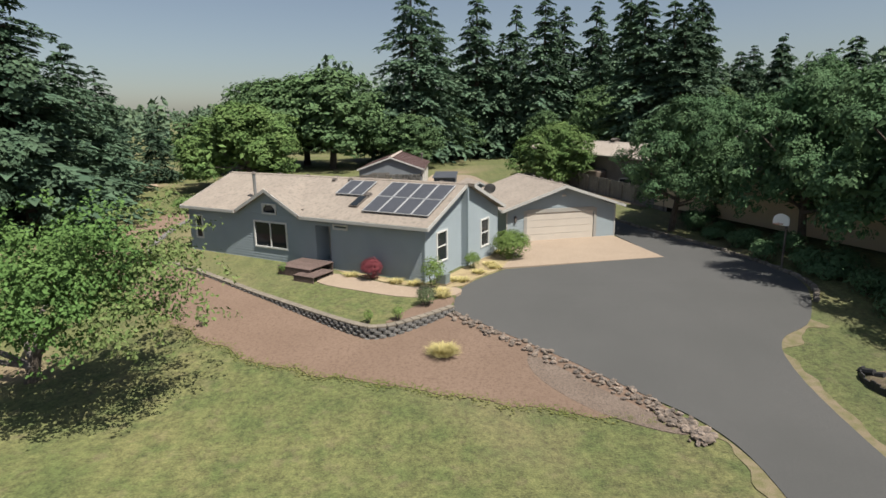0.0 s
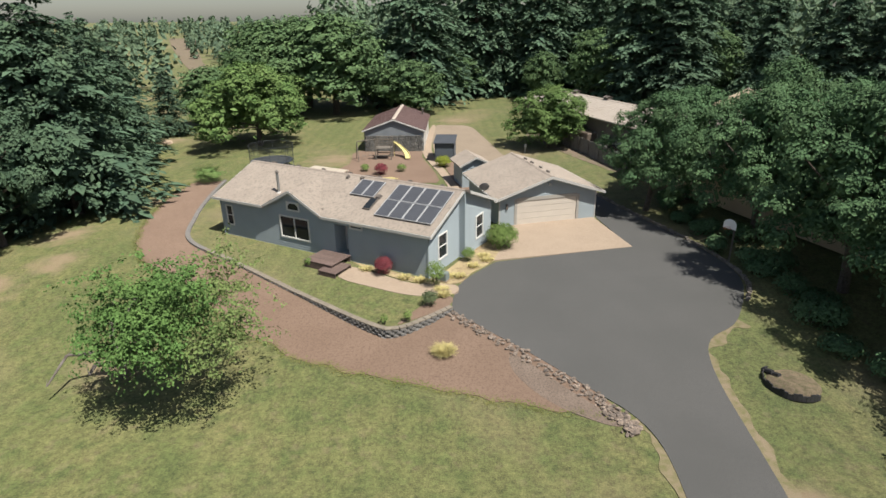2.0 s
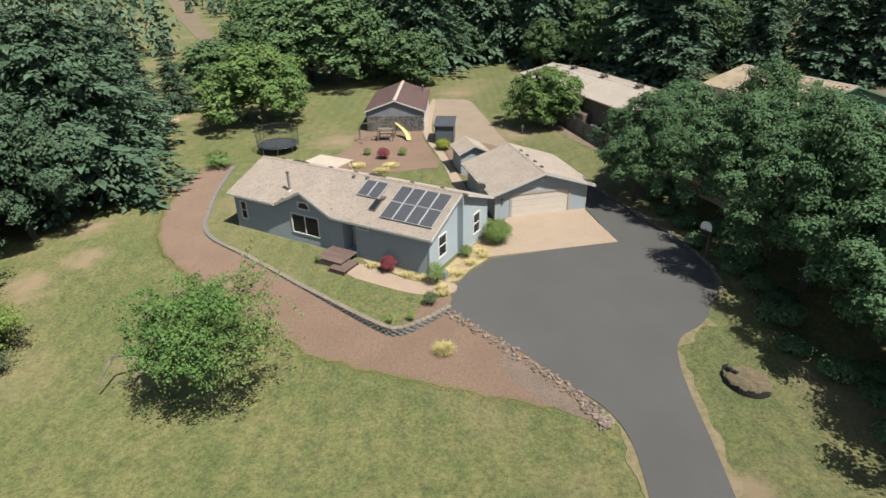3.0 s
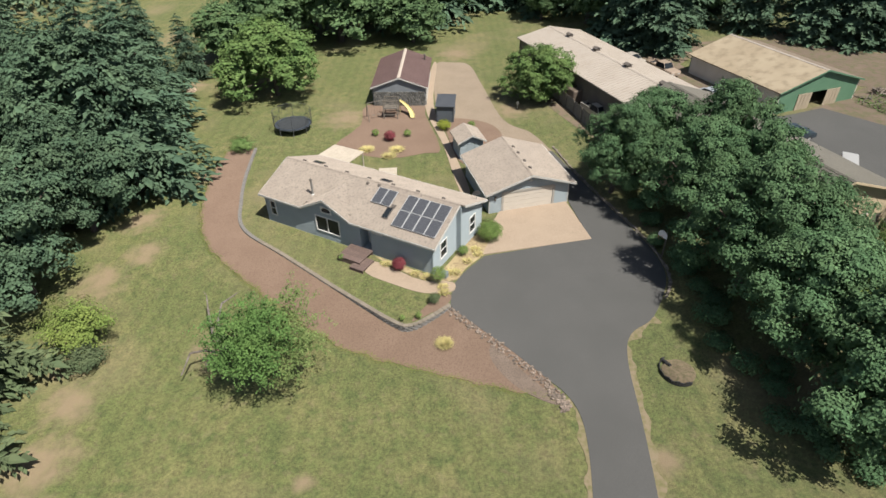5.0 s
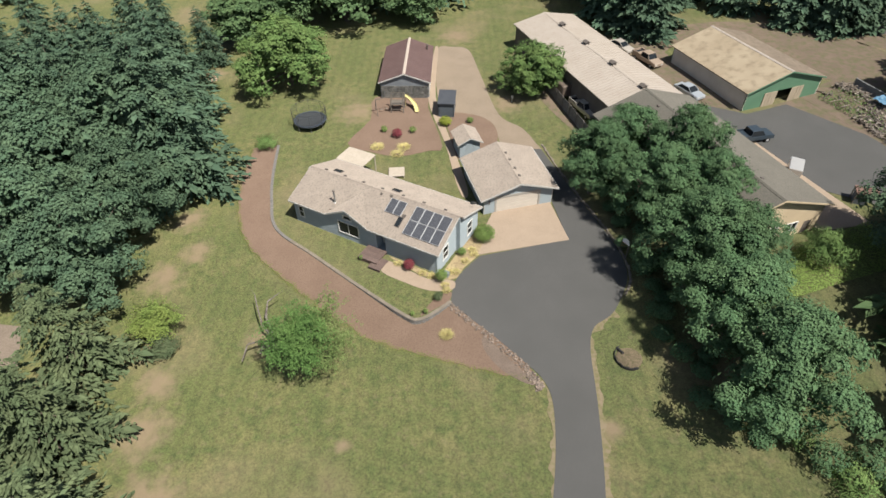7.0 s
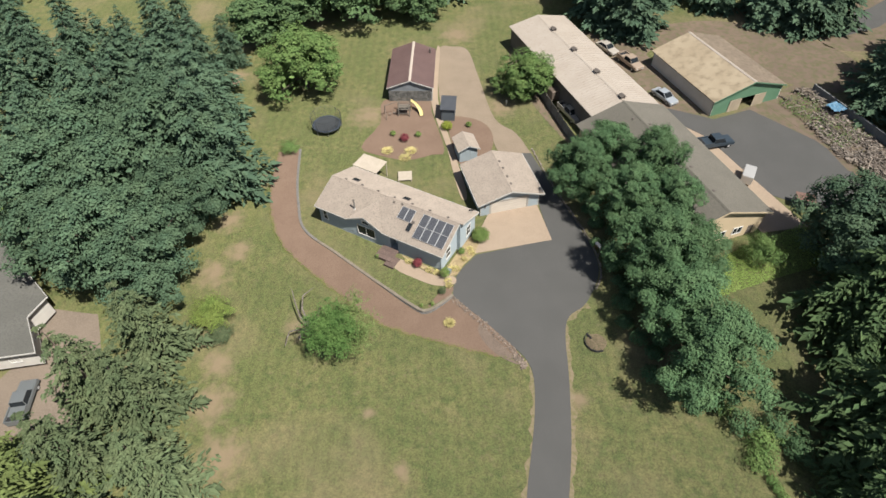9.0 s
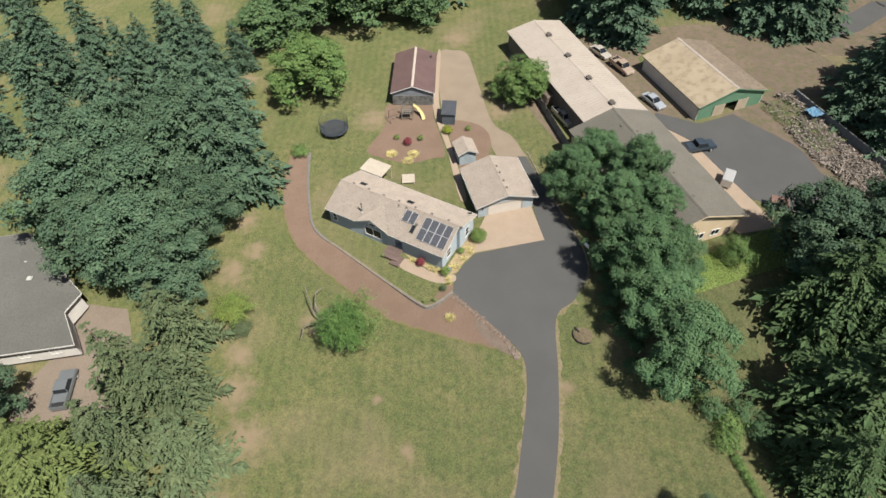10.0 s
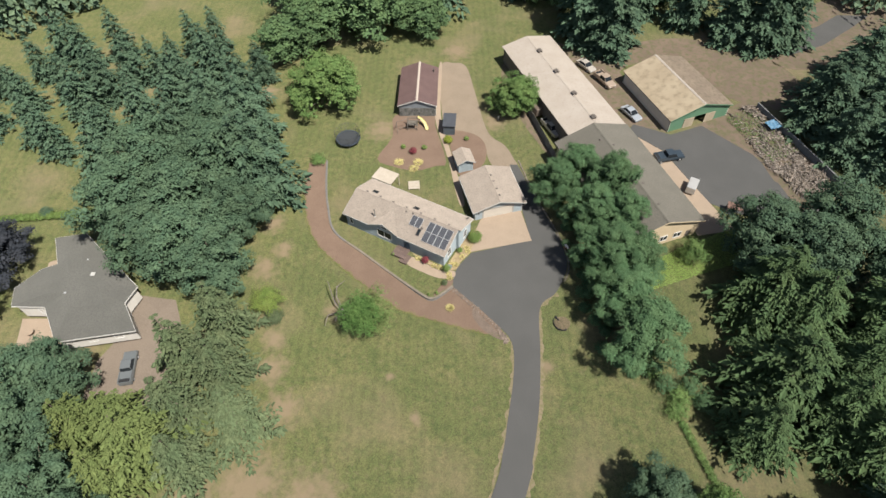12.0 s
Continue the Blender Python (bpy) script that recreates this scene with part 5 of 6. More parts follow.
tagged(new("rubble", me), "heap of broken boards and demolition rubble", "rubble", kind="stuff")
sheet("rubble_ground", [p + (p - cen) * 0.13 for p in poly], 0.035, DIRT, "bare dirt under the rubble")
sheet("yard_dirt", [Vector(p) for p in ((46.5, 60.6), (53.5, 63.5), (59.5, 52), (61, 42), (56.5, 45), (55, 51))], 0.025, DIRT, "bare dirt beside the asphalt yard")
BLOCKW = mat("grey_block_wall", (0.21, 0.215, 0.21), (0.25, 0.25, 0.24), (0.16, 0.165, 0.165), size=0.8, size2=5, rough=0.9)
wallr = thing("yard_wall", frame_of(60.6, 66.0, 0.315, -0.949, land(62, 55)), "grey block wall behind the rubble", "wall")
for k in range(12):
    bm = bmesh.new()
    box(bm, -0.1, 0.1, k * 2.08, k * 2.08 + 2.04, -0.3, 1.35)
    box(bm, -0.16, -0.1, k * 2.08, k * 2.08 + 0.12, -0.3, 1.4)
    part("panel", bm, BLOCKW, wallr)
tarp = thing("tarpaulin", ground_at(61.2, 59.5, 20, 1.25), "crumpled blue tarpaulin on the rubble", "tarpaulin")
bm = bmesh.new()
bmesh.ops.create_grid(bm, x_segments=12, y_segments=12, size=1.1)
for v in bm.verts:
    v.co.z = 0.25 * noise.noise(v.co * 2.2)
bmesh.ops.solidify(bm, geom=bm.faces[:], thickness=0.02)
part("sheet", bm, mat("blue_tarp", (0.085, 0.20, 0.31), (0.12, 0.24, 0.35), size=1.5, rough=0.5), tarp)
shelter = thing("covered_bin", ground_at(47.6, 38.9, -20), "small brown-roofed shelter at the yard's edge", "shelter")
bm = bmesh.new()
box(bm, -1.2, 1.2, -0.8, 0.8, 1.5, 1.6)
part("roof", bm, mat("rusty_brown", (0.16, 0.095, 0.075), (0.20, 0.12, 0.09), size=1, rough=0.8), shelter)
for x, y in ((-1.1, -0.7), (1.1, -0.7), (-1.1, 0.7), (1.1, 0.7)):
    bm = bmesh.new()
    box(bm, x - 0.05, x + 0.05, y - 0.05, y + 0.05, -0.1, 1.5)
    part("post", bm, DKWALL, shelter)
bm = bmesh.new()
box(bm, -1.0, 0.2, -0.6, 0.6, 0, 1.1)
part("bin", bm, DKGREY, shelter)


# ---- vehicles ----
TYRE = mat("tyre_rubber", (0.02, 0.02, 0.021), rough=0.8)


def vehicle(m, kind, colour, label, category, group="parked vehicles"):
    """A parked vehicle that points towards +x; kind: saloon, pickup or van."""
    v = thing({"saloon": "car", "pickup": "pickup_truck", "van": "trailer"}[kind], m, label, category, group)
    paint = mat("car_paint", colour, tuple(c * 0.92 for c in colour), size=0.5, rough=0.3, metal=0.3)
    L, W = {"saloon": (4.6, 1.75), "pickup": (5.4, 1.9), "van": (3.6, 1.9)}[kind]
    h = L / 2
    low = {"saloon": [(-h, 0.35), (h, 0.35), (h, 0.62), (h - 0.15, 0.78), (h - 1.35, 0.92), (-h + 0.8, 0.95), (-h, 0.85)],
           "pickup": [(-h, 0.45), (h, 0.45), (h, 0.85), (h - 0.15, 1.0), (h - 1.5, 1.08), (-h, 1.05)],
           "van": [(-h, 0.45), (h, 0.45), (h, 2.0), (h - 0.1, 2.1), (-h + 0.1, 2.1), (-h, 2.0)]}[kind]
    bm = bmesh.new()
    prism(bm, [(x, -W / 2, z) for x, z in low], (0, W, 0))
    bmesh.ops.recalc_face_normals(bm, faces=bm.faces)
    bmesh.ops.bevel(bm, geom=[e for e in bm.edges if abs(e.verts[0].co.y - e.verts[1].co.y) < 0.01], offset=0.07, segments=2, affect="EDGES")
    part("body", bm, paint, v)
    if kind != "van":
        cab = {"saloon": [(-h + 0.55, 0.93), (-h + 1.25, 1.42), (h - 2.1, 1.42), (h - 1.35, 0.92)], "pickup": [(-0.75, 1.06), (-0.6, 1.75), (0.75, 1.75), (h - 1.45, 1.06)]}[kind]
        bm = bmesh.new()
        a = [bm.verts.new((x, s * (W / 2 - (0.08 if z < 1.2 else 0.22)), z)) for s in (-1, 1) for x, z in cab]
        for f in ((0, 1, 2, 3), (7, 6, 5, 4), (0, 4, 5, 1), (1, 5, 6, 2), (2, 6, 7, 3)):
            bm.faces.new([a[i] for i in f])
        part("glazing", bm, GLASS, v)
        z = cab[1][1]
        bm = bmesh.new()
        box(bm, cab[1][0] - 0.02, cab[2][0] + 0.02, -W / 2 + 0.2, W / 2 - 0.2, z - 0.03, z + 0.03)
        bmesh.ops.bevel(bm, geom=bm.edges[:], offset=0.025, segments=1, affect="EDGES")
        part("roof", bm, paint, v)
        for s in (-1, 1):
            for (x0, z0), (x1, z1) in ((cab[0], cab[1]), (cab[2], cab[3])):
                bm = bmesh.new()
                low, high = ((x0, z0), (x1, z1)) if z0 < z1 else ((x1, z1), (x0, z0))
                tube(bm, (low[0], s * (W / 2 - 0.075), low[1]), (high[0], s * (W / 2 - 0.215), high[1]), 0.035, n=6)
                part("pillar", bm, paint, v)
        if kind == "pickup":
            bm = bmesh.new()
            box(bm, -h + 0.12, -0.85, -W / 2 + 0.13, W / 2 - 0.13, 1.052, 1.056)
            part("bed", bm, DARK, v, "dark open bed")
            for s in (-1, 1):
                bm = bmesh.new()
                box(bm, -h + 0.02, -0.78, s * (W / 2 - 0.07) - 0.05, s * (W / 2 - 0.07) + 0.05, 1.04, 1.3)
                part("bed_side", bm, paint, v)
            bm = bmesh.new()
            box(bm, -h, -h + 0.08, -W / 2 + 0.13, W / 2 - 0.13, 1.04, 1.3)
            part("tailgate", bm, paint, v)
        for y in (-0.55, 0.55):
            bm = bmesh.new()
            box(bm, h - 0.03, h + 0.015, y - 0.2, y + 0.2, 0.6, 0.74)
            part("headlight", bm, WHITE, v)
    for x in ((-h + 0.9, h - 0.9) if kind != "van" else (-0.4, 0.4)):
        for s in (-1, 1):
            bm = bmesh.new()
            tube(bm, (x, s * (W / 2 - 0.2), 0.34), (x, s * (W / 2 + 0.01), 0.34), 0.34, n=16)
            wheel = part("wheel", bm, TYRE, v)
            bm = bmesh.new()
            tube(bm, (x, s * (W / 2), 0.34), (x, s * (W / 2 + 0.025), 0.34), 0.2, n=12)
            part("rim", bm, ALU, wheel)
    return v


vehicle(ground_at(35.6, 64.0, -62), "saloon", (0.42, 0.45, 0.48), "silver-blue saloon car parked beside the barn", "car")
vehicle(ground_at(39.9, 51.9, 12, 0.05), "pickup", (0.055, 0.075, 0.095), "dark blue pickup truck in the yard", "pickup truck")
vehicle(ground_at(42.0, 44.2, 60, 0.05) @ Matrix.Diagonal((0.78, 0.8, 0.8, 1)), "van", (0.52, 0.51, 0.49), "small white box trailer beside the building", "trailer")
vehicle(ground_at(19.9, 61.2, -66, 0.02), "pickup", (0.46, 0.44, 0.40), "pale pickup truck between fence and barn", "pickup truck")
vehicle(ground_at(17.4, 66.6, -66, 0.02), "van", (0.20, 0.16, 0.13), "brown flat trailer between fence and barn", "trailer")
vehicle(ground_at(29.4, 80.2, -58, 0.02), "saloon", (0.55, 0.50, 0.44), "pale old car behind the long barn", "car")
vehicle(ground_at(32.3, 74.8, -64, 0.02), "pickup", (0.46, 0.36, 0.28), "rusty old pickup behind the long barn", "pickup truck")
vehicle(ground_at(-47.9, 13.3, 99, 0.02), "pickup", (0.19, 0.205, 0.21), "dark grey pickup truck on the neighbour's drive", "pickup truck")

# board fence west of the long barn
fence = thing("board_fence", frame_of(15.2, 69.0, 0.262, -0.965, 0), "weathered grey board fence beside the long barn", "fence")
bm = bmesh.new()
box(bm, -0.012, 0.012, 0, 0.145, -0.2, 1.8)
board = data_of("board", bm, mat("grey_fence_board", (0.19, 0.175, 0.155), (0.24, 0.22, 0.195), (0.14, 0.125, 0.11), size=1.2, size2=9, rough=0.9, per_object=0.15))
for k in range(125):
    w = fence.matrix_basis @ Vector((0, k * 0.15, 0))
    part("board", board, None, fence, m=pose(0, k * 0.15, land(w.x, w.y)))
for k in range(9):
    w = fence.matrix_basis @ Vector((0, k * 2.3, 0))
    bm = bmesh.new()
    box(bm, 0.02, 0.12, -0.05, 0.05, -0.3, 1.75)
    part("post", bm, WOODG, fence, m=pose(0, k * 2.3, land(w.x, w.y)))

# ---- neighbour to the west ----
west = thing("neighbour_house", pose(0, 0, 0), "low neighbouring house with a broad dark grey roof and pale walls", "house")
ROOFG = mat("dark_grey_shingles", (0.105, 0.103, 0.091), (0.12, 0.117, 0.104), (0.09, 0.088, 0.08), size=0.3, size2=5, rough=0.9, bump=0.3)
outline = [(-66.3, 35.6), (-61.5, 36.6), (-49.2, 25.6), (-50.2, 22.6), (-46.9, 17.7), (-58.2, 15.9), (-62.3, 22.0), (-67.6, 22.2), (-68.6, 25.6), (-65.9, 29.2), (-63.7, 30.2)]
wc = Vector((-57.5, 25.5, 0))
bm = bmesh.new()
low = [bm.verts.new((x, y, 0.05)) for x, y in outline]
rim = [bm.verts.new((x, y, 0.28)) for x, y in outline]
top = [bm.verts.new((x + (wc.x - x) * 0.55, y + (wc.y - y) * 0.55, 1.15)) for x, y in outline]
n = len(outline)
for i in range(n):
    j = (i + 1) % n
    bm.faces.new((low[i], low[j], rim[j], rim[i]))
    bm.faces.new((rim[i], rim[j], top[j], top[i]))
bm.faces.new(top)
bm.faces.new(low[::-1])
part("roof", bm, ROOFG, west)
bm = bmesh.new()
prism(bm, [(x + (wc.x - x) * 0.06, y + (wc.y - y) * 0.06, -2.9) for x, y in outline], (0, 0, 2.94))
part("wall", bm, mat("pale_stucco", (0.58, 0.55, 0.50), (0.52, 0.49, 0.45), size=0.6, rough=0.8), west)
for i in range(n):
    a, b = Vector(outline[i]), Vector(outline[(i + 1) % n])
    dd = b - a
    bm = bmesh.new()
    box(bm, 0, dd.length, -0.03, 0.05, 0.02, 0.22)
    part("fascia", bm, WHITE, west, m=pose(a.x, a.y, 0.03, 0, 0, math.degrees(math.atan2(dd.y, dd.x))))
for i, at in ((3, 0.5), (3, 0.15), (4, 0.3), (4, 0.65), (6, 0.4), (7, 0.5)):
    a, b = Vector(outline[i]), Vector(outline[(i + 1) % n])
    c = a + (b - a) * at
    c += (wc.to_2d() - c) * 0.058
    dd = b - a
    window(west, pose(c.x, c.y, -1.9, 0, 0, math.degrees(math.atan2(dd.y, dd.x)) + 180), 1.2, 1.2, bars=(0.5,))
roof_vent(pose(-56.5, 27.5, 1.16), 0.34, "pale skylight on the grey roof", TRIM)
roof_vent(pose(-59.5, 24, 1.16), 0.16, "small vent on the grey roof", ALU)
roof_vent(pose(-58.5, 30.5, 0.95), 0.16, "small vent on the grey roof", ALU)
sheet("neighbour_drive", [Vector(p) for p in ((-50.6, 26.3), (-44.3, 25.2), (-40, 16), (-40, 7.5), (-48, 5.5), (-53.5, 9), (-53.5, 14.8), (-51.5, 19))], 0.03, mat("brown_gravel", (0.178, 0.142, 0.110), (0.155, 0.124, 0.096), (0.21, 0.168, 0.132), size=0.3, size2=6, rough=0.95, bump=0.5, bump_size=30), "brown gravel drive of the neighbour")
sheet("neighbour_patio", [Vector(p) for p in ((-68.2, 22.3), (-61.5, 22.3), (-57, 16.2), (-62.7, 15.2), (-67, 17))], 0.05, CONCRETE, "pale patio of the neighbour")
sheet("neighbour_terrace", [Vector(p) for p in ((-67.5, 29.0), (-63.4, 31.0), (-64, 34), (-67.5, 32.5))], 0.05, CONCRETE, "pale side terrace of the neighbour")
for x, y in ((-65.5, 19.5), (-62.5, 18.2)):
    t = thing("patio_table", ground_at(x, y, 20, 0.05), "round tan stone patio table", "table", "patio tables")
    bm = bmesh.new()
    tube(bm, (0, 0, 0.7), (0, 0, 0.74), 0.6, n=20)
    part("tabletop", bm, CONCRETE, t)
    bm = bmesh.new()
    tube(bm, (0, 0, 0), (0, 0, 0.7), 0.05)
    part("leg", bm, PALEM, t)
# far yard to the north-east
sheet("far_yard", curve([(69, 80), (71, 90), (80, 98), (92, 106), (104, 104), (97, 92), (86, 83), (76, 78)], closed=True, steps=3), 0.02, DIRT, "bare brown yard round the farther drive", step=3)
sheet("far_drive", [Vector(p) for p in ((73.5, 83), (75, 89.5), (84, 94), (90, 98.4), (97, 98), (91.5, 93.5), (82, 86.5))], 0.03, ASPHALT, "grey drive of a farther house")
sheet("far_track", [Vector(p) for p in ((-66, 158), (-102, 230), (-150, 330), (-196, 430), (-172, 430), (-136, 330), (-94, 230), (-61, 158))], 0.1, DIRT, "pale dry track between the far woods", step=14)
far_house = barn("far_house", frame_of(97, 103, 0.5, 0.86, land(97, 103)), 9, 14, 2.8, 4.6, CREAM, ROOFG, "farther house with a grey roof", "house", floor=-0.5)
back_house = barn("back_house", frame_of(10, 132, -1, 0.1, land(8, 132)), 8, 12, 2.8, 4.4, CREAM, ROOFG, "cream house glimpsed behind the firs", "house", floor=-0.5)


# ---- trees ----
def leaf(bm_v, bm_f, c, n, size, rng, thin=0.32, along=None):
    """One folded leaf clump: two triangles over a bent diamond; along: the way its length points."""
    n = n.normalized()
    if along is None:
        a = n.orthogonal().normalized()
        a.rotate(Matrix.Rotation(rng.uniform(0, 6.283), 3, n))
    else:
        a = along
        n = (n - a * n.dot(a)).normalized()
    b = n.cross(a)
    i = len(bm_v)
    bm_v += [c - a * size * 0.5, c + b * size * thin + n * size * 0.12, c + a * size * 0.5, c - b * size * thin + n * size * 0.12]
    bm_f += [(i, i + 1, i + 2), (i, i + 2, i + 3)]


def leaves_mesh(name, vs, fs, material):
    me = bpy.data.meshes.new(name)
    me.from_pydata([tuple(v) for v in vs], [], fs)
    me.materials.append(material)
    return me


def broad_tree(seed, material, lumps=30, tufts=20, per=22, size=0.030, width=0.36, low=0.16, swell=0.15, loose=0.026, label="", category="tree", name="tree"):
    """A broadleaf tree one metre tall, to be scaled: tapered trunk, limbs, and a crown of boughs, each set with tufts of leaves."""
    rng = random.Random(seed)
    tree = thing(name, pose(0, 0, 0), label, category)
    bm = bmesh.new()
    lean = Vector((rng.uniform(-0.03, 0.03), rng.uniform(-0.03, 0.03), 0))
    tube(bm, (0, 0, -0.03), lean + Vector((0, 0, 0.3)), 0.028, 0.018)
    tube(bm, lean + Vector((0, 0, 0.3)), lean * 2 + Vector((0, 0, 0.62)), 0.018, 0.007)
    vs, fs = [], []
    for k in range(lumps):
        z = ((k + rng.random()) / lumps) ** 0.9
        ang = k * 2.39996 + rng.uniform(-0.5, 0.5)
        ring = width * math.sin(math.pi * (0.2 + 0.8 * z)) ** 0.6 * rng.uniform(0.55, 1.2)
        c = Vector((ring * math.cos(ang), ring * math.sin(ang), low + 0.08 + (0.82 - low) * z)) + lean
        big = swell * rng.uniform(0.65, 1.2)
        if k % 2 == 0:
            tube(bm, lean + Vector((0, 0, 0.18 + 0.3 * z)), c, 0.010, 0.003, 5)
        out = Vector((c.x, c.y, (c.z - 0.42) * 0.8)).normalized()
        for _ in range(tufts):
            d = (Vector((rng.gauss(0, 1), rng.gauss(0, 1), rng.gauss(0, 1))) + out * 0.7 + Vector((0, 0, 0.55))).normalized()
            t = c + Vector((d.x, d.y, d.z * 0.72)) * big * rng.uniform(0.62, 1.12)
            face = d * 0.75 + Vector((0, 0, 0.5))
            for _ in range(int(per * rng.uniform(0.5, 1.4))):
                e = Vector((rng.gauss(0, 1), rng.gauss(0, 1), rng.gauss(0, 0.6)))
                leaf(vs, fs, t + e * loose, face + e * 0.45, size * rng.uniform(0.6, 1.25), rng)
        for _ in range(56):
            e = Vector((rng.gauss(0, 1), rng.gauss(0, 1), rng.gauss(0, 1)))
            near = rng.uniform(0.3, 0.9)
            leaf(vs, fs, c * near + Vector((0, 0, 0.4 * (1 - near))) + e * big * 0.45, e, size * 2.3, rng)
    part("trunk", bm, BARK, tree)
    part("crown", leaves_mesh("crown", vs, fs, material), material, tree)
    return tree


def fir_tree(seed, material, levels=20, arms=7, twigs=7, width=0.2, droop=0.4, label="", category="tree", low=0.06, ragged=0.45, fan=0.42, thin=0.2, needles=3):
    """A conifer one metre tall: a straight trunk and whorls of drooping boughs, each with feathered twigs to both sides."""
    rng = random.Random(seed)
    tree = thing("tree", pose(0, 0, 0), label, category)
    bm = bmesh.new()
    tube(bm, (0, 0, -0.03), (0, 0, 0.97), 0.018, 0.002)
    vs, fs = [], []
    for k in range(levels):
        z = low + (0.98 - low) * k / (levels - 1)
        n = arms if k < levels * 0.8 else max(4, arms - 2)
        for a in range(n):
            ang = 6.283 * a / n + k * 1.9 + rng.uniform(-0.4, 0.4)
            reach = width * (1 - z) ** 0.7 * rng.uniform(1 - ragged, 1 + ragged * 0.6) + 0.014
            ca, sa = math.cos(ang), math.sin(ang)
            z0 = z + rng.uniform(-0.035, 0.03)
            roll = Vector((ca * 0.5 + rng.gauss(0, 0.4), sa * 0.5 + rng.gauss(0, 0.4)))
            if k % 3 == 0 and a % 2 == 0:
                tube(bm, (0, 0, z0), (ca * reach * 0.7, sa * reach * 0.7, z0 - droop * reach * 0.4), 0.004, 0.001, 4)
            for t in range(twigs):
                f = 0.16 + 0.84 * (t + rng.random() * 0.7) / twigs
                root = Vector((ca * reach * f, sa * reach * f, z0 - droop * reach * f * f + 0.12 * reach * f))
                for side in (-1, 1):
                    way = Vector((ca * 0.75 - side * sa * 0.8 + rng.gauss(0, 0.28), sa * 0.75 + side * ca * 0.8 + rng.gauss(0, 0.28), -0.25 - droop * f * 0.7 + rng.gauss(0, 0.22))).normalized()
                    span = reach * fan * (1.12 - 0.72 * f) * rng.uniform(0.6, 1.2) + 0.008
                    for q in range(needles):
                        g = (q + 0.5) / needles
                        p = root + way * span * g + Vector((rng.gauss(0, 0.1), rng.gauss(0, 0.1), rng.gauss(0, 0.1) - 0.3 * g * g)) * span
                        leaf(vs, fs, p, Vector((rng.gauss(0, 0.6) + roll.x, rng.gauss(0, 0.6) + roll.y, 1)), span * 1.5 / needles + 0.008, rng, thin * (1.5 - 0.8 * g) + 0.12, way)
            tip = Vector((ca, sa, -droop)).normalized()
            leaf(vs, fs, Vector((ca * reach, sa * reach, z0 - droop * reach + 0.12 * reach)), Vector((0, 0, 1)), reach * 0.3 + 0.012, rng, 0.2, tip)
    part("trunk", bm, BARK, tree)
    part("crown", leaves_mesh("crown", vs, fs, material), material, tree)
    return tree


def plant(models, spots, group, rng, wide=1.0):
    """Stand copies of the models at (x, y, height)."""
    for x, y, h in spots:
        m = rng.choice(models)
        s = h * rng.uniform(0.92, 1.08)
        w = s * wide * rng.uniform(0.85, 1.18)
        copy = copy_thing(m, ground_at(x, y, rng.uniform(0, 360)) @ Matrix.Diagonal((w, w, s, 1)))
        copy["group"] = group


maples = [broad_tree(s, LEAF_GROVE, lumps=34, tufts=19, per=22, size=0.025, swell=0.118, loose=0.021, label="large broadleaf tree with dense dark green leaves") for s in (1, 2, 3)]
light_maples = [broad_tree(s, leaf_mat("lighter_leaves", (0.092, 0.156, 0.070), (0.120, 0.185, 0.078)), width=0.30, tufts=15, per=15, size=0.036, label="upright broadleaf tree with mid-green leaves") for s in (5, 6)]
brights = [broad_tree(s, LEAF_BRIGHT, lumps=32, tufts=22, per=24, width=0.46, size=0.034, swell=0.19, low=0.1, label="rounded fruit tree with bright green leaves") for s in (11, 12)]
row_maples = [broad_tree(s, LEAF_MAPLE, lumps=40, tufts=22, per=31, size=0.0205, swell=0.112, loose=0.020, label="large broadleaf tree with dense dark green leaves") for s in (14, 15, 16)]
firs = [fir_tree(s, LEAF_FIR, levels=26, arms=8, label="tall dark green fir with drooping boughs") for s in (21, 22, 23)]
far_firs = [fir_tree(s, LEAF_FIR, levels=22, arms=8, twigs=5, label="tall dark green fir with drooping boughs") for s in (27, 28)]
young_firs = [fir_tree(s, LEAF_FIR, levels=16, twigs=5, width=0.25, droop=0.3, label="young bluish green fir with layered boughs") for s in (29, 30)]
spruces = [fir_tree(s, LEAF_FIR, levels=20, arms=7, twigs=8, width=0.27, droop=0.3, thin=0.13, needles=4, label="broad dark green fir with layered boughs") for s in (25, 26)]
golden_cedars = [fir_tree(s, leaf_mat("golden_cedar_sprays", (0.115, 0.150, 0.052), (0.142, 0.175, 0.062)), width=0.34, droop=0.5, levels=13, arms=6, twigs=9, fan=0.40, thin=0.13, ragged=0.55, needles=4, label="broad golden green cedar with drooping sprays") for s in (33,)]
cedars = [fir_tree(s, LEAF_CEDAR, width=0.33, droop=0.5, levels=13, arms=6, twigs=9, fan=0.40, thin=0.13, ragged=0.55, needles=4, label="broad yellow-green cedar with drooping sprays") for s in (31, 32)]
dark_cedars = [fir_tree(s, leaf_mat("dark_cedar_sprays", (0.070, 0.118, 0.052), (0.094, 0.142, 0.060)), width=0.38, droop=0.45, levels=14, arms=7, twigs=9, fan=0.40, thin=0.13, ragged=0.55, needles=4, label="broad dark green cedar with feathery sprays") for s in (35, 36)]
plums = [broad_tree(37, leaf_mat("dark_plum_leaves", (0.040, 0.046, 0.056), (0.056, 0.060, 0.070)), tufts=14, label="dark purplish plum tree with dense leaves")]
rng = random.Random(7)
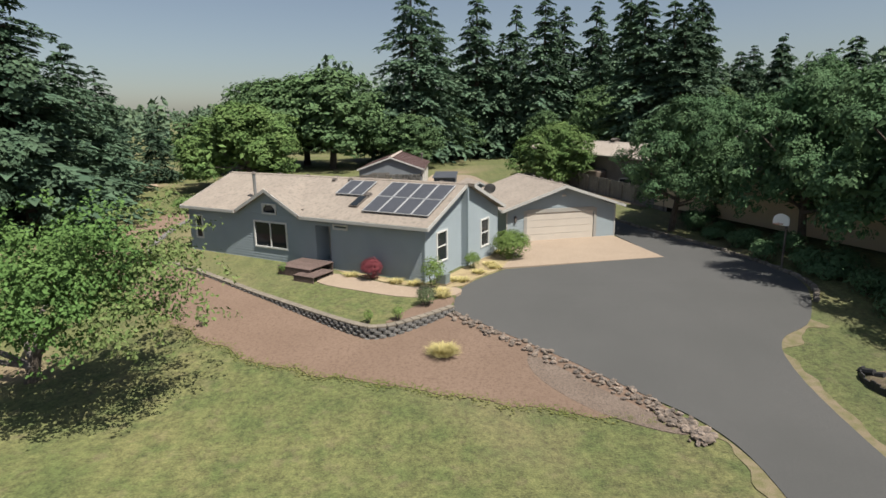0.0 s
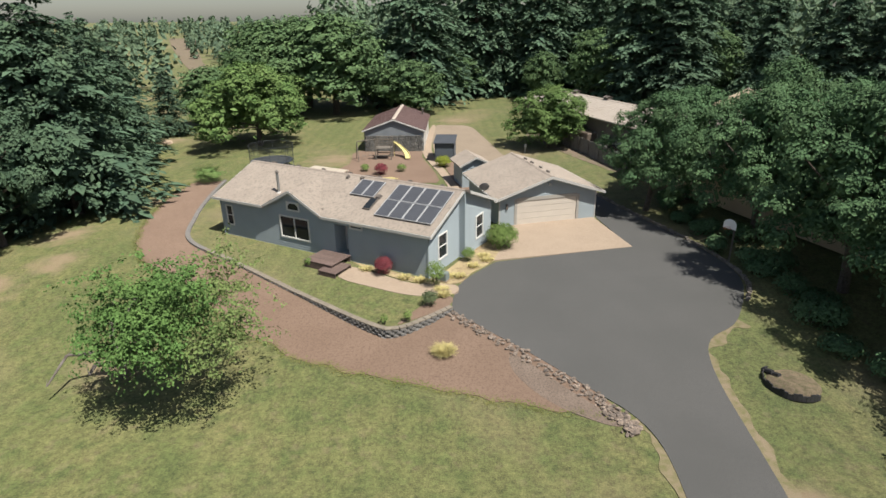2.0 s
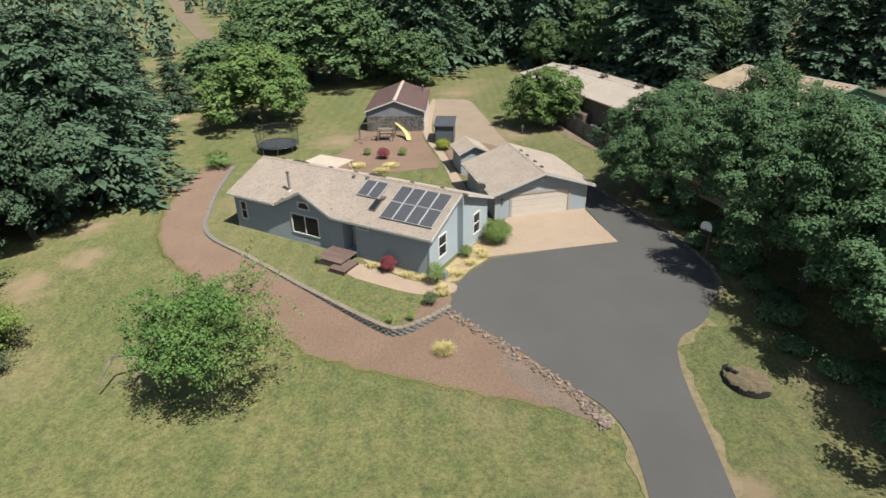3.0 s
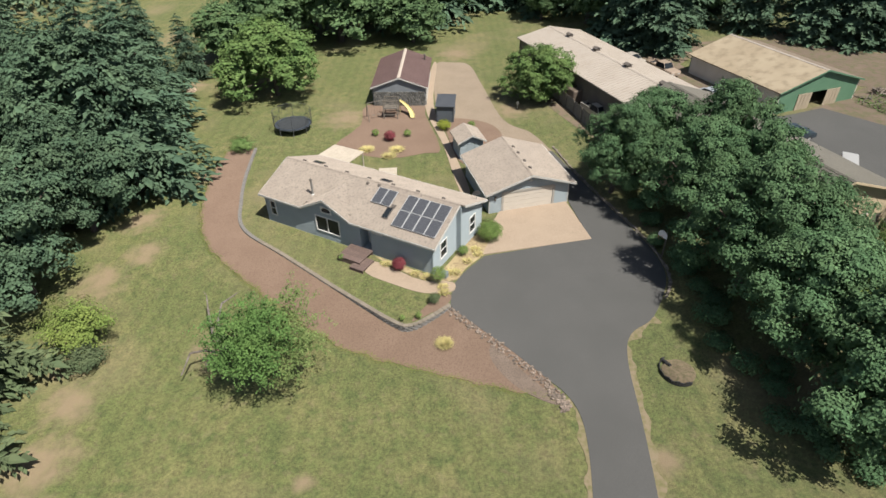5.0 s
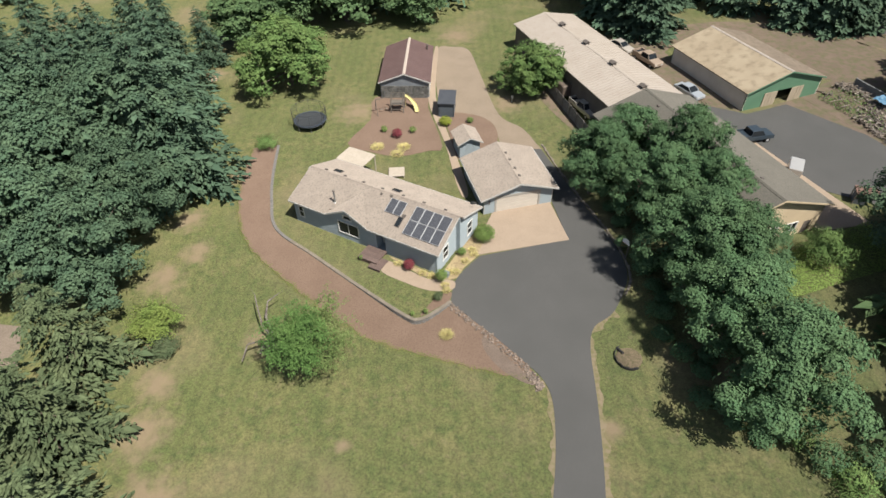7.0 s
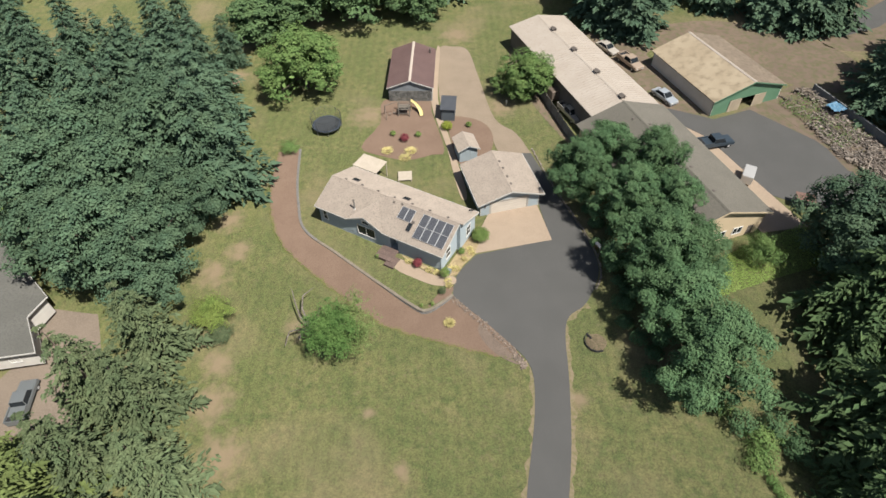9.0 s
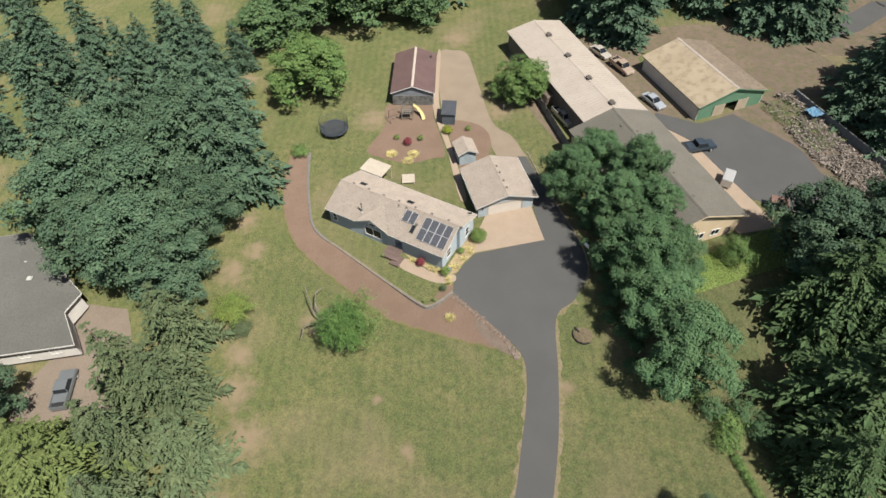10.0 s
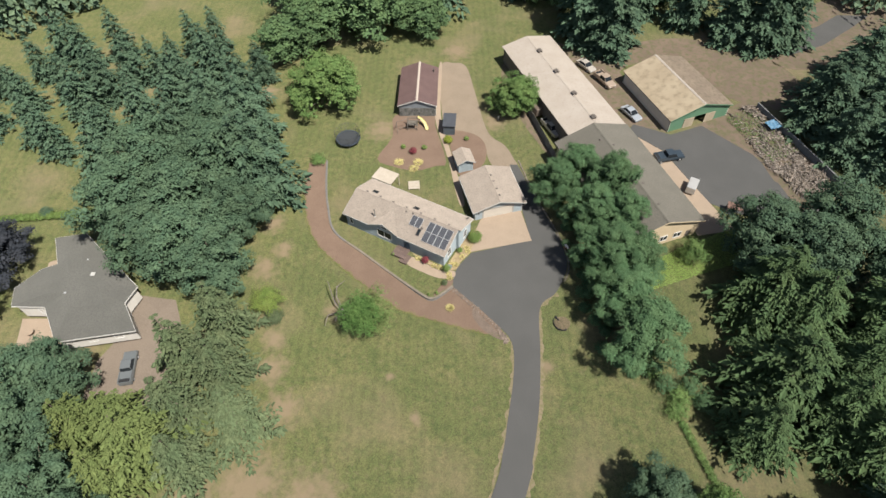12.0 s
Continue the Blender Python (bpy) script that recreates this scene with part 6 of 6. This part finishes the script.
plant(row_maples, [(17.2, 42.5, 9.5), (22, 45.5, 11), (22.9, 35.6, 12.5), (26.5, 41, 12.5), (23.9, 26.8, 12.5), (25.6, 20.6, 11.5), (27.2, 34, 12), (27.5, 27, 10)], "trees along the driveway", rng, 0.92)
plant(row_maples, [(26.5, 14.0, 11.8)], "trees along the driveway", rng, 1.12)
plant(maples, [(47, 29, 13), (52, 25, 15), (58, 30, 15), (63, 23, 15), (24, -7, 9)], "trees at the east edge", rng, 1.1)
plant(brights[1:], [(31, -9, 8)], "trees at the east edge", rng)
plant(dark_cedars, [(43, 7.5, 17), (38.5, 0.5, 13), (48.5, 3, 16), (53, 8, 16), (49.5, 17, 17), (59, 15, 17), (58, 2, 15), (46, 20.5, 16), (65, 10, 16), (51, -1, 14)], "cedars at the east edge", rng, 1.15)
plant(spruces, [(44, -11, 12), (51, -9, 14), (37, -14, 11), (-10.5, -9.5, 7)], "firs at the south edge", rng, 1.25)
plant(spruces, [(69.5, 60.5, 16), (76, 66, 17), (70, 52, 14), (76, 57, 17), (83, 62, 18), (76, 48, 15), (84, 72, 17)], "trees behind the yard", rng, 1.4)
plant(firs, [(67, 86.5, 19), (72.5, 89, 19), (54, 95, 20), (35, 86.5, 22), (62, 89.5, 19), (43, 100, 26), (31, 92, 24)], "firs behind the yard", rng, 1.3)
plant(brights[:1], [(-24, 70.5, 9.6)], "fruit trees", rng, 1.3)
plant(brights[1:], [(13, 67, 7.2)], "fruit trees", rng, 1.15)
plant(light_maples, [(-5.5, 95, 8.5), (-18.5, 96, 17), (-28, 96, 14), (-36, 86, 9), (-12, 102, 10), (-33, 106, 16), (-25, 105, 16), (-30, 90, 11)], "trees at the back of the lawn", rng, 1.45)
plant(maples, [(-37, 45, 17), (-43, 39, 16), (-52, 47, 16), (-34.5, 37.5, 13), (-41, 30, 15), (-36, 29, 12.5), (-47, 32, 15), (-53, 39, 15), (-41, 54, 14)], "trees of the west grove", rng, 1.1)
plant(spruces, [(-33, 45, 20), (-49, 55, 16), (-37, 58, 16.5), (-44, 62, 15), (-40, 68, 14), (-39, 78, 10)], "firs of the west grove", rng, 1.2)
plant(cedars, [(-33.5, 18.5, 14), (-37.8, 13, 14), (-31.8, 10.5, 13), (-27.8, 3.2, 12.5), (-36.5, 5, 13), (-33.5, -2, 13)], "cedars of the west edge", rng, 1.15)
plant(golden_cedars, [(-39, 0, 14), (-43.5, -3, 13), (-44, 4, 12), (-50, 3.5, 11)], "golden cedars of the west edge", rng, 1.2)
plant(maples, [(-58, 9, 13), (-55, 1, 13), (-50, -5, 13), (-45, -10, 12), (-55, 9.5, 12), (-60, 0, 13)], "trees beside the neighbour", rng)
plant(plums, [(-74.5, 27, 11), (-77, 20.5, 10), (-73.5, 33.5, 10)], "plum trees beside the neighbour", rng, 1.15)
plant(young_firs, [(-86, 80, 11), (-79, 85, 12), (-71, 87, 12), (-62, 69, 11), (-55, 87, 11), (-51, 90, 11), (-75, 58, 10), (-64, 53, 11), (-46, 74, 11), (-55, 74, 12), (-72, 68, 11), (-85, 70, 10), (-66, 78, 12), (-80, 62, 10), (-58, 62, 12), (-66, 61, 11), (-78, 74, 11), (-61, 79, 11), (-53, 66, 12), (-69, 73, 11), (-50, 81, 11), (-57, 80, 11), (-84, 88, 12), (-74, 78, 10), (-92, 75, 11), (-90, 64, 10), (-48, 67, 12)], "young firs in the north-west", rng, 1.35)
plant(spruces, [(-5.5, 109, 32), (-2, 118, 28)], "tall firs behind the lawn", rng, 1.1)
plant(far_firs, [(7, 121, 31), (12, 119, 26), (20, 117, 32), (25, 123, 29), (30, 113, 24), (37, 119, 33), (43, 112, 27), (50, 121, 31), (54, 108, 20), (62, 119, 20), (70, 108, 19), (16, 130, 34), (33, 129, 30), (58, 126, 21), (66, 124, 20)], "tall firs behind the lawn", rng, 1.2)
plant(light_maples, [(3, 116, 9), (-14, 113, 12), (19, 108, 10), (27, 104, 12), (41, 106, 14), (48, 104, 13)], "understorey trees behind the lawn", rng, 1.2)

# the old leaning orchard tree with its dead limbs
orchard = thing("orchard_tree", ground_at(-16.6, 20.9), "leaning old fruit tree with bright leaves and bare dead limbs", "tree")
rng = random.Random(41)
bm = bmesh.new()
tube(bm, (0, 0, -0.2), (0.5, 0.0, 1.2), 0.26, 0.2)
tube(bm, (0.5, 0, 1.2), (2.2, -0.4, 2.9), 0.2, 0.13)
tube(bm, (2.2, -0.4, 2.9), (5.0, -2.0, 4.9), 0.13, 0.05)
tube(bm, (0.5, 0, 1.2), (1.7, 1.2, 3.6), 0.15, 0.06)
tube(bm, (2.2, -0.4, 2.9), (3.6, -3.4, 3.8), 0.09, 0.03)
tube(bm, (2.2, -0.4, 2.9), (4.2, 0.9, 4.8), 0.09, 0.03)
tube(bm, (2.2, -0.4, 2.9), (6.4, -0.7, 3.5), 0.09, 0.03)
part("trunk", bm, BARK, orchard)
GREYW = mat("dead_wood", (0.10, 0.08, 0.068), (0.20, 0.175, 0.155), size=2.5, rough=0.95, bump=0.5, bump_size=15)
for pts in ([(0.3, 0, 0.7), (-1.0, -0.4, 1.6), (-1.9, -1.0, 1.9), (-2.3, -2.3, 1.0)], [(0.3, 0, 0.7), (-1.1, 1.4, 1.6), (-1.9, 3.2, 2.2), (-2.4, 4.6, 2.6)], [(0.3, 0.2, 0.9), (-0.9, 2.2, 2.0), (-1.0, 3.8, 2.4), (0.1, 4.6, 2.8)],
            [(0.3, -0.1, 0.7), (-0.7, -0.9, 1.3), (-0.8, -1.4, 1.0)]):
    bm = bmesh.new()
    for i in range(len(pts) - 1):
        tube(bm, pts[i], pts[i + 1], 0.13 - 0.03 * i, 0.10 - 0.03 * i, 7)
        q = Vector(pts[i + 1])
        tube(bm, q, q + Vector((rng.uniform(-0.6, 0.6), rng.uniform(-0.3, 0.7), rng.uniform(0.1, 0.5))), 0.025, 0.008, 5)
    part("dead_limb", bm, GREYW, orchard, "bare grey dead limb")
LOBES = [(2.0, -1.0, 5.0, 2.2, 1.1), (4.2, -1.0, 5.2, 2.2, 1.1), (1.3, -1.6, 3.7, 1.5, 0.9), (3.6, -2.6, 4.1, 1.9, 0.9), (3.2, 0.8, 4.4, 2.0, 0.9),
         (6.0, -0.8, 4.6, 1.9, 0.55), (5.4, 1.2, 5.8, 1.6, 0.45), (5.6, -2.4, 3.6, 1.5, 0.5), (4.8, 2.6, 4.8, 1.5, 0.35), (7.1, 0.3, 3.9, 1.3, 0.35)]
YELLOWISH = leaf_mat("thin_yellowish_leaves", (0.118, 0.165, 0.056), (0.145, 0.185, 0.066))
for name, material, thin in (("crown", leaf_mat("orchard_leaves", (0.076, 0.146, 0.042), (0.104, 0.176, 0.052)), False), ("thin_foliage", YELLOWISH, True)):
    vs, fs = [], []
    for cx, cy, cz, r, full in LOBES:
        if (full < 0.6) != thin:
            continue
        for k in range(int(72 * full * r * r / 4)):
            d0 = Vector((rng.gauss(0, 1), rng.gauss(0, 1), rng.gauss(0, 0.9))).normalized()
            c = Vector((cx + 0.5, cy - 1.6, cz + 0.4)) + d0 * r * (0.35 + 0.75 * rng.random() ** 0.6) * (0.85 + 0.45 * noise.noise(d0 * 2.0 + Vector((cx, cy, cz))))
            run = Vector((rng.gauss(0, 1) + d0.x, rng.gauss(0, 1) + d0.y, rng.gauss(0, 0.4) - 0.25)).normalized()
            for j in range(44):
                d = Vector((rng.gauss(0, 1), rng.gauss(0, 1), rng.gauss(0, 0.6)))
                leaf(vs, fs, c + run * rng.uniform(-0.75, 0.75) + d * 0.15, d.normalized() * 0.8 + d0 * 0.3 + Vector((0.1, -0.1, 0.6)), rng.uniform(0.10, 0.21), rng)
    part(name, leaves_mesh(name, vs, fs, material), material, orchard)


# ---- shrubs ----
def shrub(m, w, h, material, label, category="bush", group="", seed=1, leaves=900, size=0.09, name="bush", stems=5, lumps=0.16):
    rng = random.Random(seed)
    b = thing(name, m, label, category, group)
    bm = bmesh.new()
    for k in range(stems):
        a = 6.283 * k / stems
        tube(bm, (0.05 * math.cos(a), 0.05 * math.sin(a), -0.05), (0.3 * w * math.cos(a), 0.3 * w * math.sin(a), h * 0.6), 0.02, 0.008, 5)
    part("stems", bm, BARK, b)
    v, f = [], []
    for k in range(int(leaves * 1.7)):
        d = Vector((rng.gauss(0, 1), rng.gauss(0, 1), rng.gauss(0, 1))).normalized()
        d.z = abs(d.z) if rng.random() < 0.7 else d.z
        r = rng.uniform(0.55, 1.05) * (1 + lumps * noise.noise(d * 2.3 + Vector((seed, 0, 0))))
        leaf(v, f, Vector((d.x * w / 2 * r, d.y * w / 2 * r, h * 0.45 + d.z * h * 0.52 * r)), d + Vector((0, 0, 0.3)), size * rng.uniform(0.6, 1.2), rng)
    part("foliage", leaves_mesh("foliage", v, f, material), material, b)
    return b


def tuft(m, w, h, material, label, group="", seed=1, blades=420):
    """A low clump of long arching blades."""
    rng = random.Random(seed)
    b = thing("grass_clump", m, label, "grass clump", group)
    v, f = [], []
    for _ in range(blades):
        a, r0 = rng.uniform(0, 6.283), rng.random() ** 0.5
        root = Vector((math.cos(a), math.sin(a), 0)) * w * 0.22 * r0
        tip = root + Vector((math.cos(a), math.sin(a), 0)) * w * 0.33 * rng.random() + Vector((rng.gauss(0, 0.05), rng.gauss(0, 0.05), h * rng.uniform(0.3, 1)))
        mid = (root + tip) / 2 + Vector((0, 0, h * 0.15))
        side = Vector((-math.sin(a), math.cos(a), 0)) * 0.014
        i = len(v)
        v += [root - side, root + side, mid + side, mid - side, tip]
        f += [(i, i + 1, i + 2, i + 3), (i + 3, i + 2, i + 4)]
    tagged(part("blade_mass", leaves_mesh("blade_mass", v, f, material), material, b), kind="stuff")


RED = leaf_mat("barberry_leaves", (0.24, 0.065, 0.075), (0.20, 0.05, 0.06))
MIDG = leaf_mat("shrub_leaves", (0.165, 0.235, 0.068), (0.14, 0.21, 0.062))
YELG = leaf_mat("yellow_green_leaves", (0.24, 0.27, 0.045), (0.20, 0.24, 0.04))
STRAW = leaf_mat("straw_blades", (0.52, 0.45, 0.20), (0.46, 0.40, 0.18), spread=0.2)
FRONT = 0.13
shrub(pose(4.1, 34.4, FRONT), 2.5, 1.75, MIDG, "large rounded green shrub beside the garage apron", seed=51, leaves=2600, size=0.13)
shrub(pose(1.6, 31.9, FRONT), 1.0, 0.95, MIDG, "small green shrub at the gable wall", seed=52, leaves=700)
shrub(pose(-0.6, 28.0, FRONT), 1.3, 1.7, MIDG, "tall loose rose shrub at the house corner", "rose bush", seed=53, leaves=650, size=0.11)
shrub(pose(-0.9, 25.6, level(-0.9, 25.6) + 0.05), 1.0, 0.95, LEAF_CEDAR, "grey-green shrub at the terrace corner", seed=54, leaves=480, size=0.1)
shrub(pose(-4.0, 29.9, FRONT), 1.25, 1.15, RED, "round dark red barberry bush before the house", seed=55, leaves=1700, size=0.09)
shrub(pose(-9.2, 31.4, FRONT), 0.6, 0.55, MIDG, "small green shrub beside the deck", seed=56, leaves=300, size=0.07)
shrub(pose(-3.4, 23.7, level(-3.4, 23.7) + 0.05), 0.5, 0.6, MIDG, "small rose plant behind the wall", "rose bush", seed=57, leaves=160, size=0.08)
shrub(pose(-2.1, 23.9, level(-2.1, 23.9) + 0.05), 0.55, 0.7, MIDG, "small white-flowered rose behind the wall", "rose bush", seed=58, leaves=180, size=0.08)
shrub(ground_at(-11.3, 25.0), 0.5, 0.7, LEAF_CEDAR, "spindly young shrub in the mulch", seed=59, leaves=110, size=0.07)
tuft(ground_at(-0.1, 21.7), 1.7, 0.4, STRAW, "clump of yellow ornamental grass in the mulch", seed=60, blades=900)
shrub(ground_at(-8.6, 56.8), 1.0, 0.9, MIDG, "small green shrub in the play bed", group="play bed shrubs", seed=61, leaves=600)
shrub(ground_at(-4.6, 56.5), 1.1, 0.95, MIDG, "small green shrub in the play bed", group="play bed shrubs", seed=62, leaves=600)
shrub(ground_at(-6.7, 55.4), 1.5, 1.3, RED, "round dark red barberry bush in the play bed", seed=63, leaves=1500, size=0.1)
shrub(ground_at(-0.1, 58.3), 1.9, 1.3, YELG, "yellow-green shrub beside the path", seed=64, leaves=1500, size=0.12)
shrub(ground_at(3.4, 58.8), 1.1, 0.9, MIDG, "small green shrub beside the shed", seed=65, leaves=600)
shrub(ground_at(-24.2, 53.3), 2.9, 1.7, LEAF_BRIGHT, "rounded light green shrub at the end of the mulch path", seed=66, leaves=2200, size=0.14, lumps=0.8)
shrub(ground_at(-28.3, 22.9), 4.8, 4.0, leaf_mat("light_bush_leaves", (0.140, 0.200, 0.052), (0.18, 0.225, 0.06)), "large yellow-green bush at the edge of the lawn", seed=67, leaves=3400, size=0.2, lumps=1.0)
shrub(ground_at(-27.0, 20.6), 3.0, 1.9, LEAF_CEDAR, "grey-green bush at the edge of the lawn", seed=68, leaves=1500, size=0.18, lumps=0.6)
shrub(ground_at(38, 29.5), 4.4, 4.0, LEAF_BRIGHT, "small leafy tree before the cream building", "tree", seed=69, leaves=2600, size=0.19, lumps=0.9)
shrub(ground_at(-72, 43, 0), 2.4, 1.8, LEAF_FIR, "round clipped dark shrub on the far lawn", seed=70, leaves=1200, size=0.15)
for k, (x, y) in enumerate(((-9.3, 53.0), (-5.7, 52.9), (-6.5, 51.3))):
    tuft(ground_at(x, y), 2.4, 0.25, STRAW, "patch of yellow dry grass in the play bed", "dry grass patches", seed=71 + k, blades=800)
rng = random.Random(77)
for k in range(26):
    t = k / 25
    p = Vector((21.0 + 5.0 * t + rng.uniform(-1.5, 1.5) - 3 * math.sin(t * 3.1), 46 - 36 * t + rng.uniform(-1, 1)))
    shrub(ground_at(p.x, p.y), rng.uniform(1.4, 2.6), rng.uniform(0.8, 1.6), LEAF_MAPLE, "dark undergrowth shrub below the trees", group="undergrowth", seed=100 + k, leaves=420, size=0.22)
for k, (x, y, h) in enumerate(((29.5, 9.0, 2.6), (31.2, 7.2, 2.2), (33.0, 8.6, 2.4), (30.3, 5.2, 1.8), (34.5, 6.2, 1.9), (28.2, 11.2, 2.6))):
    shrub(ground_at(x, y), 3.2, h, LEAF_BRIGHT if k % 2 else LEAF_MAPLE, "loose green bush at the end of the tree row", group="bushes at the row's end", seed=170 + k, leaves=800, size=0.22, lumps=0.7)
for k, (x, y) in enumerate(((-2.6, 29.15), (-1.6, 28.75), (-5.2, 30.6), (0.9, 29.3), (1.9, 30.9), (2.7, 32.6), (0.2, 29.3), (3.5, 35.6), (-0.1, 26.7), (-0.2, 27.4), (2.9, 31.9))):
    tuft(pose(x, y, 0.02), 1.3, 0.28, STRAW, "clump of pale yellow grass in the front bed", "straw clumps in the front bed", seed=190 + k, blades=260)
for k in range(16):
    x, y = -80 + k * 1.25, 41.5 + k * 0.12
    shrub(ground_at(x, y), 1.9, 1.3, MIDG, "green hedge shrub at the neighbour's lawn", "hedge", "neighbour hedge", seed=130 + k, leaves=420, size=0.17)
for k in range(12):
    x, y = 30.9 + k * 0.24, 3.4 - k * 0.85
    shrub(ground_at(x, y), 1.3, 0.8, LEAF_BRIGHT, "low bright hedge shrub at the lawn's edge", "hedge", "east hedge", seed=150 + k, leaves=300, size=0.14)


def scatter(name, count, spot, material, label, size, seed, tall=0.35, flat=False):
    """A mat of low leaves: one object that nobody could count."""
    rng = random.Random(seed)
    v, f = [], []
    for _ in range(count):
        x, y = spot(rng)
        leaf(v, f, Vector((x, y, land(x, y) + rng.uniform(0.03, tall))), Vector((rng.gauss(0, 0.12 if flat else 0.5), rng.gauss(0, 0.12 if flat else 0.5), 1)), size * rng.uniform(0.6, 1.3), rng)
    tagged(new(name, leaves_mesh(name, v, f, material)), label, name.replace("_", " "), kind="stuff")


scatter("ground_cover", 12000, lambda r: (lambda a, b: (27 + 19.5 * a + 0.5 * b, 27.0 + 8.5 * a - (4 + 2.5 * a) * b))(r.random(), r.random()), leaf_mat("ground_cover_leaves", (0.185, 0.265, 0.070), (0.215, 0.285, 0.085)), "bright green ground cover before the cream building", 0.2, 81, 0.10, True)


def beside(line, wide, off=0.0):
    """A chooser of random spots along a line, thinning out to both sides."""
    def spot(r):
        i = r.randrange(len(line) - 1)
        a, b = line[i], line[i + 1]
        p = a + (b - a) * r.random()
        n = Vector((a.y - b.y, b.x - a.x)).normalized()
        p = p + n * (off + r.gauss(0, wide))
        return p.x, p.y
    return spot


FRINGE = leaf_mat("grass_blades", (0.112, 0.127, 0.039), (0.150, 0.145, 0.055), 0.2, 0.0)
scatter("lawn_fringe", 4500, beside(mulch_edge, 0.16), FRINGE, "ragged grass creeping over the edge of the mulch", 0.11, 82, 0.037, True)
scatter("weeds", 1700, lambda r: (lambda a, b: (53.5 + 6 * a + 5 * b, 62.5 + 3 * a - 12 * b))(r.random() ** 1.4, r.random()), LEAF_BRIGHT, "scattered green weeds between the rubble", 0.24, 85, 0.5)

# far woods: one mass of crowns out to the horizon
rng = random.Random(99)
v, f = [], []
for k in range(2100):
    d = 125 + 700 * rng.random() ** 1.6
    a = rng.uniform(-0.95, 0.95)
    x, y = d * math.sin(a), 20 + d * math.cos(a)
    if abs(x) < 85 and y < 128 or (-0.475 < x / y < -0.425 and d < 420) or noise.noise((x * 0.008, y * 0.008, 4)) < -0.32:
        continue
    h = rng.uniform(8, 15) if x / y < -0.2 else rng.uniform(12, 24)
    conic = rng.random() < 0.55
    base = land(x, y)
    big = 1.3 + d * 0.0035
    for q in range(int(95 * max(0.3, 1 - d / 700))):
        z = rng.random()
        w = h * (0.19 * (1 - z) + 0.01 if conic else 0.27 * math.sin(math.pi * (0.15 + 0.8 * z)))
        th = rng.uniform(0, 6.283)
        c = Vector((x + w * math.cos(th), y + w * math.sin(th), base + h * (0.06 + 0.93 * z)))
        leaf(v, f, c, Vector((math.cos(th), math.sin(th), 0.7)), big * rng.uniform(0.6, 1.3), rng)
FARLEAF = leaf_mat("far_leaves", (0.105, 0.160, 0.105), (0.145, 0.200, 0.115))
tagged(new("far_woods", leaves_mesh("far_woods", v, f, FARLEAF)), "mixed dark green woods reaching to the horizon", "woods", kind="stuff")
for t in plums + dark_cedars + golden_cedars + maples + row_maples + far_firs + young_firs + light_maples + brights + firs + spruces + cedars:
    for o in (*t.children_recursive, t):
        bpy.data.objects.remove(o)
